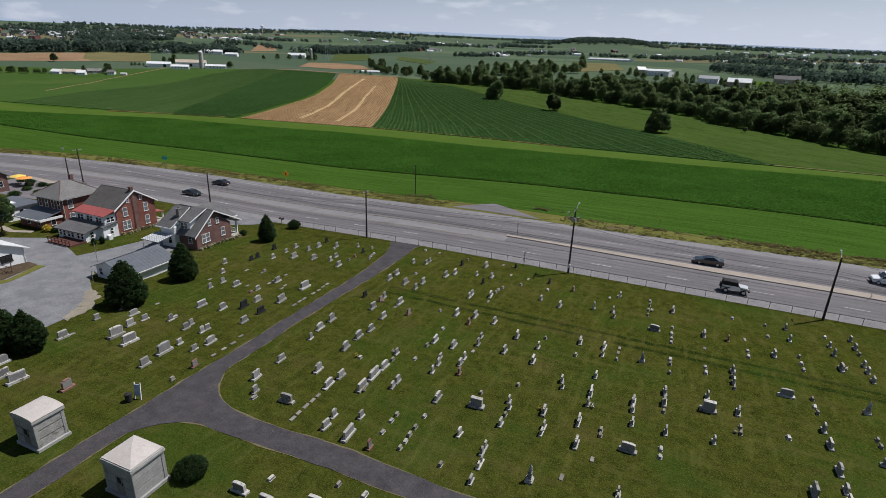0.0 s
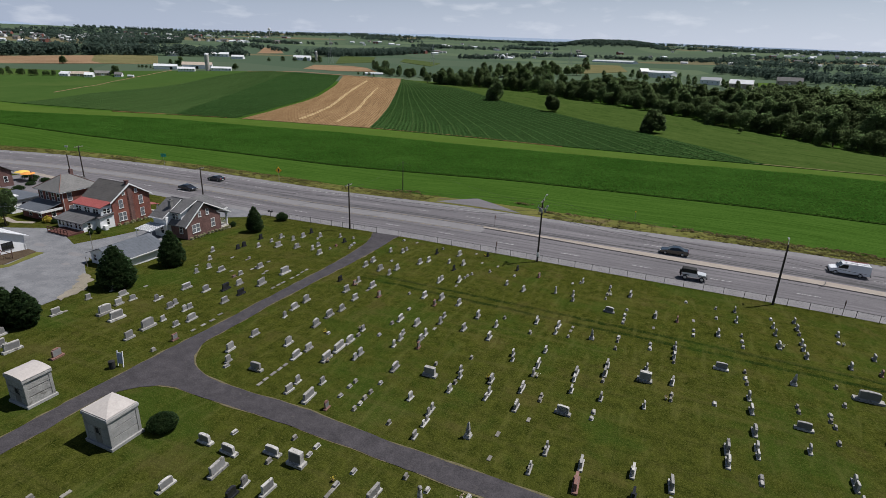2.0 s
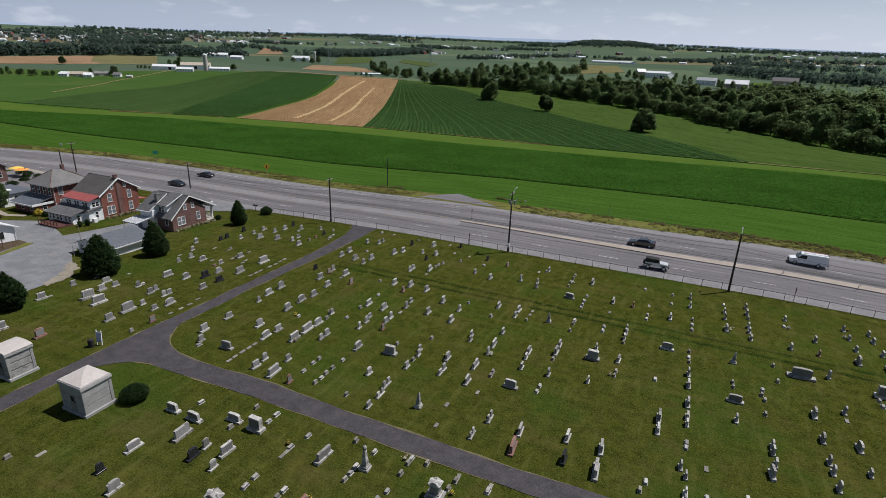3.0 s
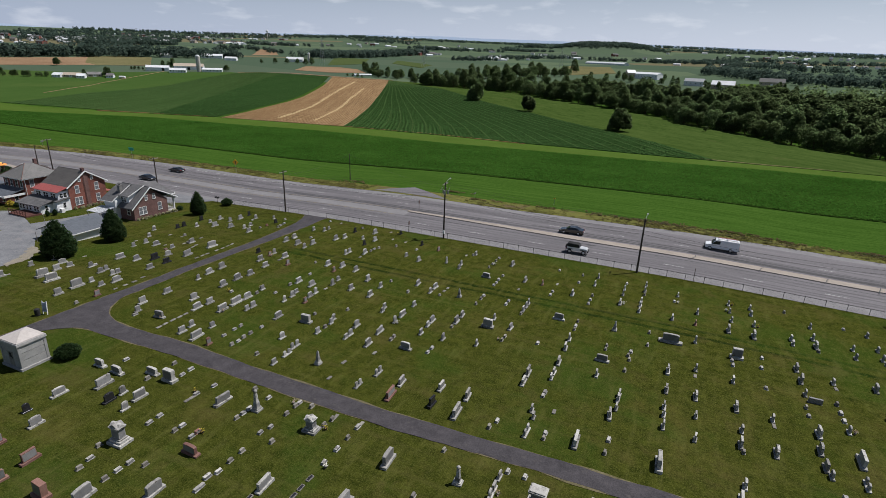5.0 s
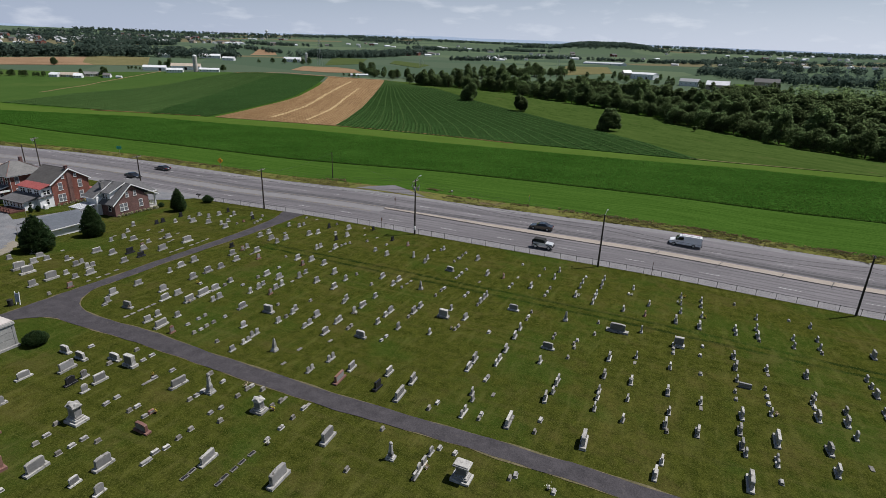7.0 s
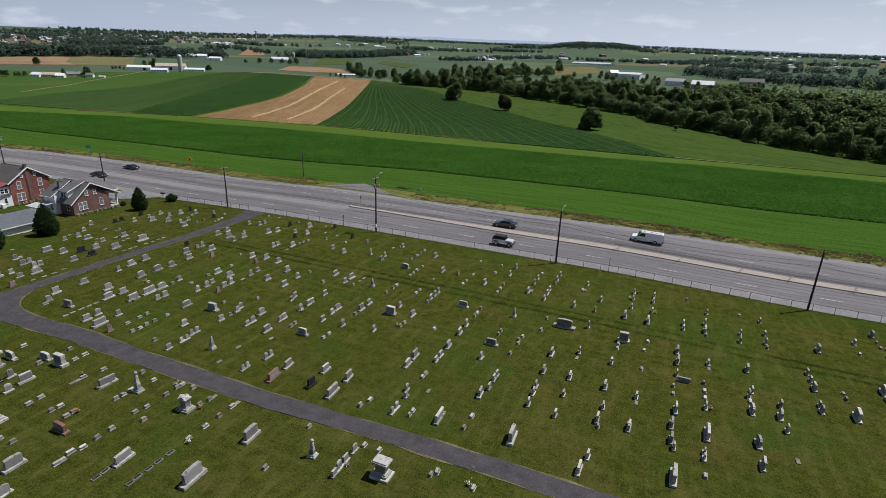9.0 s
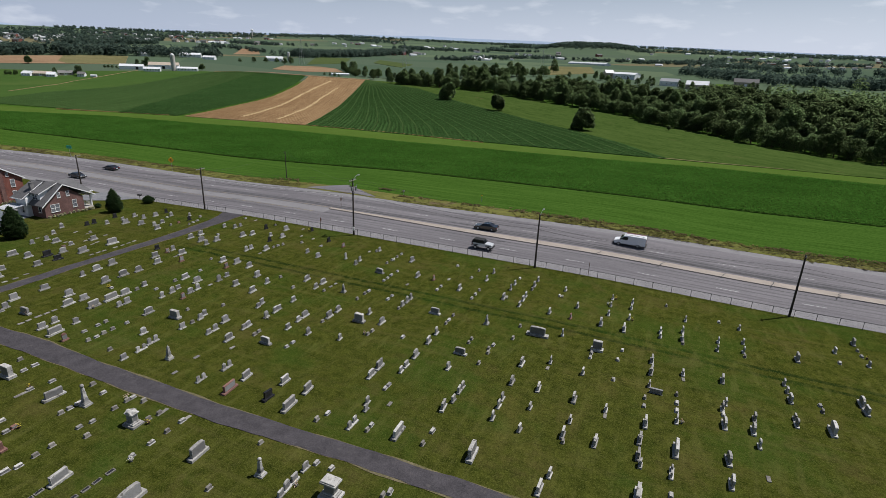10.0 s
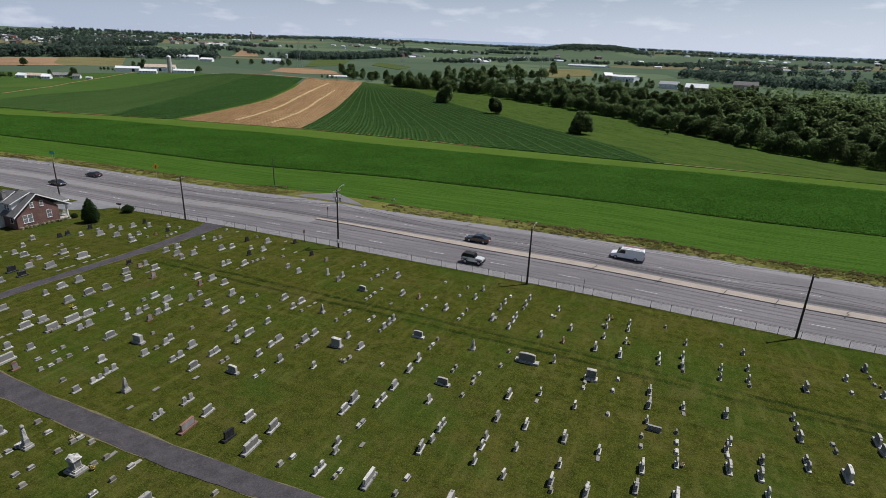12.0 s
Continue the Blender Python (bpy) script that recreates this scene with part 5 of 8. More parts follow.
grave_row(41.3, [(40.2, "l"), (42.5, "l"), (48.1, "m"), (49.6, "m")])
grave_row(41.6, [(35.3, "L"), (39.2, "s"), (45.1, "l"), (52.2, "s"), (55.1, "l"), (57.8, "l")])
grave_row(42.3, [(51.1, "K"), (64.9, "s"), (66.3, "s")])
grave_row(42.8, [(76.0, "m")])
grave_row(44.0, [(36.7, "m"), (39.3, "2")])
grave_row(44.3, [(42.4, "L"), (46.9, "s"), (48.7, "m"), (50.1, "m"), (51.7, "m")])
grave_row(44.9, [(55.3, "f"), (56.4, "s"), (64.4, "m"), (65.6, "l"), (68.0, "s")])
grave_row(45.3, [(72.1, "s")])
grave_row(48.5, [(40.0, "l"), (43.0, "l"), (48.3, "l"), (50.1, "m"), (51.1, "s")])
grave_row(48.8, [(52.3, "s"), (57.0, "l"), (64.8, "s")])
grave_row(49.1, [(67.4, "s")])
grave_row(49.6, [(74.4, "m")])
grave_row(50.9, [(48.5, "l")])
grave_row(51.2, [(46.3, "s"), (50.7, "s")])
grave_row(51.8, [(64.8, "m"), (66.0, "s")])
grave_row(52.0, [(68.9, "s"), (73.4, "s")])
grave_row(54.9, [(51.5, "s"), (52.6, "s")])
grave_row(55.1, [(56.1, "l"), (58.0, "s"), (59.7, "s")])
grave_row(57.6, [(67.3, "l")])
grave_row(57.8, [(51.8, "L"), (55.4, "m"), (56.6, "m")])
grave_row(61.9, [(57.3, "l"), (59.0, "l")])
grave_row(62.4, [(69.2, "m")])
grave_row(62.6, [(72.5, "s")])
grave_row(65.5, [(70.1, "s"), (72.8, "m"), (74.5, "m"), (76.6, "l")])
grave_row(-32.6, [(13.7, "m")])
grave_row(-30.7, [(15.1, "f")])
grave_row(-10.6, [(8.9, "m")])
grave_row(-3.8, [(12.1, "s")])
grave_row(27.3, [(27.4, "m")])
grave_row(51.4, [(42.1, "f")])
grave_row(-22.2, [(12.1, "lr")])
grave_row(-17.6, [(9.8, "lr")])
# prototypes that no row asked for are not kept
for _list in KINDS.values():
    for g in _list:
        if id(g) not in _used:
            for o in (*g.children_recursive, g):
                bpy.data.objects.remove(o)


# ---- mausoleums ----
def mausoleum(x0, y0, x1, y1, eave, peak, curved, label):
    cx, cy = (x0 + x1) / 2, (y0 + y1) / 2
    g = thing("mausoleum", label, "mausoleum", pose(cx, cy, z_at(cx, cy)), "mausoleums by the lane")
    w, d = (x1 - x0) / 2, (y1 - y0) / 2
    stone, joint = (M_ROUGH, 0.10) if curved else (M_MARBLE, 0.05)
    part("plinth", boxes((-w - 0.16, -d - 0.16, -0.15, w + 0.16, d + 0.16, 0.28), bevel=0.03), M_MARBLE, g)
    part("core", boxes((-w + 0.08, -d + 0.08, 0.2, w - 0.08, d - 0.08, eave)), M_SOILED, g)
    step = (eave - 0.32) / 3
    for s in (1, -1):
        for k in range(3):
            z0, z1 = 0.28 + k * step, 0.28 + (k + 1) * step - joint
            part("wall_slab", boxes((min(s * w, s * (w - 0.1)), -d + 0.22, z0, max(s * w, s * (w - 0.1)), d - 0.22, z1), bevel=0.012), stone, g)
            part("wall_slab", boxes((-w + 0.22, min(s * d, s * (d - 0.1)), z0, (-0.42 if s < 0 and k < 2 else w - 0.22), max(s * d, s * (d - 0.1)), z1), bevel=0.012), stone, g)
            if s < 0 and k < 2:
                part("wall_slab", boxes((0.42, -d, z0, w - 0.22, -d + 0.1, z1), bevel=0.012), stone, g)
        for t in (1, -1):
            part("corner_pier", boxes((min(s * (w + 0.04), s * (w - 0.24)), min(t * (d + 0.04), t * (d - 0.24)), 0.26, max(s * (w + 0.04), s * (w - 0.24)), max(t * (d + 0.04), t * (d - 0.24)), eave - 0.02), bevel=0.012), stone, g)
    door = part("door", boxes((-0.40, -d + 0.02, 0.28, 0.40, -d + 0.07, 0.28 + 2 * step - 0.05), bevel=0.01), M_SOILED, g, "weathered metal door")
    part("door_handle", boxes((0.22, -d - 0.03, 1.15, 0.27, -d + 0.03, 1.35)), M_DARK, door)
    part("small_window", boxes((-0.22, -d - 0.01, 1.25, 0.12, -d + 0.03, 1.75), bevel=0.01), M_DARK, door, "dark grille window")
    part("cornice", boxes((-w - 0.12, -d - 0.12, eave - 0.05, w + 0.12, d + 0.12, eave + 0.16), (-w - 0.1, -d - 0.1, eave + 0.16, w + 0.1, d + 0.1, eave + 0.28), bevel=0.02), M_MARBLE, g)
    if curved:
        n = 10
        prof = [(-w - 0.18, eave + 0.28), (w + 0.18, eave + 0.28)] + [((w + 0.18) * math.cos(math.pi * i / n), eave + 0.3 + (peak - eave - 0.3) * math.sin(math.pi * i / n)) for i in range(1, n)]
        part("roof", prism([(u * 0.96, z) for u, z in prof], -d - 0.1, d + 0.1, "y"), M_MARBLE_CAP, g, "low curved stone roof")
    else:
        bm = boxes((-w - 0.02, -d - 0.02, eave + 0.28, w + 0.02, d + 0.02, eave + 0.36))
        box(bm, -w + 0.02, -d + 0.02, eave + 0.36, w - 0.02, d - 0.02, peak, taper=0.02)
        part("roof", bm, M_MARBLE_CAP, g, "low pyramid stone roof")
    return g


mausoleum(-46.2, 20.1, -43.65, 22.5, 2.7, 3.2, True, "weathered grey stone mausoleum with curved roof beside the lane")
mausoleum(-34.9, 19.7, -31.9, 22.4, 2.75, 3.55, False, "pale grey stone mausoleum with pyramid roof on the lawn")

# notice board leaning beside the lane
nb = thing("notice_board", "white and blue leaning notice board beside the lane", "sign board", pose(-42.75, 28.5, z_at(-42.75, 28.5), -6, 0, 12))
part("board", boxes((-0.28, -0.03, 0.35, 0.28, 0.03, 1.55), bevel=0.01), M_BLUE_GREY, nb)
part("side_post", boxes((-0.35, -0.05, -0.1, -0.28, 0.05, 1.75)), M_TRIM, nb)
part("side_post", boxes((0.28, -0.05, -0.1, 0.35, 0.05, 1.75)), M_TRIM, nb)
barrel = thing("waste_bin", "black round waste bin on the grass", "bin", pose(-43.2, 27.9, z_at(-43.2, 27.9)))
part("drum", lathe([(0.26, 0), (0.30, 0.1), (0.31, 0.75), (0.28, 0.8)], 14), M_CANVAS, barrel)
part("lid", lathe([(0.32, 0.8), (0.32, 0.85), (0.12, 0.95), (0.02, 0.97)], 14), M_CANVAS, barrel)

# ---- flower pots at some graves ----
def flower_pot(seed):
    g = thing("flower_pot", "small pot of faded flowers at a grave", "flowers", group="flowers on the graves")
    part("pot", lathe([(0.09, 0), (0.13, 0.2), (0.14, 0.22), (0.12, 0.22)], 10), M_RUST if seed % 2 else M_SOILED, g)
    rg = np.random.default_rng(seed)
    bm = bmesh.new()
    for k in range(46):
        c = Vector(rg.normal(size=3)) * 0.11 + Vector((0, 0, 0.34))
        s = rg.uniform(0.03, 0.06)
        a, b = Vector(rg.normal(size=3)).normalized() * s, Vector(rg.normal(size=3)).normalized() * s
        bm.faces.new([bm.verts.new(p) for p in (c - a, c - b, c + a, c + b)])
    part("blossom", bm, (M_FLOWER, M_SHRUB_YELLOW, M_FLOWER_WHITE)[seed % 3], g)
    return g


_pots = [flower_pot(i) for i in range(3)]
random.seed(21)
_graves = [o for o in scene.objects if o.parent is None and o.name.startswith(("gravestone", "grave_marker"))]
for i, o in enumerate(random.sample(_graves, 30)):
    x, y = o.location.x + random.choice((-0.45, 0.45)), o.location.y + random.uniform(-0.4, 0.4)
    m = pose(x, y, z_at(x, y), 0, 0, random.uniform(0, 360))
    if i < 3:
        _pots[i].matrix_basis = m
    else:
        copy_thing(_pots[i % 3], m)

# ---- trees ----
def leaf_cloud(rng, lobes, count, leaf, droop=0.35):
    """Leaf clumps over the skins of overlapping lobes: (x, y, z, rx, rz). Each is a bent four-cornered spray."""
    lob = np.array(lobes, float)
    area = lob[:, 3] * lob[:, 4] + lob[:, 3] ** 2
    pick = rng.choice(len(lob), count, p=area / area.sum())
    u = rng.normal(size=(count, 3))
    u /= np.linalg.norm(u, axis=1)[:, None]
    u[:, 2] = np.where(u[:, 2] < -0.7, -u[:, 2], u[:, 2])
    r = rng.uniform(0.72, 1.06, count) ** 0.6
    c = lob[pick, :3] + u * r[:, None] * np.stack([lob[pick, 3], lob[pick, 3], lob[pick, 4]], -1)
    nrm = u + rng.normal(scale=0.55, size=(count, 3))
    nrm[:, 2] += 0.55
    nrm /= np.linalg.norm(nrm, axis=1)[:, None]
    side = np.cross(nrm, rng.normal(size=(count, 3)))
    side /= np.linalg.norm(side, axis=1)[:, None] + 1e-9
    up = np.cross(nrm, side)
    s = leaf * rng.uniform(0.55, 1.25, count)[:, None]
    k = s * rng.uniform(0.5, 0.9, count)[:, None]
    V = np.stack([c - side * s - nrm * s * droop, c - up * k * 0.8, c + side * s - nrm * s * droop, c + up * k + nrm * s * 0.15], 1)
    Q = np.arange(count * 4).reshape(-1, 4)
    return V.reshape(-1, 3), Q


def crown_lobes(rng, r, h, base, n=9):
    """Uneven lobes that make up a broad crown from base to h, the lower ones spreading wide and down to the grass."""
    out = [(0, 0, base + (h - base) * 0.48, r * 0.78, (h - base) * 0.48)]
    for i in range(n):
        a = 2 * math.pi * i / n + rng.uniform(-0.4, 0.4)
        f = rng.uniform(0.12, 0.86)
        q = rng.uniform(0.40, 0.66) * r * (1.15 - 0.75 * f * f)
        z = base + (h - base) * f
        s = rng.uniform(0.24, 0.50) * r
        out.append((q * math.cos(a), q * math.sin(a), z, s, s * rng.uniform(0.8, 1.25)))
    for k in range(2):
        out.append((rng.uniform(-0.3, 0.3) * r, rng.uniform(-0.3, 0.3) * r, h - r * rng.uniform(0.2, 0.4), r * rng.uniform(0.24, 0.36), r * 0.32))
    return out


def tree(name, label, seed, r, h, base, count, leaf, m, group="", n=9, lean=0.0):
    rng = np.random.default_rng(seed)
    g = thing(name, label, "tree", m, group)
    lobes = crown_lobes(rng, r, h, base, n)
    bm = tubes(((0, 0, -0.4), (0.05, 0.05, base + (h - base) * 0.45), 0.028 * h, 0.012 * h), sides=8)
    for x, y, z, s, _ in lobes[1:7]:
        tube(bm, (0, 0, base * 0.75 + 0.2 * z), (x * 0.85, y * 0.85, z), 0.010 * h, 0.003 * h, 5)
    part("trunk", bm, M_BARK, g)
    V, Q = leaf_cloud(rng, lobes, count, leaf)
    crown = new("crown", big_mesh("crown", V, Q, M_LEAF))
    crown.parent = g
    return g


for seed, x, y, r, h, base in ((1, -146.5, 452.7, 8.4, 14.5, 0.2), (2, -86.5, 408.2, 6.4, 11.8, 0.2), (3, -11.0, 339.9, 7.6, 12.8, 0.1)):
    tree("tree", "lone broad-crowned green tree in the pasture", seed, r, h, base, 5200, 0.62, pose(x, y, z_at(x, y)), "lone pasture trees")
tree("sapling", "small young tree in the pasture", 4, 1.6, 3.6, 0.6, 400, 0.35, pose(37.4, 373.9, z_at(37.4, 373.9)))

# the wood along the creek: edge trees one by one, the crowns behind them joined
WOOD = [tree("wood_tree", "dense dark green deciduous tree in the creek wood", 20 + i, r, h, 0.3, 2500, 0.60, pose(0, -300 - 30 * i, -60), "creek wood", n=13)
        for i, (r, h) in enumerate(((8.4, 16), (7.2, 19), (9.4, 15), (6.4, 12), (7.8, 21), (9.0, 18), (5.6, 17)))]
WOOD_EDGE = resample([(-262, 575), (-198, 563), (-131, 538), (-96, 502), (-43, 468), (0, 434), (34, 393), (63, 376), (98, 342), (135, 306), (185, 270), (250, 235)], 100)
rng = np.random.default_rng(77)
_first = set()


def plant(kinds, seen, px, py, s, j, stretch=1.0):
    m = pose(px, py, z_at(px, py), 0, 0, rng.uniform(0, 360)) @ Matrix.Diagonal((s, s, s * stretch, 1))
    if (id(kinds), j) in seen:
        return copy_thing(kinds[j], m)
    seen.add((id(kinds), j))
    kinds[j].matrix_basis = m
    return kinds[j]


deep_v, deep_q, deep_n = [], [], 0


def deep_tree(px, py, r, h, count, leaf):
    """A crown of the joined wood behind the edge."""
    global deep_n
    V, Q = leaf_cloud(rng, crown_lobes(rng, r, h, h * 0.25, 7), count, leaf)
    deep_v.append(V + np.array([px, py, z_at(px, py)]))
    deep_q.append(Q + deep_n)
    deep_n += len(V)


for i, (x, y) in enumerate(WOOD_EDGE):
    rows = 2 if x < -110 else (4 if x < 0 else 9)
    for k in range(rows):
        px = x + 3 + k * 9.0 + rng.uniform(-3, 3)
        py = y + 5 + k * 12.0 + rng.uniform(-3.5, 3.5)
        if k < 3:
            j = int(rng.integers(0, 7)) if k else int(rng.choice((0, 1, 2, 5)))
            plant(WOOD, _first, px, py, rng.uniform(0.74, 1.06) * (0.95 if k == 0 else 1.0), j, rng.uniform(0.85, 1.15))
        else:
            deep_tree(px, py, rng.uniform(6, 9), rng.uniform(14, 20), 1000, 0.85)
# hedges, farm trees and the belts beyond
FIELD = [tree("field_tree", "dark green deciduous tree among the farms", 40 + i, r, h, 0.6, 1300, 0.66, pose(0, -500 - 30 * i, -60), "farmland trees")
         for i, (r, h) in enumerate(((6.8, 15), (5.6, 17), (7.6, 14)))]
for line, n, wide, lo, hi in (
        (((-262, 588), (-190, 596), (-120, 610), (-60, 620)), 30, 16, 0.75, 1.0),
        (((-345, 640), (-330, 655), (-300, 640), (-285, 625)), 16, 18, 0.45, 0.85),
        (((-395, 625), (-362, 612)), 4, 3, 0.25, 0.4),
        (((-670, 358), (-650, 374), (-632, 390)), 9, 6, 0.4, 0.6),
        (((-592, 430), (-586, 428)), 2, 3, 0.6, 0.7),
        (((-745, 470), (-743, 471)), 2, 2, 0.75, 0.85),
        (((-622, 535), (-610, 540)), 3, 4, 0.6, 0.85), (((-640, 500), (-628, 506)), 4, 4, 0.3, 0.45),
        (((-548, 566), (-546, 567)), 2, 2, 0.55, 0.65),
        (((-640, 740), (-585, 800), (-560, 760)), 7, 14, 0.6, 0.8),
        (((-110, 880), (-60, 830), (20, 760), (90, 720), (130, 750), (180, 680)), 30, 30, 0.5, 0.8),
        (((-10, 880), (20, 850), (45, 800)), 7, 10, 0.45, 0.6), (((75, 800), (100, 790), (150, 790)), 9, 12, 0.45, 0.65), (((150, 470), (230, 430), (320, 400)), 16, 30, 0.8, 1.1),
        (((-612, 418), (-600, 428)), 4, 5, 0.35, 0.5),
        (((-437, 737), (-400, 700), (-367, 663), (-319, 630)), 28, 24, 0.45, 0.95),
        (((-261, 711), (-215, 783), (-160, 868)), 40, 26, 0.9, 1.3),
        (((-273, 577), (-238, 585)), 5, 8, 0.9, 1.15),
        (((-170, 1004), (-168, 1006)), 2, 4, 1.1, 1.4)):
    for x, y in resample(line, n):
        plant(FIELD, _first, x + rng.uniform(-wide, wide) * 0.5, y + rng.uniform(-wide, wide) * 0.5, rng.uniform(lo, hi), int(rng.integers(0, 3)))
deep = new("deep_wood", big_mesh("deep_wood", np.concatenate(deep_v), np.concatenate(deep_q), M_LEAF))
tagged(deep, "dense green crowns of the creek wood", "wood", kind="stuff")

# far woods, hedgerows and town trees up to the skyline
far_sets = {True: [[], [], 0], False: [[], [], 0]}
for line, n, wide, lo, hi in (
        (((-1010, 400), (-923, 505), (-888, 610), (-840, 734), (-797, 752)), 130, 36, 14, 21),
        (((-830, 800), (-770, 830)), 16, 20, 10, 15),
        (((140, 560), (250, 490), (400, 420), (520, 360)), 130, 60, 13, 20),
        (((230, 640), (330, 590), (450, 520)), 70, 50, 12, 18),
        (((-1411, 966), (-1440, 1100), (-1419, 1232)), 70, 60, 12, 18),
        (((-1704, 961), (-1622, 1030), (-1670, 1236), (-2229, 1897)), 130, 300, 9, 15),
        (((-1909, 1046), (-2537, 1735), (-3075, 2655)), 240, 420, 11, 17),
        (((-1005, 951), (-1277, 1359), (-996, 1230)), 34, 90, 8, 13),
        (((-2702, 2574), (-2288, 3684), (-1459, 2702)), 170, 300, 12, 18),
        (((-1850, 2050), (-1500, 1780), (-1250, 1600)), 44, 160, 9, 14),
        (((-769, 1032), (-763, 1155), (-775, 1304), (-795, 1496), (-779, 1636)), 150, 44, 14, 21),
        (((-1100, 2300), (-900, 1950), (-700, 2200)), 60, 120, 9, 15),
        (((-535, 1356), (-514, 1721), (-400, 2024), (-282, 2025), (-102, 2117)), 80, 60, 8, 14),
        (((-900, 2900), (-760, 2600), (-650, 2750)), 50, 100, 9, 15),
        (((-135, 2058), (7, 2169), (164, 2473)), 70, 70, 10, 16),
        (((51, 1157), (119, 1065), (177, 958), (270, 927), (420, 880)), 95, 60, 11, 18),
        (((127, 2063), (217, 1393), (374, 1363), (600, 1300)), 75, 90, 11, 17),
        (((150, 2700), (400, 2500), (800, 2300), (1200, 2000)), 110, 240, 10, 16),
        (((-3500, 2300), (-2900, 3000), (-2200, 3600), (-1500, 3900)), 260, 260, 13, 19),
        (((-1500, 3900), (-800, 4100), (100, 4200), (1000, 4000), (1700, 3700)), 330, 260, 13, 19),
        (((-82, 3703), (206, 3396), (448, 3258), (876, 3439), (1500, 3100)), 170, 200, 12, 18),
        (((-690, 3170), (-430, 3190), (-190, 3200)), 380, 110, 12, 17),
        (((-870, 3130), (-790, 3150)), 40, 60, 12, 17)):
    for x, y in resample(line, int(n * 1.9)):
        k = 0.45 if math.hypot(x, y) < 1300 or hi == 17 else 0.26
        px, py = x + rng.normal() * wide * k, y + rng.normal() * wide * k
        h = rng.uniform(lo, hi)
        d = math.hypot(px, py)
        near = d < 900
        count = 150 if near else (44 if d < 2300 else 20)
        leaf = 1.3 if near else (2.6 if d < 2300 else 4.2)
        V, Q = leaf_cloud(rng, [(0, 0, h * 0.5, h * 0.48, h * 0.5), (h * 0.25, 0, h * 0.35, h * 0.35, h * 0.35), (-h * 0.2, h * 0.2, h * 0.4, h * 0.35, h * 0.4)], count, leaf)
        pack = far_sets[near]
        pack[0].append(V + np.array([px, py, z_at(px, py)]))
        pack[1].append(Q + pack[2])
        pack[2] += len(V)
for near, label in ((True, "belts and hedgerows of deciduous trees among the farms"), (False, "far hedgerows, woods and town trees in haze-blued leaf colour")):
    far_wood = new("far_woods", big_mesh("far_woods", np.concatenate(far_sets[near][0]), np.concatenate(far_sets[near][1]), M_LEAF if near else M_LEAF_HAZED))
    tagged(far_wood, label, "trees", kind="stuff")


# ---- evergreens by the houses ----
def evergreen(label, seed, x, y, r, h, count, leaf, cone=True, name="evergreen"):
    rg = np.random.default_rng(seed)
    g = thing(name, label, "shrub" if h < 2 else "tree", pose(x, y, z_at(x, y)), "evergreens by the cemetery")
    lobes = []
    n = 40
    for i in range(n):
        f = (i + 0.5) / n
        rad = r * (math.sin(math.pi * min(1, 0.22 + 0.78 * f)) if not cone else (0.12 + (1 - f ** 1.9) ** 0.75) * min(1, 0.68 + 1.6 * f))
        a = 2.4 * i
        lobes.append((rad * 0.46 * math.cos(a), rad * 0.46 * math.sin(a), 0.25 + (h - 0.6) * f, rad * 0.56, max(0.30, h * 0.11)))
    part("trunk", tubes(((0, 0, -0.2), (0, 0, h * 0.7), 0.10, 0.04)), M_BARK, g)
    V, Q = leaf_cloud(rg, lobes, count, leaf, 0.5)
    c = new("crown", big_mesh("crown", V, Q, M_CONIFER))
    c.parent = g
    return g


evergreen("broad dark evergreen tree beside the garage", 31, -63.7, 52.9, 2.0, 5.7, 10500, 0.15)
evergreen("broad dark evergreen tree at the edge of the yard", 32, -62.4, 42.7, 2.5, 6.1, 13000, 0.165)
evergreen("large round dark evergreen at the edge of the lawn", 33, -62.7, 28.5, 2.1, 5.4, 11000, 0.165, False)
evergreen("large round dark evergreen at the edge of the lawn", 34, -60.5, 29.5, 1.9, 5.0, 10000, 0.165, False)
evergreen("conical dark evergreen near the brick house", 35, -65.5, 73.2, 1.6, 5.0, 8000, 0.14)
evergreen("small round dark shrub by the road fence", 36, -66.4, 82.0, 1.35, 2.0, 5500, 0.09, False, "shrub")
evergreen("round clipped dark shrub beside the mausoleum", 37, -30.6, 23.5, 1.35, 1.8, 9500, 0.075, False, "shrub")

# ---- utility poles, wires and fence ----
def at_base(name, label, category, x, y, z, group=""):
    """A thing whose parts are built in world metres; its origin lies at its base."""
    return thing(name, label, category, pose(x, y, z), group)


def world_part(name, bm, material, parent, label=""):
    ob = part(name, bm, material, parent, label)
    up = parent
    while up.parent is not None:
        up = up.parent
    ob.matrix_parent_inverse = up.matrix_basis.inverted() if parent is up else Matrix.Identity(4)
    return ob


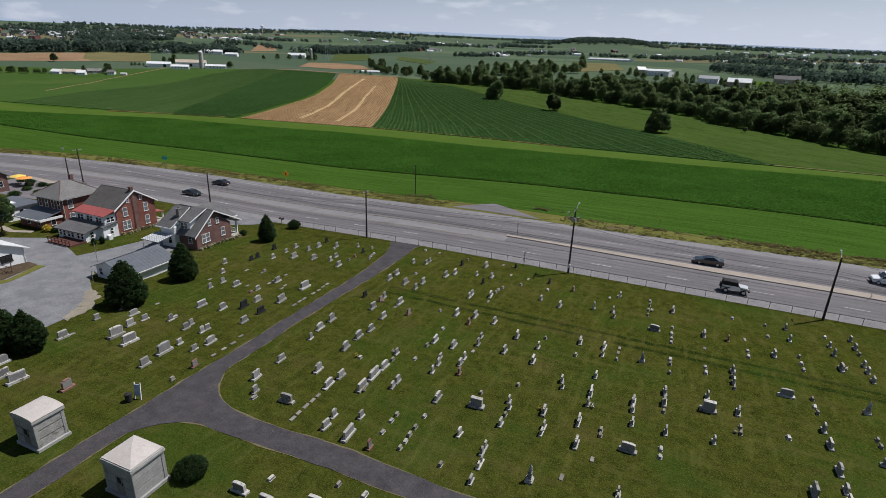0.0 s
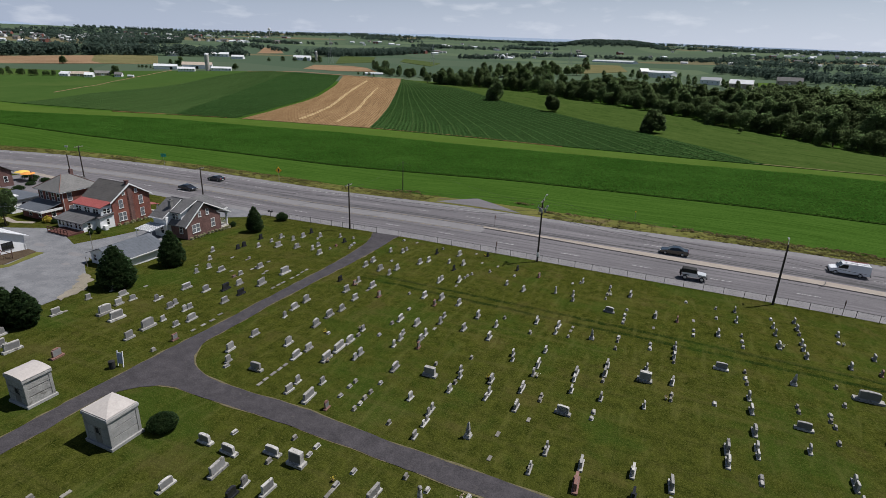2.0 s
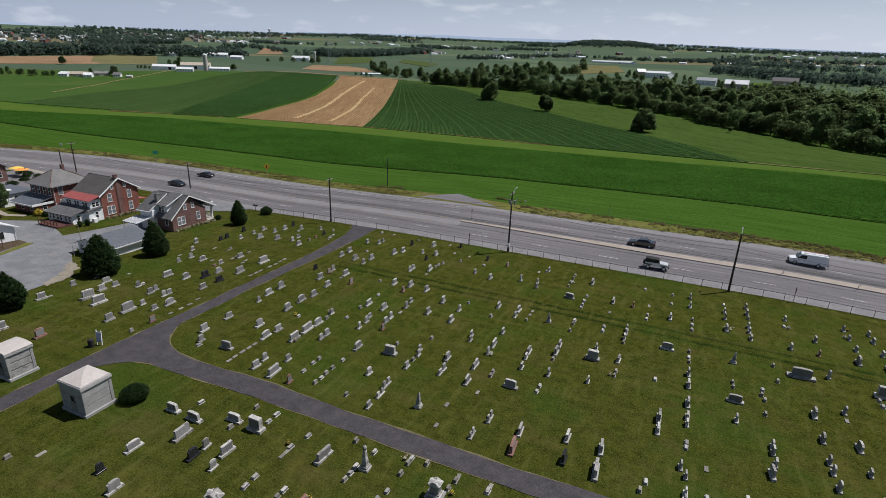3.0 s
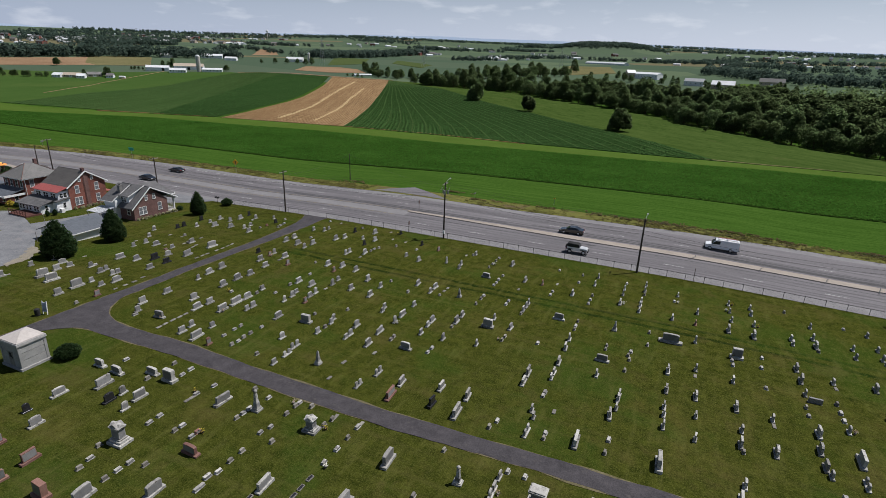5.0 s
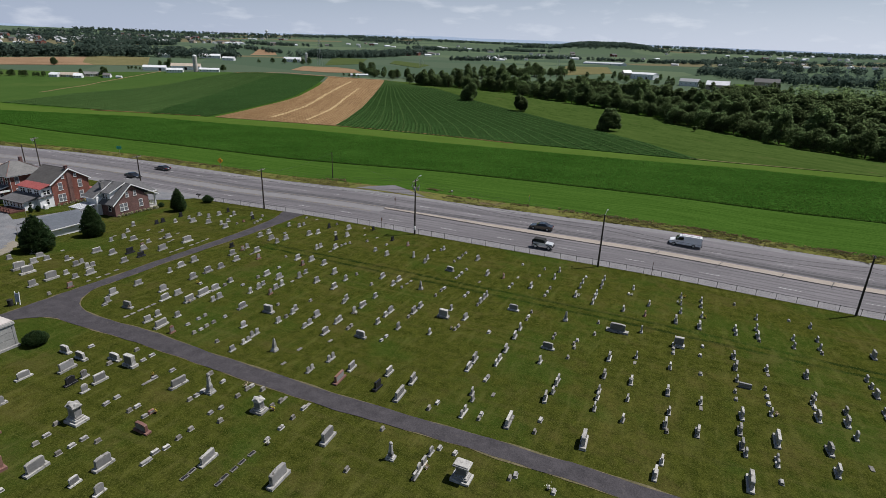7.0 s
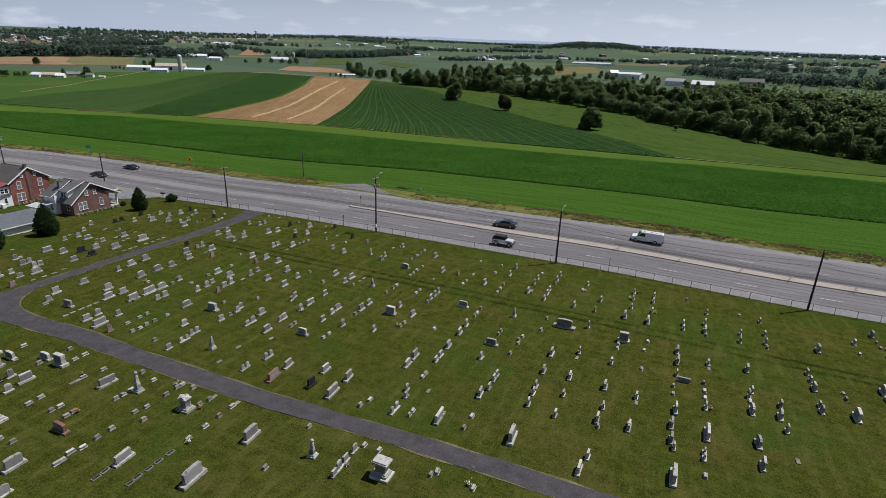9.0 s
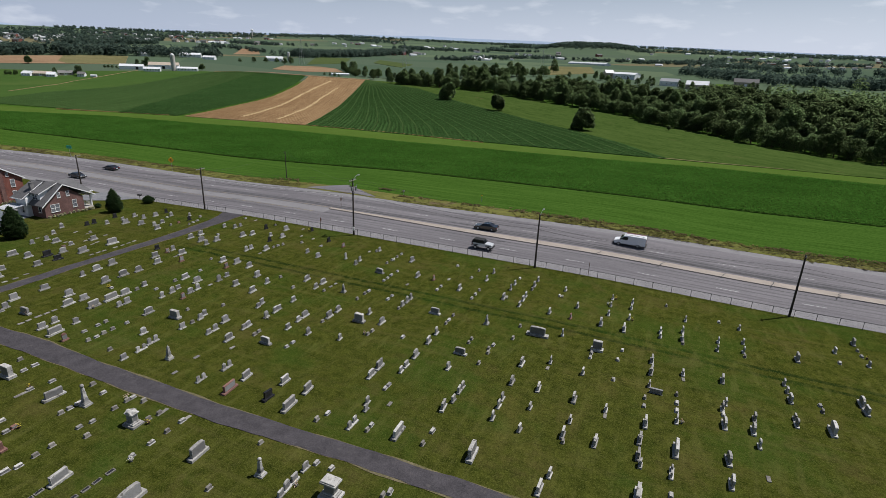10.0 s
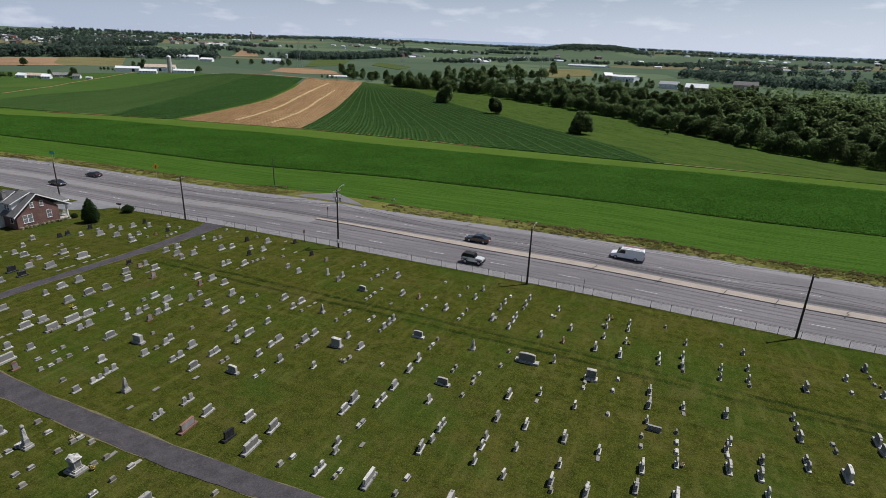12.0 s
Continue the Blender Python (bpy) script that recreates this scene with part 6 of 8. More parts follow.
def utility_pole(x, y, h, arm, rich=False, light=False, lean=0.0):
    g = thing("utility_pole", "dark creosoted wooden utility pole with crossarm beside the road", "utility pole", pose(x, y, z_at(x, y), 0, lean, 0), "utility poles along the road")
    part("pole", tubes(((0, 0, -0.5), (0, 0, h), 0.17, 0.11), sides=10), M_POLE, g)
    z = h - 0.35
    if arm:
        c = part("crossarm", boxes((-0.06, -arm / 2, z, 0.06, arm / 2, z + 0.12)), M_ARM, g, "weathered grey crossarm")
        for k in range(4):
            yy = -arm / 2 + 0.1 + k * (arm - 0.2) / 3
            part("insulator", lathe([(0.03, z + 0.12), (0.05, z + 0.16), (0.06, z + 0.22), (0.03, z + 0.27)], 8), M_STEEL, c).location = (0, yy, 0)
    if rich:
        part("crossarm", boxes((-0.9, -0.05, h - 1.5, 0.9, 0.05, h - 1.39)), M_ARM, g, "weathered grey crossarm")
        for k in range(3):
            part("transformer", lathe([(0.16, h - 2.15), (0.17, h - 2.1), (0.17, h - 1.5), (0.1, h - 1.42)], 10), M_STEEL, g, "grey steel pole can").location = (-0.45 + 0.45 * k, -0.3 if k % 2 else 0.3, 0)
        for k in range(3):
            part("cutout", tubes(((-0.7 + 0.7 * k, 0.05, h - 1.35), (-0.62 + 0.7 * k, 0.25, h - 0.9), 0.05), sides=6), M_STEEL, g)
        part("meter_box", boxes((-0.05, -0.32, 1.0, 0.25, -0.12, 1.65), bevel=0.02), M_TRIM, g, "pale meter box")
    if light:
        part("lamp_arm", tubes(((0, 0, h - 0.4), (0.1, 0.9, h + 0.35), 0.035), ((0.1, 0.9, h + 0.35), (0.15, 1.5, h + 0.45), 0.035), sides=6), M_STEEL, g)
        part("lamp_head", boxes((0.05, 1.4, h + 0.36, 0.28, 2.0, h + 0.5), bevel=0.03), M_STEEL, g, "grey street lamp head")
    return g


POLES = [(-131.0, 84.0, 9.2, 2.2, False, False), (-125.5, 77.5, 8.5, 0, False, False), (-87.2, 81.3, 9.0, 2.2, False, False), (-50.0, 82.3, 9.0, 2.2, False, False),
         (-12.2, 81.15, 10.7, 2.3, True, True), (22.4, 80.9, 9.1, 0, False, True), (59.2, 82.4, 9.4, 0.9, False, False), (95.5, 82.6, 9.2, 2.2, False, False)]
for x, y, h, arm, rich, light in POLES:
    utility_pole(x, y, h, arm, rich, light)
g = thing("utility_pole", "slim dark wooden pole at the edge of the meadow", "utility pole", pose(-58.6, 120.4, z_at(-58.6, 120.4)), "utility poles along the road")
part("pole", tubes(((0, 0, -0.5), (0, 0, 7.5), 0.14, 0.10), sides=8), M_POLE, g)


def sag_wire(name, a, b, drop, r, parent, n=14):
    cu = bpy.data.curves.new(name, "CURVE")
    cu.dimensions, cu.bevel_depth, cu.bevel_resolution = "3D", r, 1
    sp = cu.splines.new("POLY")
    sp.points.add(n)
    for i in range(n + 1):
        t = i / n
        p = Vector(a).lerp(Vector(b), t) - Vector((0, 0, drop * 4 * t * (1 - t)))
        sp.points[i].co = (*p, 1)
    cu.materials.append(M_WIRE)
    ob = new(name, cu)
    ob.parent = parent
    return ob


wires = thing("overhead_wires", "thin black overhead wires between the poles", "wires")
_run = [POLES[i] for i in (0, 2, 3, 4, 5, 6, 7)]
for (xa, ya, ha, aa, *_), (xb, yb, hb, ab, *_) in zip(_run, _run[1:]):
    za, zb = z_at(xa, ya), z_at(xb, yb)
    for off, down in ((-0.9, 0.1), (0.9, 0.1), (0.0, 1.9), (0.0, 2.5)):
        ka, kb = (off if aa > 1 else off * 0.4), (off if ab > 1 else off * 0.4)
        sag_wire("wire", (xa, ya + ka, za + ha - down), (xb, yb + kb, zb + hb - down), 0.55 + 0.1 * down, 0.011 if down < 1 else 0.017, wires)
for i in (3, 4):
    xa, ya, ha = POLES[i][:3]
    sag_wire("wire", (xa, ya, z_at(xa, ya) + ha - 1.0), (-58.6, 120.4, z_at(-58.6, 120.4) + 7.3), 0.8, 0.012, wires)

# chain-link fence along the shoulder, with the lane's opening
def fence_y(x):
    return 81.2 + float(road_shift(x))


def fence_run(name, x0, x1, label):
    g = tagged(at_base(name, label, "fence", x0, fence_y(x0), z_at(x0, fence_y(x0))), kind="")
    n = int(round((x1 - x0) / 2.75))
    xs = [x0 + (x1 - x0) * i / n for i in range(n + 1)]
    H = 1.15
    inv = g.matrix_basis.inverted()
    post = None
    for x in xs:
        y = fence_y(x)
        if post is None:
            post = part("post", tubes(((0, 0, -0.3), (0, 0, H + 0.06), 0.035), sides=6), M_FENCE, g)
            me = post.data
        else:
            post = new("post", me)
            post.parent = g
        post.matrix_basis = inv @ pose(x, y, z_at(x, y))
    wire = bmesh.new()
    for a, b in zip(xs, xs[1:]):
        pa, pb = Vector((a, fence_y(a), z_at(a, fence_y(a)) + H)), Vector((b, fence_y(b), z_at(b, fence_y(b)) + H))
        part("rail", tubes((inv @ pa, inv @ pb, 0.02), sides=6), M_FENCE, g)
        down = Vector((0, 0, -H + 0.06))
        k = 16
        for i in range(k):
            for u, v in ((i / k, (i + 4) / k), ((i + 4) / k, i / k)):
                if max(u, v) <= 1.0:
                    p, q = pa.lerp(pb, u), pa.lerp(pb, v) + down
                    tube(wire, inv @ p, inv @ q, 0.0028, sides=3)
        tube(wire, inv @ (pa + down), inv @ (pb + down), 0.006, sides=3)
    part("chain_link", wire, M_FENCE, g, "fine grey chain-link mesh")
    return g


fence_run("fence", -68.0, -43.6, "low dark chain-link fence between lawn and shoulder")
fence_run("fence", -38.8, 120.0, "low dark chain-link fence between lawn and shoulder")
for x, y, h in ((-19.4, 81.0, 2.4), (30.9, 81.6, 2.3), (-25.0, 96.6, 2.3)):
    g = thing("sign_post", "thin dark metal sign post seen edge-on", "sign post", pose(x, y, z_at(x, y)))
    part("post", tubes(((0, 0, -0.2), (0, 0, h), 0.035), sides=6), M_RUST, g)
    part("plate", boxes((-0.02, -0.2, h - 0.75, 0.02, 0.2, h - 0.1)), M_RUST, g)


def road_sign(name, label, x, y, h, size, material, diamond, yaw=0):
    g = thing(name, label, "road sign", pose(x, y, z_at(x, y), 0, 0, yaw))
    part("post", tubes(((0, 0, -0.2), (0, 0, h), 0.04), sides=6), M_STEEL, g)
    if diamond:
        s = size * 0.707
        bm = prism([(0, h - s), (s, h), (0, h + s), (-s, h)], -0.02, 0.02, "y")
        part("plate", bm, material, g)
        part("symbol", boxes((-0.12, -0.035, h - 0.35, 0.12, -0.022, h + 0.35)), M_DARK, g)
    else:
        part("plate", boxes((-size / 2, -0.03, h - size * 0.3, size / 2, 0.03, h + size * 0.3), bevel=0.01), material, g)
    return g


road_sign("warning_sign", "orange diamond warning sign on a post beside the road", -91.2, 110.6, 3.1, 1.25, M_ORANGE, True, 20)
road_sign("direction_sign", "green rectangular road sign on a post", -133.0, 109.5, 3.0, 1.6, M_TEAL, False, 20)
road_sign("small_white_sign", "small white sign on a post in the verge", -18.6, 114.4, 1.2, 0.5, M_TRIM, False, 10)
road_sign("marker_stake", "slim orange marker stake in the verge", -0.1, 119.4, 1.6, 0.3, M_ORANGE, False, 10)
road_sign("small_white_sign", "small white sign on a post in the verge", -176.0, 108.4, 1.6, 0.9, M_TRIM, False, 30)
mb = thing("mailbox", "dark double mailbox on a post by the road", "mailbox", pose(-70.3, 83.0, z_at(-70.3, 83.0)))
part("post", tubes(((0, 0, -0.2), (0, 0, 1.1), 0.05)), M_POLE, mb)
for s in (-0.35, 0.35):
    part("box", boxes((s - 0.14, -0.28, 1.1, s + 0.14, 0.28, 1.42), bevel=0.05), M_DARK, mb)
part("arm", boxes((-0.5, -0.06, 1.04, 0.5, 0.06, 1.1)), M_POLE, mb)

# ---- the houses by the yard ----
class House:
    """A building whose parts are given in world metres."""

    def __init__(self, name, label, category, x, y, z, group=""):
        self.root = thing(name, label, category, pose(x, y, z), group)
        self.inv = Matrix.Translation((-x, -y, -z))

    def add(self, name, bm, material, label="", under=None):
        bm.transform(self.inv)
        return part(name, bm, material, under or self.root, label)

    def window(self, face, a, u, z, w=0.95, h=1.5, frame=M_TRIM, glass=M_GLASS, double=False):
        """A framed sash window on the wall plane a; face tells which way the wall looks."""
        s = 1 if face[0] == "+" else -1
        alongx = face[1] == "y"
        ww = w * (2 if double else 1)

        def slab(u0, z0, u1, z1, d0, d1):
            lo, hi = min(a + s * d0, a + s * d1), max(a + s * d0, a + s * d1)
            return (u0, lo, z0, u1, hi, z1) if alongx else (lo, u0, z0, hi, u1, z1)

        x0, x1 = u - ww / 2, u + ww / 2
        bars = [slab(x0 - 0.03, z - 0.03, x0 + 0.03, z + h + 0.03, -0.02, 0.06), slab(x1 - 0.03, z - 0.03, x1 + 0.03, z + h + 0.03, -0.02, 0.06),
                slab(x0, z + h - 0.03, x1, z + h + 0.03, -0.02, 0.062), slab(x0, z + h / 2 - 0.03, x1, z + h / 2 + 0.03, -0.02, 0.05)]
        if double:
            bars.append(slab(u - 0.06, z, u + 0.06, z + h, -0.02, 0.06))
        wd = self.add("window", boxes(*bars), frame)
        self.add("sill", boxes(slab(x0 - 0.08, z - 0.08, x1 + 0.08, z, -0.02, 0.11)), frame, under=wd)
        for k in range(2 if double else 1):
            p0 = x0 + k * w
            for z0, z1 in ((z, z + h / 2), (z + h / 2, z + h)):
                self.add("pane", boxes(slab(p0 + 0.04, z0, p0 + w - 0.04, z1, 0.004, 0.02)), glass, under=wd)
        return wd

    def slope(self, name, x0, y0, z0, x1, y1, z1, along, a0, a1, material, thick=0.16, label="", ribs=0.0):
        """A roof plane from the eave line to the ridge line. along 'x': (y0, z0) to (y1, z1) drawn from a0 to a1."""
        lo, hi = (y0, z0) if along == "x" else (x0, z0), (y1, z1) if along == "x" else (x1, z1)
        prof = [lo, hi, (hi[0], hi[1] + thick), (lo[0], lo[1] + thick)]
        r = self.add(name, prism(prof, a0, a1, along), material, label)
        run, n = math.hypot(hi[0] - lo[0], hi[1] - lo[1]), 0
        if ribs:
            k = a0 + ribs
            bm = bmesh.new()
            while k < a1:
                q = prism([(lo[0], lo[1] + thick), (hi[0], hi[1] + thick), (hi[0], hi[1] + thick + 0.022), (lo[0], lo[1] + thick + 0.022)], k - 0.015, k + 0.015, along)
                tmp = bpy.data.meshes.new("tmp")
                q.to_mesh(tmp)
                q.free()
                bm.from_mesh(tmp)
                bpy.data.meshes.remove(tmp)
                k += ribs
            self.add("seam", bm, material, under=None)
        else:
            # courses of shingle laid over each other
            n = int(run / 0.42)
            for i in range(1, n):
                t = i / n
                u, z = lo[0] + (hi[0] - lo[0]) * t, lo[1] + (hi[1] - lo[1]) * t + thick
                e = 0.012 if hi[0] > lo[0] else -0.012
                pts = [(u - e, z - 0.004), (u - e, z + 0.005), (u + 30 * e * 0.6, z + 0.004 + (hi[1] - lo[1]) / run * 0.22)]
                put = (lambda a, p: (a, p[0], p[1])) if along == "x" else (lambda a, p: (p[0], a, p[1]))
                bm = bmesh.new()
                vs = [[bm.verts.new(put(a, p)) for p in pts] for a in (a0 + 0.01, a1 - 0.01)]
                for j in range(2):
                    bm.faces.new((vs[0][j], vs[1][j], vs[1][j + 1], vs[0][j + 1]))
                self.add("shingle_course", bm, material, under=r)
        return r


def siding(h, name, x0, y0, z0, x1, y1, z1, material=M_SIDING, label=""):
    """A lapped-board wall block."""
    h.add(name, boxes((x0, y0, z0, x1, y1, z1)), material, label)
    bm = bmesh.new()
    z = z0 + 0.25
    while z < z1 - 0.1:
        box(bm, x0 - 0.012, y0 - 0.012, z, x1 + 0.012, y1 + 0.012, z + 0.03)
        z += 0.25
    h.add("siding_boards", bm, material)


G = -1.85
# small brown brick house with gables and a front porch
c = House("brick_house", "small brown brick house with grey gabled roof and white trim", "house", -77, 67.5, G, "houses by the yard")
c.add("brick_wall", prism([(63.6, G), (71.5, G), (71.5, 1.4), (67.6, 4.35), (63.6, 1.1)], -79.8, -72.4, "x"), M_BRICK_DARK)
c.slope("roof", 0, 63.0, 0.75, 0, 67.65, 4.45, "x", -80.1, -72.0, M_SHINGLE, label="grey shingle roof slope")
c.slope("roof", 0, 73.9, 1.25, 0, 67.55, 4.45, "x", -80.1, -72.0, M_SHINGLE, label="grey shingle roof slope")
for y0, z0 in ((62.95, 0.72), (73.95, 1.22)):
    c.add("bargeboard", prism([(y0, z0 - 0.12), (67.6, 4.4), (67.6, 4.62), (y0, z0 + 0.12)], -72.02, -71.93, "x"), M_TRIM)
c.add("dormer_wall", prism([(64.1, 1.2), (67.5, 1.2), (67.5, 4.2), (64.1, 3.05)], -76.8, -74.1, "x"), M_SIDING, "white sided dormer")
c.slope("dormer_roof", 0, 63.7, 2.95, 0, 67.6, 4.55, "x", -76.9, -73.7, M_SHINGLE)
c.add("bargeboard", prism([(63.68, 2.96), (67.6, 4.56), (67.6, 4.72), (63.68, 3.12)], -73.69, -73.62, "x"), M_TRIM)
c.window("-y", 64.1, -75.5, 1.75, 0.75, 1.0, double=True)
c.window("+x", -72.4, 65.6, -0.7, 0.85, 1.5, double=True, glass=M_PANE)
c.window("+x", -72.4, 69.6, -0.55, 0.85, 1.5, glass=M_PANE)
c.window("+x", -72.4, 66.7, 2.0, 0.6, 1.0, glass=M_PANE)
c.window("+x", -72.4, 68.5, 2.0, 0.6, 1.0, glass=M_PANE)
c.window("-y", 63.6, -73.9, -0.6, 0.8, 1.4)
siding(c, "rear_wing", -79.6, 62.7, G, -76.4, 68.0, 2.1, label="white sided rear wing")
c.slope("rear_roof", 0, 62.1, 1.95, 0, 66.6, 4.6, "x", -80.0, -76.5, M_SHINGLE)
c.slope("rear_roof", 0, 70.8, 2.0, 0, 66.6, 4.6, "x", -80.0, -76.5, M_SHINGLE)
c.add("rear_gable", prism([(62.6, 2.0), (70.4, 2.0), (66.6, 4.5)], -79.6, -76.7, "x"), M_SIDING)
c.window("-y", 62.7, -77.6, -0.9, 0.8, 1.4)
c.add("bargeboard", prism([(62.1, 1.98), (66.6, 4.63), (66.6, 4.77), (62.1, 2.12)], -76.5, -76.42, "x"), M_TRIM)
c.add("wing_fascia", boxes((-80.0, 62.02, 1.92, -76.5, 62.1, 2.1)), M_TRIM)
c.add("chimney", boxes((-77.4, 64.4, 2.6, -76.75, 65.05, 4.95), (-77.46, 64.34, 4.85, -76.69, 65.11, 4.97)), M_SLATE, "grey block chimney")
c.add("chimney_flue", boxes((-77.2, 64.6, 4.97, -76.95, 64.85, 5.06)), M_DARK)
aw = c.add("awning", prism([(59.3, 0.35), (62.6, 0.75), (62.6, 0.83), (59.3, 0.43)], -80.4, -76.4, "x"), M_METAL_ROOF, "grey and white striped metal awning")
for k in range(11):
    c.add("awning_rib", prism([(59.3, 0.43), (62.6, 0.83), (62.6, 0.88), (59.3, 0.48)], -80.36 + 0.36 * k, -80.22 + 0.36 * k, "x"), M_WHITE_ROOF, under=aw)
for x in (-80.3, -76.5):
    c.add("awning_post", tubes(((x, 59.5, G), (x, 59.5, 0.4), 0.05)), M_TRIM)
c.add("porch_floor", boxes((-80.5, 71.5, G, -72.6, 73.6, G + 0.6)), M_CONCRETE)
c.add("porch_steps", boxes((-72.6, 71.9, G, -72.1, 73.2, G + 0.4), (-72.1, 71.9, G, -71.7, 73.2, G + 0.2)), M_CONCRETE)
for x in (-80.2, -76.5, -72.85):
    c.add("porch_column", boxes((x - 0.16, 73.25, G + 0.6, x + 0.16, 73.55, 1.3), bevel=0.02), M_TRIM)
c.add("porch_beam", boxes((-80.6, 73.2, 1.0, -72.3, 73.6, 1.28)), M_TRIM)
rail = c.add("porch_rail", boxes((-80.2, 73.38, G + 1.35, -72.9, 73.44, G + 1.43), (-72.9, 71.6, G + 1.35, -72.84, 73.4, G + 1.43)), M_TRIM)
for k in range(26):
    c.add("baluster", boxes((-80.0 + 0.28 * k, 73.39, G + 0.6, -79.96 + 0.28 * k, 73.43, G + 1.36)), M_TRIM, under=rail)

# hipped cross roof over the front of the small house
bm = bmesh.new()
v = [bm.verts.new(p) for p in ((-79.6, 67.6, 1.7), (-79.6, 74.9, 1.7), (-73.6, 74.6, 1.7), (-73.6, 67.6, 1.7), (-76.4, 67.4, 4.6), (-76.4, 72.2, 4.55))]
for f in ((0, 1, 5, 4), (1, 2, 5), (2, 3, 4, 5), (3, 2, 1, 0), (0, 4, 3)):
    bm.faces.new([v[i] for i in f])
c.add("cross_roof", bm, M_SHINGLE, "grey hipped cross roof over the front")
c.add("cross_fascia", boxes((-79.6, 74.6, 1.5, -73.6, 74.7, 1.72), (-73.66, 71.0, 1.5, -73.56, 74.6, 1.72)), M_TRIM)

# tall red brick house with white two-storey porches
b = House("brick_farmhouse", "tall red brick house with dark roof and white porches", "house", -94.5, 66.6, -1.75, "houses by the yard")
b.add("brick_wall", prism([(62.7, -1.75), (70.8, -1.75), (70.8, 3.25), (66.65, 5.85), (62.7, 3.15)], -98.6, -90.5, "x"), M_BRICK)
b.slope("roof", 0, 62.3, 2.95, 0, 66.7, 5.9, "x", -98.9, -90.2, M_SHINGLE_BROWN, label="dark brown shingle roof slope")
b.slope("roof", 0, 71.2, 3.05, 0, 66.6, 5.9, "x", -98.9, -90.2, M_SHINGLE_BROWN, label="dark brown shingle roof slope")
for y0, z0 in ((62.2, 2.85), (71.3, 2.95)):
    b.add("bargeboard", prism([(y0, z0), (66.65, 5.83), (66.65, 6.1), (y0, z0 + 0.25)], -90.22, -90.1, "x"), M_TRIM)
b.add("chimney", boxes((-91.1, 66.3, 5.4, -90.55, 66.85, 6.6), (-91.15, 66.25, 6.5, -90.5, 66.9, 6.62)), M_BRICK_DARK, "dark brick chimney")
b.add("brick_pier", boxes((-90.52, 66.25, -1.75, -90.38, 67.0, 5.6)), M_BRICK_DARK, "darker toothed brick chimney breast")
for k in range(14):
    b.add("pier_quoin", boxes((-90.5, 66.05, -1.5 + 0.5 * k, -90.4, 66.27, -1.27 + 0.5 * k), (-90.5, 66.98, -1.5 + 0.5 * k, -90.4, 67.2, -1.27 + 0.5 * k)), M_BRICK_DARK)
for y in (64.5, 68.8):
    b.window("+x", -90.5, y, 1.6, 0.85, 1.6, glass=M_PANE)
b.window("+x", -90.5, 64.5, -0.9, 0.8, 1.6, double=True, glass=M_PANE)
b.window("+x", -90.5, 68.8, -0.9, 0.85, 1.6, glass=M_PANE)
b.window("+x", -90.5, 65.3, 4.0, 0.5, 0.75, glass=M_PANE)
b.window("+x", -90.5, 68.0, 4.0, 0.5, 0.75, glass=M_PANE)
siding(b, "upper_porch", -98.4, 60.5, 0.65, -90.75, 62.7, 2.5, label="white enclosed upper porch")
b.slope("red_roof", 0, 60.1, 2.45, 0, 62.75, 3.2, "x", -98.7, -90.3, M_RED_ROOF, 0.1, "red painted metal porch roof", ribs=0.55)
for x in (-97.0, -94.6, -92.2):
    b.window("-y", 60.5, x, 1.15, 0.75, 0.95, double=True)
b.window("+x", -90.75, 61.6, 1.2, 0.7, 0.9, double=True)
siding(b, "lower_porch", -98.8, 57.2, -1.7, -91.6, 62.7, 0.2, label="white enclosed lower porch")
siding(b, "rear_entry", -91.6, 59.8, -1.7, -90.52, 62.7, 0.65)
b.slope("porch_roof", 0, 56.7, 0.1, 0, 60.5, 1.05, "x", -99.2, -91.1, M_SHINGLE, label="grey shingle porch roof")
b.slope("entry_roof", 0, 59.6, 0.55, 0, 62.7, 1.0, "x", -91.3, -90.2, M_SHINGLE)
for x in (-98.1, -97.1, -95.9, -94.9, -93.4, -92.4):
    b.window("-y", 57.2, x, -1.0, 0.6, 0.95)
b.window("+x", -91.6, 58.4, -0.95, 0.6, 1.0)
b.window("+x", -90.52, 61.4, -0.9, 0.55, 1.1)
b.add("side_roof", prism([(70.8, 0.6), (73.6, 0.1), (73.6, 0.2), (70.8, 0.7)], -96.0, -91.5, "x"), M_RED_ROOF, "red painted metal porch roof")
for x in (-95.6, -91.9):
    b.add("porch_column", boxes((x - 0.12, 73.2, -1.8, x + 0.12, 73.45, 0.12)), M_TRIM)
b.add("porch_floor", boxes((-96.0, 70.8, -2.0, -91.5, 73.6, -1.4)), M_CONCRETE)
b.add("tank", boxes((-90.3, 60.0, -1.75, -89.6, 60.8, -0.75), bevel=0.08), M_TRIM, "white tank beside the wall")
deck = House("wooden_deck", "low red-stained wooden deck with railings before the porch", "deck", -94.3, 55.6, z_at(-94.3, 55.6))
deck.add("platform", boxes((-97.2, 54.2, -1.65, -91.4, 57.15, -1.25)), M_DECK)
for k in range(20):
    deck.add("plank", boxes((-97.2 + 0.29 * k, 54.15, -1.25, -96.94 + 0.29 * k, 57.15, -1.21)), M_DECK)
for k in range(7):
    deck.add("rail_post", boxes((-97.15 + 0.93 * k, 54.2, -1.25, -97.05 + 0.93 * k, 54.3, -0.3)), M_DECK)
deck.add("handrail", boxes((-97.2, 54.18, -0.36, -91.4, 54.32, -0.28), (-97.2, 54.2, -0.8, -91.4, 54.28, -0.73)), M_DECK)
deck.add("steps", boxes((-92.6, 53.2, -1.7, -91.4, 54.2, -1.45)), M_DECK)

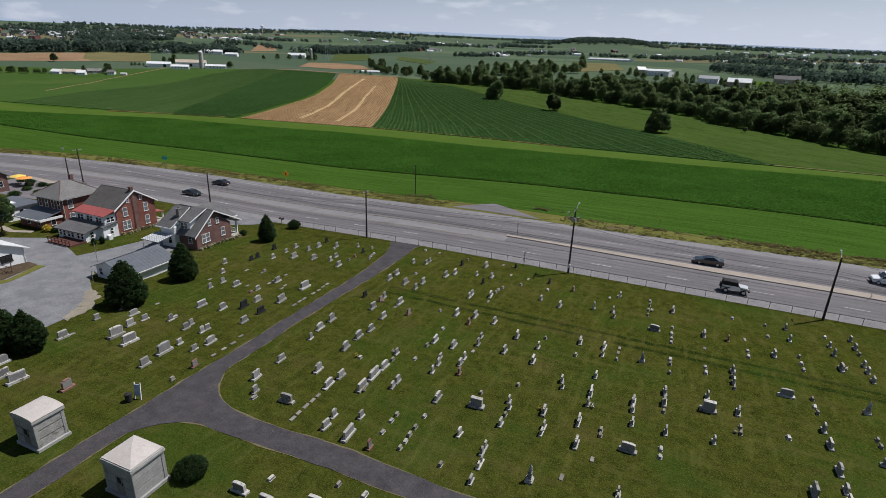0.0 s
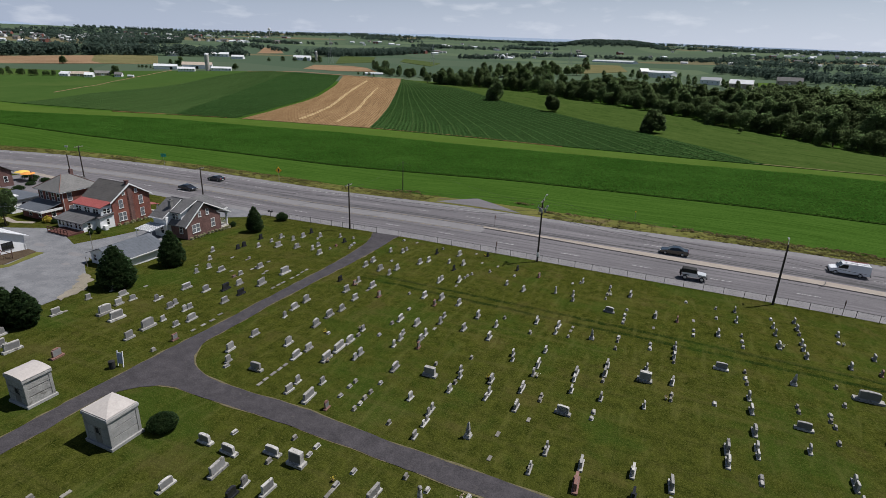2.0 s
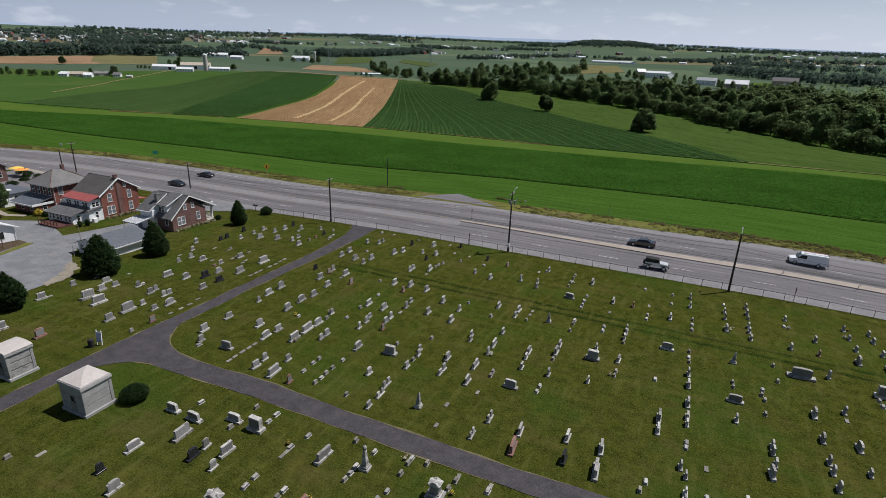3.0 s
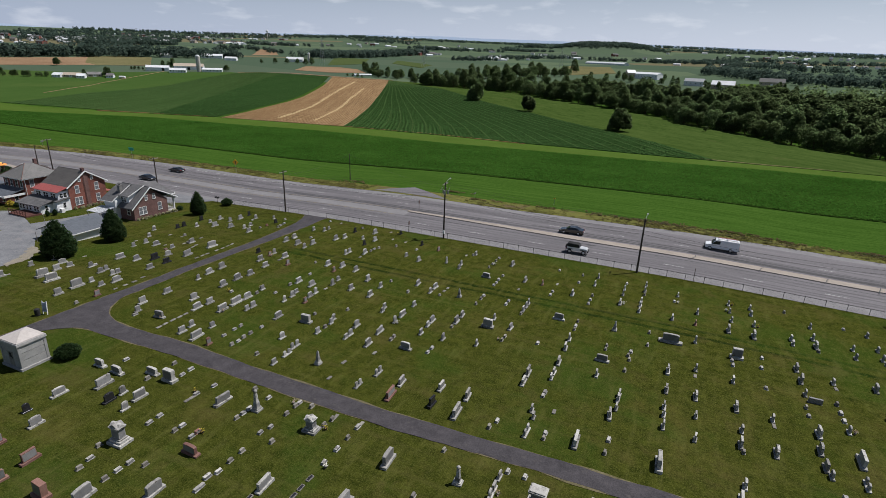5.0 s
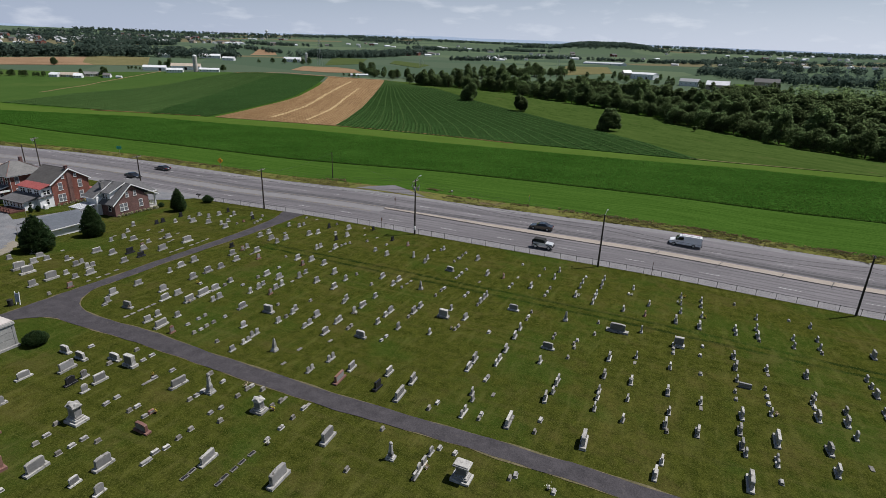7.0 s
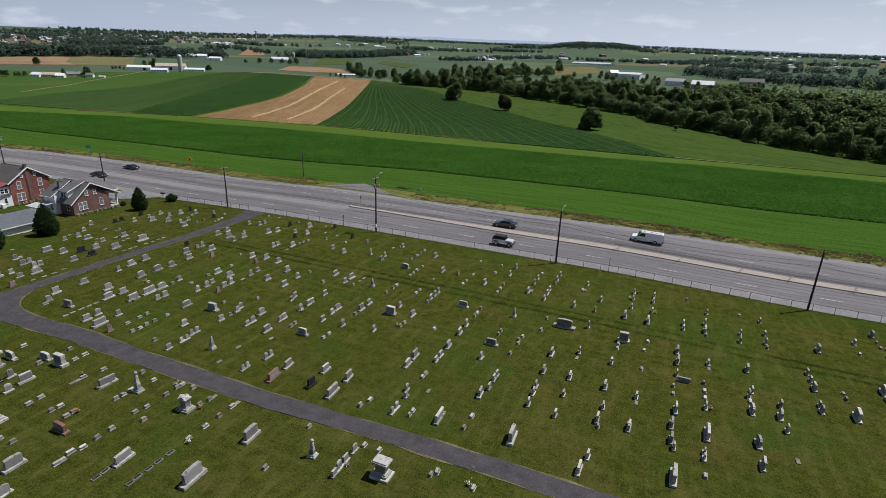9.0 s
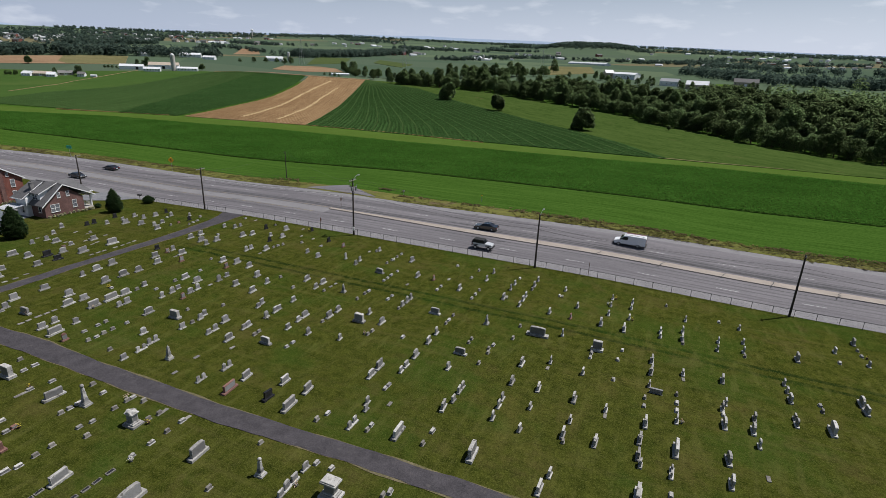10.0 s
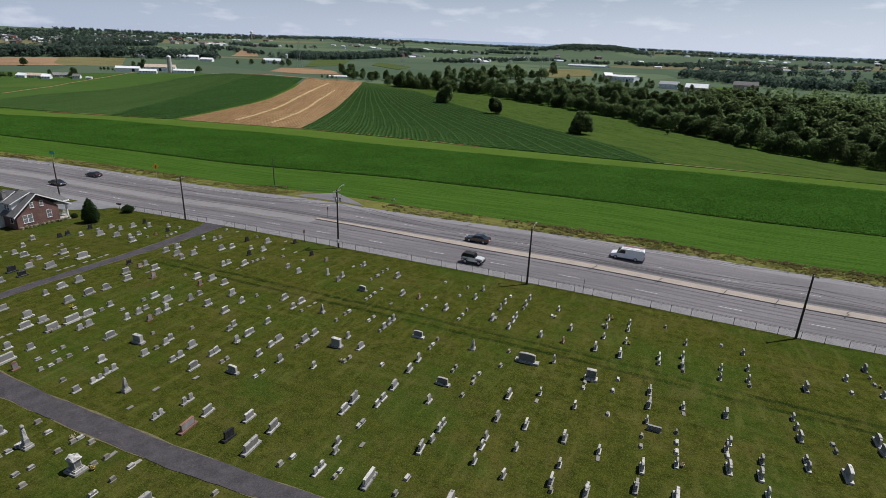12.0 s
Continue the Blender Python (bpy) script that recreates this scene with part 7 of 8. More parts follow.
# red brick house with a hipped slate roof
a = House("hipped_house", "square red brick house with a weathered grey hipped roof", "house", -107.6, 65.6, -1.7, "houses by the yard")
a.add("brick_wall", boxes((-111.2, 61.8, -1.7, -104.0, 69.4, 3.6)), M_BRICK)
bm = bmesh.new()
e = [bm.verts.new(p) for p in ((-111.8, 61.2, 3.5), (-103.4, 61.2, 3.5), (-103.4, 70.0, 3.5), (-111.8, 70.0, 3.5))]
t = [bm.verts.new(p) for p in ((-107.9, 64.9, 6.0), (-107.3, 66.3, 6.0))]
bm.faces.new(e[::-1])
bm.faces.new((e[0], e[1], t[0]))
bm.faces.new((e[1], e[2], t[1], t[0]))
bm.faces.new((e[2], e[3], t[1]))
bm.faces.new((e[3], e[0], t[0], t[1]))
a.add("hipped_roof", bm, M_SLATE, "weathered slate hipped roof")
for p, q in (((-111.8, 61.2, 3.55), (-107.9, 64.9, 6.05)), ((-103.4, 61.2, 3.55), (-107.9, 64.9, 6.05)), ((-103.4, 70.0, 3.55), (-107.3, 66.3, 6.05))):
    a.add("hip_cap", tubes((p, q, 0.06), sides=6), M_BRICK_DARK)
a.add("dormer", prism([(66.6, 4.0), (69.0, 4.0), (69.0, 4.9), (67.8, 5.4), (66.6, 4.9)], -110.0, -106.6, "x"), M_SLATE, "flat grey roof dormer")
a.add("chimney", boxes((-111.1, 68.4, 3.6, -110.5, 69.0, 6.2)), M_BRICK_DARK, "red brick chimney")
a.add("fascia", boxes((-111.75, 61.25, 3.34, -103.45, 69.95, 3.5)), M_TRIM)
for y in (63.4, 67.8):
    a.window("+x", -104.0, y, 1.5, 0.9, 1.6, glass=M_PANE)
    a.window("+x", -104.0, y, -1.1, 0.9, 1.6, glass=M_PANE)
for x in (-110.2, -108.4, -106.6, -104.9):
    a.window("-y", 61.8, x, 1.5, 0.8, 1.6)
a.add("side_wing", boxes((-111.6, 58.4, -1.7, -104.4, 61.8, 0.3)), M_BRICK)
a.slope("wing_roof", 0, 57.6, 0.2, 0, 61.8, 1.25, "x", -112.0, -104.2, M_METAL_ROOF, 0.1, "blue-grey metal wing roof", ribs=0.8)
a.add("wing_fascia", boxes((-112.0, 57.5, 0.05, -104.2, 57.62, 0.32), (-104.26, 57.5, 0.05, -104.14, 61.8, 0.5)), M_TRIM)
a.window("+x", -104.4, 60.0, -1.0, 0.8, 1.2)
a.window("-y", 58.4, -106.0, -1.0, 0.8, 1.2)
a.window("-y", 58.4, -109.0, -1.0, 0.8, 1.2)
a.add("downpipe", tubes(((-103.93, 62.0, -1.7), (-103.93, 62.0, 3.4), 0.05)), M_TRIM)
flat = House("flat_annex", "low grey flat-roofed annex beside the houses", "building", -119, 61.0, -1.8)
flat.add("wall", boxes((-123.0, 58.0, -1.8, -114.6, 64.0, 0.9)), M_SIDING)
flat.add("roof", boxes((-123.3, 57.7, 0.9, -114.3, 64.3, 1.1)), M_METAL_ROOF, "flat grey metal roof")
flat.add("roof_hatch", boxes((-118.5, 60.2, 1.1, -117.2, 61.2, 1.3)), M_TRIM)
flat.window("+x", -114.6, 60.5, -0.8, 0.8, 1.2)
shop = House("corner_building", "dark gabled roadside building with pale trim", "building", -148, 66.0, -1.9)
shop.add("wall", prism([(60.5, -1.9), (69.5, -1.9), (69.5, 1.8), (65.0, 4.6), (60.5, 1.8)], -156.0, -141.0, "x"), M_BRICK_DARK)
shop.slope("roof", 0, 60.0, 1.5, 0, 65.05, 4.7, "x", -156.3, -140.6, M_SHINGLE_BROWN)
shop.slope("roof", 0, 70.0, 1.5, 0, 64.95, 4.7, "x", -156.3, -140.6, M_SHINGLE_BROWN)
shop.add("arch_door", prism([(63.6, -1.9), (66.4, -1.9), (66.4, 0.6), (65.9, 1.3), (65.0, 1.6), (64.1, 1.3), (63.6, 0.6)], -141.02, -140.94, "x"), M_TRIM, "pale arched doorway")
shop.window("+x", -141.0, 62.0, -0.6, 0.8, 1.3)
shop.window("+x", -141.0, 68.0, -0.6, 0.8, 1.3)

shop.root.matrix_basis = pose(-147, 69.1, -1.9)

# long garage with a grey metal roof
gz = -1.3
g2 = House("garage", "long low white garage with grey ribbed metal roof", "garage", -72, 51.7, gz)
g2.add("wall", prism([(-75.2, gz), (-68.8, gz), (-68.8, 0.45), (-72.3, 1.75), (-75.2, 0.75)], 47.6, 55.6, "y"), M_SIDING)
g2.slope("roof", -68.3, 0, 0.3, -72.3, 0, 1.85, "y", 47.1, 56.0, M_METAL_ROOF, 0.07, "grey ribbed metal roof", ribs=0.6)
g2.slope("roof", -75.7, 0, 0.55, -72.3, 0, 1.85, "y", 47.1, 56.0, M_METAL_ROOF, 0.07, "grey ribbed metal roof", ribs=0.6)
for k in range(24):
    g2.add("wall_rib", boxes((-68.81, 47.7 + 0.33 * k, gz, -68.775, 47.78 + 0.33 * k, 0.4)), M_TRIM)
g2.add("fascia", boxes((-68.34, 47.08, 0.2, -68.26, 56.02, 0.36)), M_TRIM)
g2.window("-y", 47.6, -74.2, -0.5, 0.7, 1.0)
g2.add("door", boxes((-72.6, 47.54, gz, -71.6, 47.62, 0.75)), M_TRIM, "white side door")

# white outbuilding by the yard, with an old iron farm implement before it
w = House("white_outbuilding", "white sided outbuilding with pale grey gabled roof", "building", -93, 42.5, -0.9)
wz = -1.0
w.add("wall", prism([(36.5, wz), (46.2, wz), (46.2, 1.5), (41.3, 3.7), (36.5, 1.5)], -104.0, -89.4, "x"), M_SIDING)
w.slope("roof", 0, 46.8, 1.25, 0, 41.25, 3.75, "x", -104.5, -88.9, M_WHITE_ROOF, 0.12, "pale grey roof", ribs=0.9)
w.slope("roof", 0, 35.9, 1.25, 0, 41.35, 3.75, "x", -104.5, -88.9, M_WHITE_ROOF, 0.12, "pale grey roof", ribs=0.9)
w.window("+x", -89.4, 43.6, 0.0, 0.8, 1.0, M_DARK, double=True)
w.add("downpipe", tubes(((-89.3, 46.1, wz), (-89.3, 46.1, 1.4), 0.05)), M_TRIM)
bed = sheet("planting_bed", [(-89.3, 38.0), (-84.0, 39.6), (-84.6, 41)], [(-89.3, 46.4), (-87.2, 46.3), (-86.6, 46)], 8, 6, 0.10, M_BARK, "mulched bed with a grass rim beside the outbuilding", "bed")
sheet("bed_lawn", [(-89.0, 35.5), (-83.0, 38.4), (-82.6, 39.8), (-85.4, 46.6)], [(-89.0, 38.0), (-84.0, 39.8), (-83.8, 40.4), (-86.8, 46.2)], 16, 4, 0.09, M_VERGE, "narrow lawn rim round the bed", "lawn")
imp = thing("farm_implement", "old rusty iron hay rake on spoked wheels", "farm implement", pose(-86.9, 41.2, z_at(-86.9, 41.2) + 0.1, 0, 0, 60))


def spoked_wheel(parent, x, y, r):
    wh = part("wheel", tubes(*[((x, y + r * math.cos(2 * math.pi * i / 16), r + r * math.sin(2 * math.pi * i / 16)), (x, y + r * math.cos(2 * math.pi * (i + 1) / 16), r + r * math.sin(2 * math.pi * (i + 1) / 16)), 0.035) for i in range(16)], sides=5), M_RUST, parent)
    for i in range(8):
        a = math.pi * i / 4
        part("spoke", tubes(((x, y, r), (x, y + r * math.cos(a), r + r * math.sin(a)), 0.018), sides=4), M_RUST, wh)


for x, r in ((-1.4, 0.7), (1.4, 0.7)):
    spoked_wheel(imp, x, 0, r)
part("axle", tubes(((-1.4, 0, 0.7), (1.4, 0, 0.7), 0.05)), M_RUST, imp)
part("frame", tubes(((-1.2, 0, 0.75), (-0.3, 1.9, 0.6), 0.05), ((1.2, 0, 0.75), (0.3, 1.9, 0.6), 0.05), ((0, 0, 0.8), (0, 2.6, 0.5), 0.05), ((0, -0.3, 0.9), (0, -0.3, 1.5), 0.04)), M_RUST, imp)
part("seat", boxes((-0.22, -0.5, 1.45, 0.22, -0.12, 1.52), bevel=0.02), M_RUST, imp)
for k in range(9):
    x = -1.2 + 0.3 * k
    part("tine", tubes(((x, -0.1, 0.7), (x, -0.55, 0.75), 0.018), ((x, -0.55, 0.75), (x, -0.5, 0.08), 0.018), sides=4), M_RUST, imp)
# planters, umbrella and hedges past the houses
for x, y, r, h, s in ((-122.0, 72.0, 1.1, 1.4, 51), (-119.2, 74.0, 1.3, 1.2, 52), (-125.0, 71.0, 0.9, 1.2, 53), (-127.0, 74.5, 1.2, 1.0, 54), (-116.5, 71.5, 1.2, 1.5, 55), (-101.6, 58.4, 0.8, 1.3, 56), (-89.0, 58.3, 0.5, 1.5, 57), (-89.6, 57.2, 0.45, 1.4, 58), (-71.9, 74.0, 0.7, 1.2, 59)):
    evergreen("small green garden shrub beside the houses", s, x, y, r, h, 900, 0.12, False, "garden_shrub")
ys = evergreen("round yellow-leaved shrub at the corner of the brick house", 60, -103.2, 57.9, 0.85, 1.6, 1400, 0.12, False, "garden_shrub")
next(o for o in ys.children if o.name.startswith("crown")).data.materials[0] = M_SHRUB_YELLOW
# low plants and pale edging stones along the foundations
_rgp = random.Random(8)
for x, y0, y1 in ((-71.8, 64.0, 73.0), (-89.9, 63.2, 70.4)):
    y = y0
    while y < y1:
        k = evergreen("low pale green foundation plant beside the brick wall", int(y * 10), x + _rgp.uniform(-0.2, 0.2), y, _rgp.uniform(0.25, 0.4), _rgp.uniform(0.4, 0.75), 160, 0.10, False, "foundation_plant")
        next(o for o in k.children if o.name.startswith("crown")).data.materials[0] = M_PALE_PLANT
        y += _rgp.uniform(0.55, 1.0)
for x, y, cloth, word in ((-144.9, 77.5, M_UMBRELLA, "yellow"), (-141.9, 77.1, M_UMBRELLA_ORANGE, "orange")):
    um = thing("market_umbrella", "open %s garden umbrella on the patio" % word, "umbrella", pose(x, y, z_at(x, y)), "patio umbrellas")
    part("pole", tubes(((0, 0, 0), (0, 0, 2.5), 0.03)), M_TRIM, um)
    part("canopy", lathe([(1.7, 2.0), (1.65, 2.06), (0.9, 2.3), (0.03, 2.5)], 8), cloth, um)
    part("base", lathe([(0.3, 0), (0.3, 0.08), (0.05, 0.12)], 10), M_CONCRETE, um)
post = thing("carved_post", "dark red carved wooden post by the patio", "post", pose(-141.2, 77.5, z_at(-141.2, 77.5)))
part("shaft", lathe([(0.26, -0.2), (0.30, 0.5), (0.20, 1.1), (0.28, 1.7), (0.16, 2.3), (0.05, 2.6)], 10), M_BRICK_DARK, post)
tree("yard_tree", "airy light green tree at the edge of the yard", 61, 3.0, 6.8, 1.6, 3000, 0.24, pose(-106.8, 52.6, z_at(-106.8, 52.6)))

for x, y, h, r, name, label in ((-81.2, 51.8, 3.2, 0.04, "thin_pole", "thin grey steel pole by the garage"), (-73.8, 45.9, 1.7, 0.05, "yard_post", "short weathered post at the yard edge")):
    g = thing(name, label, "pole", pose(x, y, z_at(x, y)))
    part("post", tubes(((0, 0, -0.2), (0, 0, h), r, r * 0.85)), M_ARM, g)
    part("cap", boxes((-r * 1.5, -r * 1.5, h, r * 1.5, r * 1.5, h + 0.04)), M_STEEL, g)
for x, y, r, h, s in ((-147.3, 79.5, 1.2, 1.1, 71), (-143.9, 79.5, 1.2, 1.3, 72), (-138.9, 79.1, 1.3, 1.2, 73), (-132.7, 74.6, 1.3, 1.0, 74), (-141.2, 77.5, 1.1, 1.2, 75), (-136.0, 79.6, 1.2, 1.2, 76), (-126.0, 76.5, 1.3, 1.3, 77), (-134.2, 70.3, 1.4, 1.4, 78), (-137.6, 74.9, 1.2, 1.0, 79), (-131.0, 78.8, 1.3, 1.1, 80)):
    evergreen("dense garden shrub in the patio planting", s, x, y, r, h, 900, 0.13, False, "garden_shrub")

# ---- farms and the far town ----
def barn(name, label, x, y, w, d, eave, ridge, yaw, wall, roof, doors=1, windows=0):
    """A gabled building, its ridge along its own x."""
    g = thing(name, label, "building", pose(x, y, z_at(x, y), 0, 0, yaw), "farm buildings")
    part("wall", prism([(-d / 2, -1.0), (d / 2, -1.0), (d / 2, eave), (0, ridge), (-d / 2, eave)], -w / 2, w / 2, "x"), wall, g)
    rise = (ridge - eave) / (d / 2)
    for s in (1, -1):
        o = s * (d / 2 + 0.4)
        part("roof", prism([(o, eave - 0.4 * rise), (0, ridge + 0.02), (0, ridge + 0.22), (o, eave - 0.4 * rise + 0.2)], -w / 2 - 0.4, w / 2 + 0.4, "x"), roof, g)
    for k in range(doors):
        x0 = -w / 2 + w * (k + 0.5) / doors
        part("door", boxes((x0 - 1.6, -d / 2 - 0.05, -0.5, x0 + 1.6, -d / 2 + 0.02, min(3.2, eave * 0.85))), M_DARK if k % 2 else M_TRIM, g)
    for k in range(windows):
        x0 = -w / 2 + w * (k + 0.5) / windows
        part("window", boxes((x0 - 0.5, -d / 2 - 0.06, eave * 0.45, x0 + 0.5, -d / 2 + 0.02, eave * 0.45 + 1.1)), M_GLASS, g)
    return g


def silo(x, y, r, h, dome):
    g = thing("silo", "tall pale concrete silo with a domed top", "silo", pose(x, y, z_at(x, y)), "farm silos")
    part("shaft", lathe([(r, -1)] + [(r * (1.012 if i % 2 else 1.0), i * h / 12) for i in range(13)], 20), M_CONCRETE, g)
    part("dome", lathe([(r * 1.02 * math.cos(a), h + r * 0.8 * math.sin(a)) for a in (math.pi * i / 14 for i in range(7))] + [(0.05, h + r * 0.82)], 20), dome, g, "pale metal dome")
    part("ladder", boxes((-0.3, -r - 0.25, 0, 0.3, -r - 0.1, h)), M_STEEL, g)


barn("white_barn", "long low white barn with grey roof", -611, 515, 27, 11, 3.6, 6.0, 40, M_SIDING, M_WHITE_ROOF, 2)
barn("tan_barn", "long tan-roofed cattle barn", -592, 548, 36, 13, 4.5, 7.8, 40, M_SIDING, M_TAN_WALL, 3)
barn("white_barn", "low white poultry barn with windows", -572, 512, 19, 9, 3.2, 5.2, 40, M_SIDING, M_WHITE_ROOF, 1, 6)
barn("white_barn", "long low white barn beside the silo", -548, 545, 24, 9, 3.2, 5.0, 40, M_SIDING, M_WHITE_ROOF, 1, 6)
barn("white_barn", "white shed beyond the silos", -790, 780, 36, 12, 4.5, 7.5, 40, M_SIDING, M_WHITE_ROOF, 1, 5)
silo(-560, 534, 2.7, 19, M_WHITE_ROOF)
for x, y, w, yaw, wall, roof in ((-622, 395, 10, 20, M_SIDING, M_WHITE_ROOF), (-612, 404, 19, 30, M_TAN_WALL, M_TAN_WALL), (-603, 423, 14, 60, M_TAN_WALL, M_SLATE), (-597, 404, 8, 40, M_SIDING, M_WHITE_ROOF), (-580, 426, 7, 40, M_SIDING, M_SLATE)):
    barn("farm_cottage", "low country house with pale walls", x, y, w, 9, 2.6, 5.0, yaw, wall, roof, 1, 3)
barn("white_barn", "white dairy barn with low wings", -648, 838, 30, 11, 4.5, 8.0, 25, M_SIDING, M_WHITE_ROOF, 2, 5)
barn("white_barn", "small white barn by the dairy", -721, 756, 20, 11, 3.5, 6.0, 25, M_SIDING, M_WHITE_ROOF, 1, 3)
silo(-626, 850, 2.2, 15, M_WHITE_ROOF)
barn("white_barn", "white barn at the field edge", -826, 712, 18, 10, 4.0, 7.0, 20, M_SIDING, M_WHITE_ROOF, 1, 2)
barn("poultry_house", "very long white-roofed poultry house", -196, 1550, 236, 14, 3.5, 6.5, -57, M_SIDING, M_WHITE_ROOF, 2, 10)
barn("big_white_barn", "big white warehouse-like barn above the wood", -41, 915, 42, 18, 7.0, 9.5, -24, M_SIDING, M_WHITE_ROOF, 2, 9)
barn("white_barn", "tall white barn gable above the wood", -66, 915, 13, 10, 8.0, 12, 30, M_TAN_WALL, M_WHITE_ROOF, 1, 2)
barn("grey_barn", "long grey-roofed barn above the wood", 27, 815, 24, 14, 5.5, 9, -12, M_SIDING, M_STEEL, 1, 4)
barn("white_barn", "white barn with bright roof above the wood", 60, 775, 26, 15, 5.5, 10, -8, M_TAN_WALL, M_WHITE_ROOF, 1, 3)
barn("stone_house", "long tan stone farmhouse above the wood", 122, 866, 30, 11, 5.5, 10, -4, M_TAN_WALL, M_SLATE, 1, 6)
barn("white_barn", "white farm buildings on the far slope", -530, 1530, 40, 12, 5, 8.5, 20, M_SIDING, M_WHITE_ROOF, 1, 4)
barn("white_barn", "white farm buildings on the far slope", -505, 1560, 26, 12, 7, 11.5, 100, M_SIDING, M_WHITE_ROOF, 1, 3)
silo(-490, 1550, 2.4, 14, M_WHITE_ROOF)
barn("white_barn", "white farm shed on the far slope", -560, 1500, 16, 10, 4, 7, 10, M_SIDING, M_SLATE, 1, 2)
barn("low_shed", "low pale greenhouse beside the farm lane", -382, 644, 24, 6, 1.6, 2.6, 51, M_SIDING, M_WHITE_ROOF, 0, 0)
tk = thing("milk_tank", "small white tank beside the farm track", "tank", pose(-564.3, 428.5, z_at(-564.3, 428.5), 0, 0, 30))
part("tank", prism([(1.6 * math.cos(a), 1.5 + 1.5 * math.sin(a)) for a in (math.pi * i / 8 for i in range(16))], -3.2, 3.2, "x", 0.2), M_WHITE_ROOF, tk)
for x in (-2.2, 2.2):
    part("cradle", boxes((x - 0.2, -1.2, -0.4, x + 0.2, 1.2, 0.5)), M_CONCRETE, tk)
# far houses of the town and the scattered farms
TOWN = [barn("town_house", "far small house with pale walls and gabled roof", 0, -700 - 40 * i, w, d, e, r, 0, wall, roof, 1, 3)
        for i, (w, d, e, r, wall, roof) in enumerate(((15, 9, 5.5, 8.5, M_SIDING, M_SLATE), (13, 9, 5, 8.5, M_SIDING, M_SHINGLE), (28, 13, 5, 8, M_SIDING, M_WHITE_ROOF), (16, 10, 5.5, 9, M_TAN_WALL, M_SLATE), (22, 12, 6, 9, M_BRICK, M_SHINGLE)))]
for g in TOWN:
    g["group"] = "far town houses"
rng = np.random.default_rng(321)
_spots = []
for cx, cy, sx, sy, n in ((-1640, 1020, 90, 130, 26), (-1700, 1236, 120, 170, 34), (-1950, 1400, 200, 220, 34), (-2229, 1897, 200, 260, 30), (-1473, 1711, 70, 90, 10), (-1804, 1945, 90, 110, 14),
                          (-2500, 2400, 320, 320, 30), (-760, 1640, 30, 60, 9), (-515, 1640, 40, 60, 7), (-400, 2060, 160, 80, 12), (-1300, 2500, 220, 200, 14), (30, 2400, 160, 160, 10), (190, 2050, 60, 60, 6), (448, 3000, 240, 260, 18), (876, 3000, 320, 260, 22), (420, 1900, 120, 120, 8), (-1000, 2500, 200, 200, 8)):
    for k in range(n):
        _spots.append((cx + rng.normal() * sx, cy + rng.normal() * sy))
for i, (x, y) in enumerate(_spots[:296]):
    j = i % 5 if i < 5 else int(rng.choice(5, p=(0.26, 0.14, 0.38, 0.14, 0.08)))
    s = rng.uniform(0.8, 1.2)
    m = pose(x, y, z_at(x, y), 0, 0, rng.uniform(-30, 60)) @ Matrix.Diagonal((s, s, s, 1))
    if i < 5:
        TOWN[j].matrix_basis = m
    else:
        copy_thing(TOWN[j], m)
for x, y, h in ((-560, 800, 42), (-430, 930, 36), (-1060, 1060, 40), (-240, 1210, 34), (240, 1020, 34)):
    g = thing("lattice_pylon", "far thin steel power pylon", "pylon", pose(x, y, z_at(x, y)), "power pylons")
    part("tower", tubes(*[((sx * 3, sy * 3, 0), (sx * 0.5, sy * 0.5, h), 0.16, 0.1) for sx in (1, -1) for sy in (1, -1)], *[((-3 + 2.5 * k / 6, -3 + 2.5 * k / 6, h * k / 6), (3 - 2.5 * (k + 1) / 6, -3 + 2.5 * (k + 1) / 6, h * (k + 1) / 6), 0.08) for k in range(6)], sides=4), M_STEEL, g)
    for z in (0.7, 0.82, 0.94):
        part("arm", tubes(((-5, 0, h * z), (5, 0, h * z), 0.12), sides=4), M_STEEL, g)
wt = thing("water_tower", "far pale water tower on the skyline", "water tower", pose(-2500, 2900, z_at(-2500, 2900)))
part("stem", lathe([(4, 0), (2.5, 10), (2.5, 36)], 10), M_CONCRETE, wt)
part("tank", lathe([(3, 35), (9, 40), (9, 46), (2, 51)], 14), M_WHITE_ROOF, wt)

# ---- vehicles on the road ----
def car_body(profile, half, tumble, z_belt):
    """A body drawn from its side view, its upper part leaning in."""
    bm = prism(profile, -half, half, "x")
    for v in bm.verts:
        if v.co.z > z_belt:
            k = 1 - tumble * (v.co.z - z_belt)
            v.co.x *= k
    bmesh.ops.bevel(bm, geom=bm.edges[:], offset=0.035, segments=2, affect="EDGES", clamp_overlap=True)
    return bm


def wheels(g, half, axles, r, w=0.22):
    for y in axles:
        for s in (1, -1):
            bm = lathe([(r * 0.62, -w / 2), (r * 0.95, -w / 2), (r, -w * 0.3), (r, w * 0.3), (r * 0.95, w / 2), (r * 0.62, w / 2)], 18)
            bm.transform(Matrix.Translation((s * (half - w / 2 + 0.02), y, r)) @ Matrix.Rotation(math.pi / 2, 4, "Y"))
            t = part("tyre", bm, M_RUBBER, g)
            bm = lathe([(r * 0.60, -0.03), (r * 0.62, 0.02), (r * 0.3, 0.05), (r * 0.1, 0.06)], 14)
            bm.transform(Matrix.Translation((s * (half + 0.01), y, r)) @ Matrix.Rotation(s * math.pi / 2, 4, "Y"))
            part("rim", bm, M_CHROME, t)


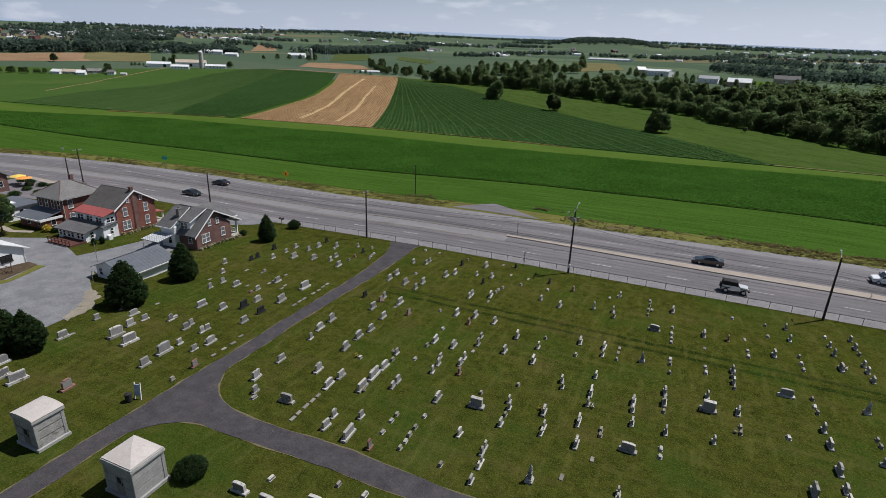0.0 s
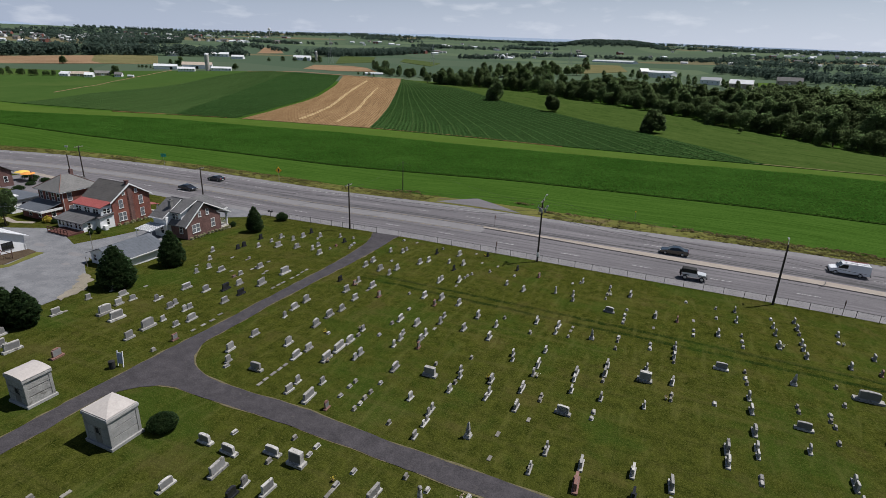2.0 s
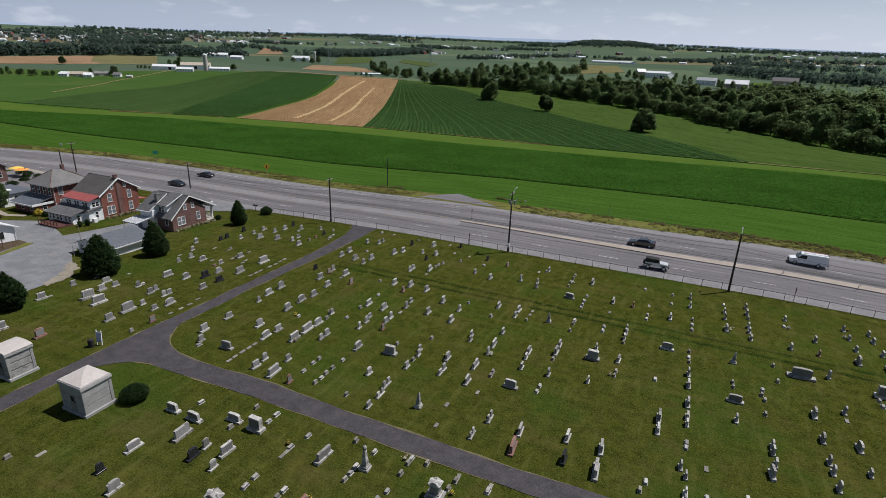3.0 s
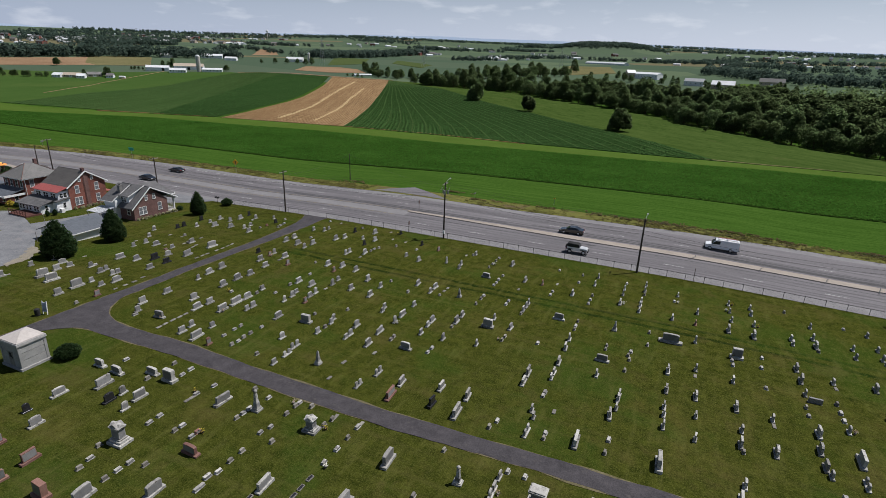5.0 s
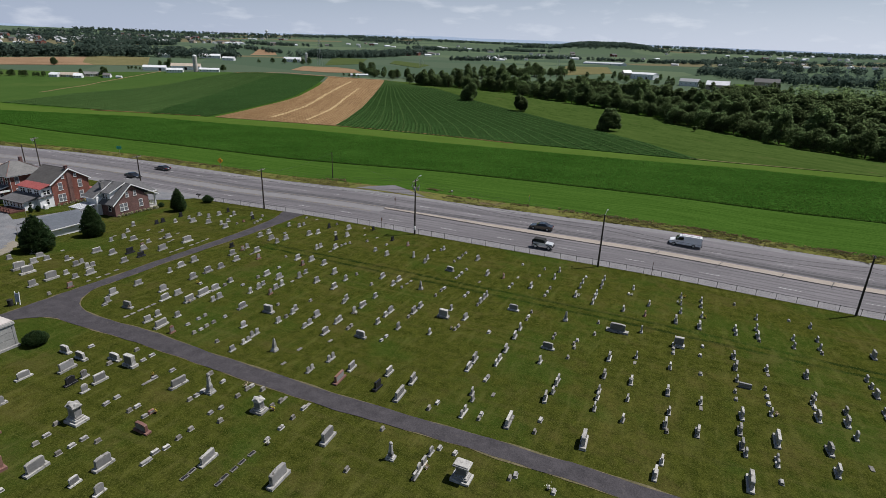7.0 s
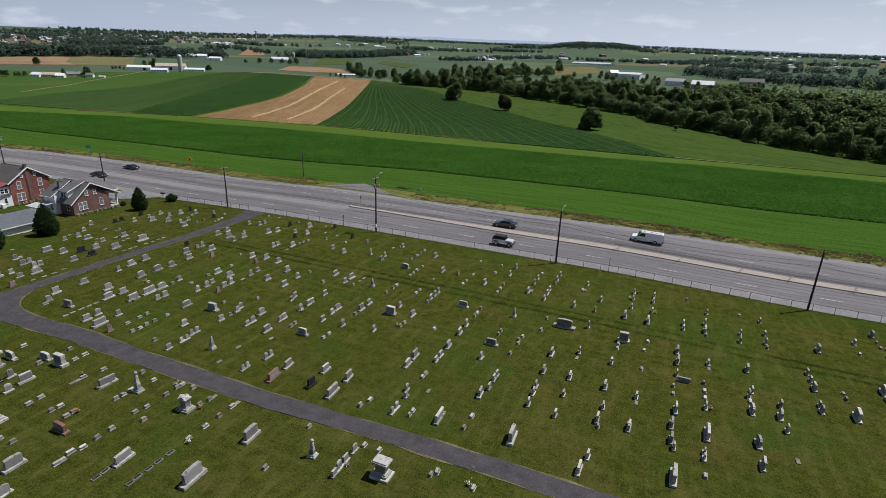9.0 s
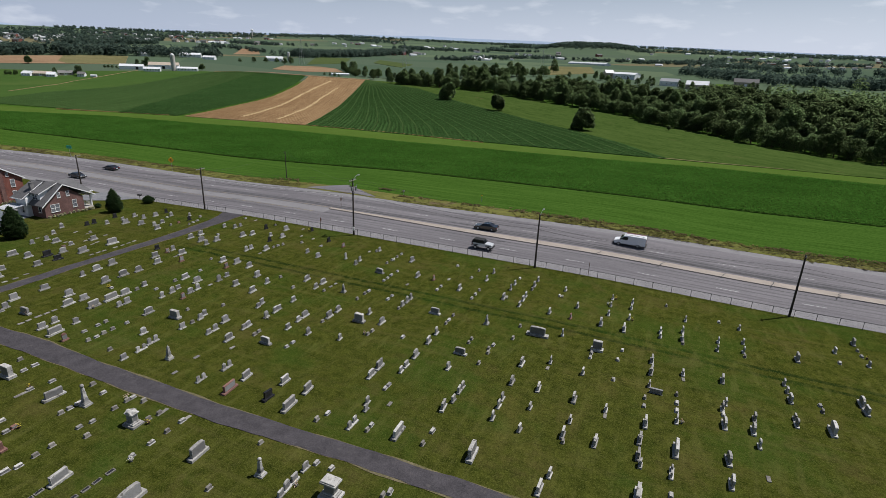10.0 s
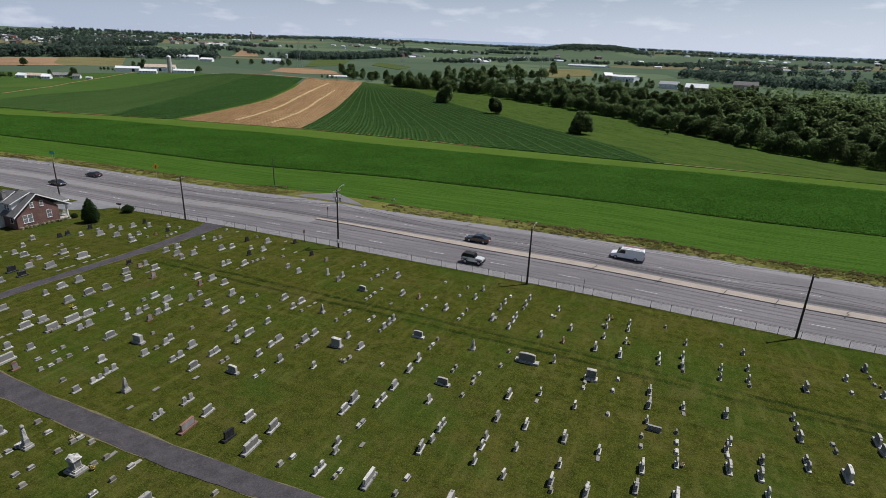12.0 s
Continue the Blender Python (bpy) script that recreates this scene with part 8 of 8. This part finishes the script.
def glass_band(g, half, pts, tumble, z_belt, name="side_window"):
    for s in (1, -1):
        bm = bmesh.new()
        vs = [bm.verts.new((s * (half + 0.012) * (1 - tumble * max(0, z - z_belt)), y, z)) for y, z in pts]
        f = bm.faces.new(vs if s > 0 else vs[::-1])
        r = bmesh.ops.extrude_face_region(bm, geom=[f])
        for v in (e for e in r["geom"] if isinstance(e, bmesh.types.BMVert)):
            v.co.x -= s * 0.03
        part(name, bm, M_GLASS, g)


def across_glass(g, y0, z0, y1, z1, w0, w1, name):
    bm = bmesh.new()
    n = Vector((0, z1 - z0, -(y1 - y0))).normalized() * 0.02
    if n.z < 0:
        n = -n
    vs = [bm.verts.new(Vector(p) + n) for p in ((-w0, y0, z0), (w0, y0, z0), (w1, y1, z1), (-w1, y1, z1))]
    lo = [bm.verts.new(v.co - 2 * n) for v in vs]
    bm.faces.new(vs)
    bm.faces.new(lo[::-1])
    for i in range(4):
        bm.faces.new((vs[i], lo[i], lo[(i + 1) % 4], vs[(i + 1) % 4]))
    part(name, bm, M_GLASS, g)


def lamps(g, half, front, rear, zf, zr):
    for s in (1, -1):
        part("headlight", boxes((s * half * 0.72 - 0.17, front - 0.06, zf - 0.08, s * half * 0.72 + 0.17, front + 0.02, zf + 0.08), bevel=0.02), M_LAMP_CLEAR, g)
        part("tail_light", boxes((s * half * 0.78 - 0.14, rear - 0.02, zr - 0.1, s * half * 0.78 + 0.14, rear + 0.05, zr + 0.1), bevel=0.02), M_LAMP_RED, g)


def sedan(x, y, yaw, paint_mat, label):
    g = thing("sedan", label, "car", pose(x, y, z_at(x, y) + 0.035, 0, 0, yaw))
    prof = [(-2.35, 0.32), (2.3, 0.32), (2.38, 0.55), (2.25, 0.72), (1.05, 0.92), (0.35, 1.36), (-0.75, 1.42), (-1.6, 1.02), (-2.3, 0.96), (-2.4, 0.6)]
    part("body", car_body(prof, 0.90, 0.42, 0.95), paint_mat, g)
    glass_band(g, 0.9, [(0.95, 0.96), (0.32, 1.30), (-0.7, 1.35), (-1.4, 1.02)], 0.42, 0.95)
    across_glass(g, 1.0, 0.96, 0.42, 1.33, 0.74, 0.62, "windscreen")
    across_glass(g, -1.52, 1.05, -0.82, 1.38, 0.72, 0.62, "rear_window")
    wheels(g, 0.9, (1.42, -1.4), 0.33)
    lamps(g, 0.9, 2.3, -2.36, 0.64, 0.82)
    for s in (1, -1):
        part("mirror", boxes((s * 0.95 - 0.08, 0.75, 0.92, s * 0.95 + 0.08, 0.92, 1.04), bevel=0.02), paint_mat, g)
    part("number_plate", boxes((-0.26, -2.43, 0.55, 0.26, -2.40, 0.68)), M_TRIM, g)
    return g


def van(x, y, yaw, label):
    g = thing("cargo_van", label, "van", pose(x, y, z_at(x, y) + 0.035, 0, 0, yaw))
    prof = [(-2.8, 0.42), (2.75, 0.42), (2.85, 0.7), (2.75, 1.0), (1.85, 1.2), (1.15, 1.98), (0.9, 2.06), (-2.7, 2.06), (-2.84, 1.9), (-2.86, 0.7)]
    part("body", car_body(prof, 0.98, 0.12, 1.15), M_CAR_WHITE, g)
    glass_band(g, 0.98, [(1.7, 1.26), (1.12, 1.86), (0.35, 1.86), (0.35, 1.26)], 0.12, 1.15)
    across_glass(g, 1.80, 1.26, 1.18, 1.92, 0.86, 0.80, "windscreen")
    for s in (0.42, -0.42):
        part("rear_window", boxes((s - 0.3, -2.885, 1.3, s + 0.3, -2.84, 1.78)), M_GLASS, g)
    part("bumper", boxes((-0.98, -3.0, 0.4, 0.98, -2.82, 0.6), bevel=0.03), M_DARK, g)
    part("bumper", boxes((-0.98, 2.78, 0.4, 0.98, 2.95, 0.62), bevel=0.03), M_DARK, g)
    wheels(g, 0.97, (1.95, -1.5), 0.37)
    lamps(g, 0.98, 2.82, -2.88, 0.85, 1.0)
    rack = part("ladder_rack", tubes(*[((s * 0.72, 0.9, 2.22), (s * 0.72, -2.6, 2.22), 0.03) for s in (1, -1)], *[((-0.8, yy, 2.22), (0.8, yy, 2.22), 0.025) for yy in (0.7, -0.8, -2.3)], *[((s * 0.78, yy, 2.02), (s * 0.78, yy, 2.22), 0.025) for yy in (0.7, -0.8, -2.3) for s in (1, -1)], sides=6), M_STEEL, g, "steel roof ladder rack")
    part("ladder_rail", tubes(((0.15, 0.8, 2.28), (0.15, -2.6, 2.28), 0.03), ((0.55, 0.8, 2.28), (0.55, -2.6, 2.28), 0.03), sides=6), M_RED_ROOF, rack, "reddish ladder rails")
    for k in range(10):
        part("rung", tubes(((0.15, 0.7 - 0.34 * k, 2.28), (0.55, 0.7 - 0.34 * k, 2.28), 0.018), sides=5), M_RED_ROOF, rack)
    for s in (1, -1):
        part("mirror", boxes((s * 1.1 - 0.1, 1.55, 1.25, s * 1.1 + 0.1, 1.68, 1.6), bevel=0.02), M_DARK, g)
    return g


def jeep(x, y, yaw, label):
    g = thing("off_roader", label, "car", pose(x, y, z_at(x, y) + 0.035, 0, 0, yaw))
    part("body", car_body([(-1.75, 0.55), (0.7, 0.55), (0.72, 0.62), (1.75, 0.62), (1.8, 0.95), (1.72, 1.12), (0.55, 1.2), (-1.75, 1.2)], 0.76, 0.02, 1.0), M_CAR_SILVER, g)
    for s in (1, -1):
        for y0 in (1.22, -1.2):
            part("fender", boxes((s * 0.82 - 0.11, y0 - 0.55, 0.84, s * 0.82 + 0.11, y0 + 0.55, 0.92), bevel=0.03), M_DARK, g)
        part("mirror", boxes((s * 0.92 - 0.08, 0.42, 1.2, s * 0.92 + 0.08, 0.5, 1.4), bevel=0.02), M_DARK, g)
    part("soft_top", car_body([(-1.76, 1.2), (0.42, 1.2), (0.22, 1.78), (-1.6, 1.82), (-1.74, 1.7)], 0.74, 0.14, 1.2), M_CANVAS, g, "black canvas top")
    glass_band(g, 0.745, [(0.30, 1.25), (0.14, 1.68), (-0.45, 1.68), (-0.45, 1.25)], 0.14, 1.2)
    glass_band(g, 0.745, [(-0.6, 1.28), (-0.6, 1.66), (-1.5, 1.66), (-1.5, 1.28)], 0.14, 1.2)
    across_glass(g, 0.50, 1.22, 0.28, 1.74, 0.68, 0.64, "windscreen")
    part("bumper", boxes((-0.75, 1.82, 0.55, 0.75, 2.0, 0.75), bevel=0.03), M_DARK, g)
    part("bumper", boxes((-0.75, -1.95, 0.55, 0.75, -1.78, 0.75), bevel=0.03), M_DARK, g)
    wheels(g, 0.80, (1.22, -1.2), 0.39, 0.26)
    bm = lathe([(0.24, -0.13), (0.38, -0.13), (0.39, 0), (0.38, 0.13), (0.05, 0.13)], 18)
    bm.transform(Matrix.Translation((0, -1.92, 1.02)) @ Matrix.Rotation(math.pi / 2, 4, "X"))
    part("spare_wheel", bm, M_RUBBER, g)
    lamps(g, 0.76, 1.8, -1.78, 0.92, 0.95)
    return g


sedan(8.6, 97.0, 90, M_CAR_BLACK, "black sedan on the far lanes of the highway")
van(35.6, 101.6, 88, "white cargo van with a roof ladder rack on the highway")
jeep(11.8, 85.6, -90, "pale two-door off-roader with black canvas top")
sedan(-103.2, 91.2, -90, M_CAR_BLACK, "dark car on the near lanes of the highway")
sedan(-105.4, 102.4, 90, M_CAR_BLACK, "dark car on the far lanes of the highway")
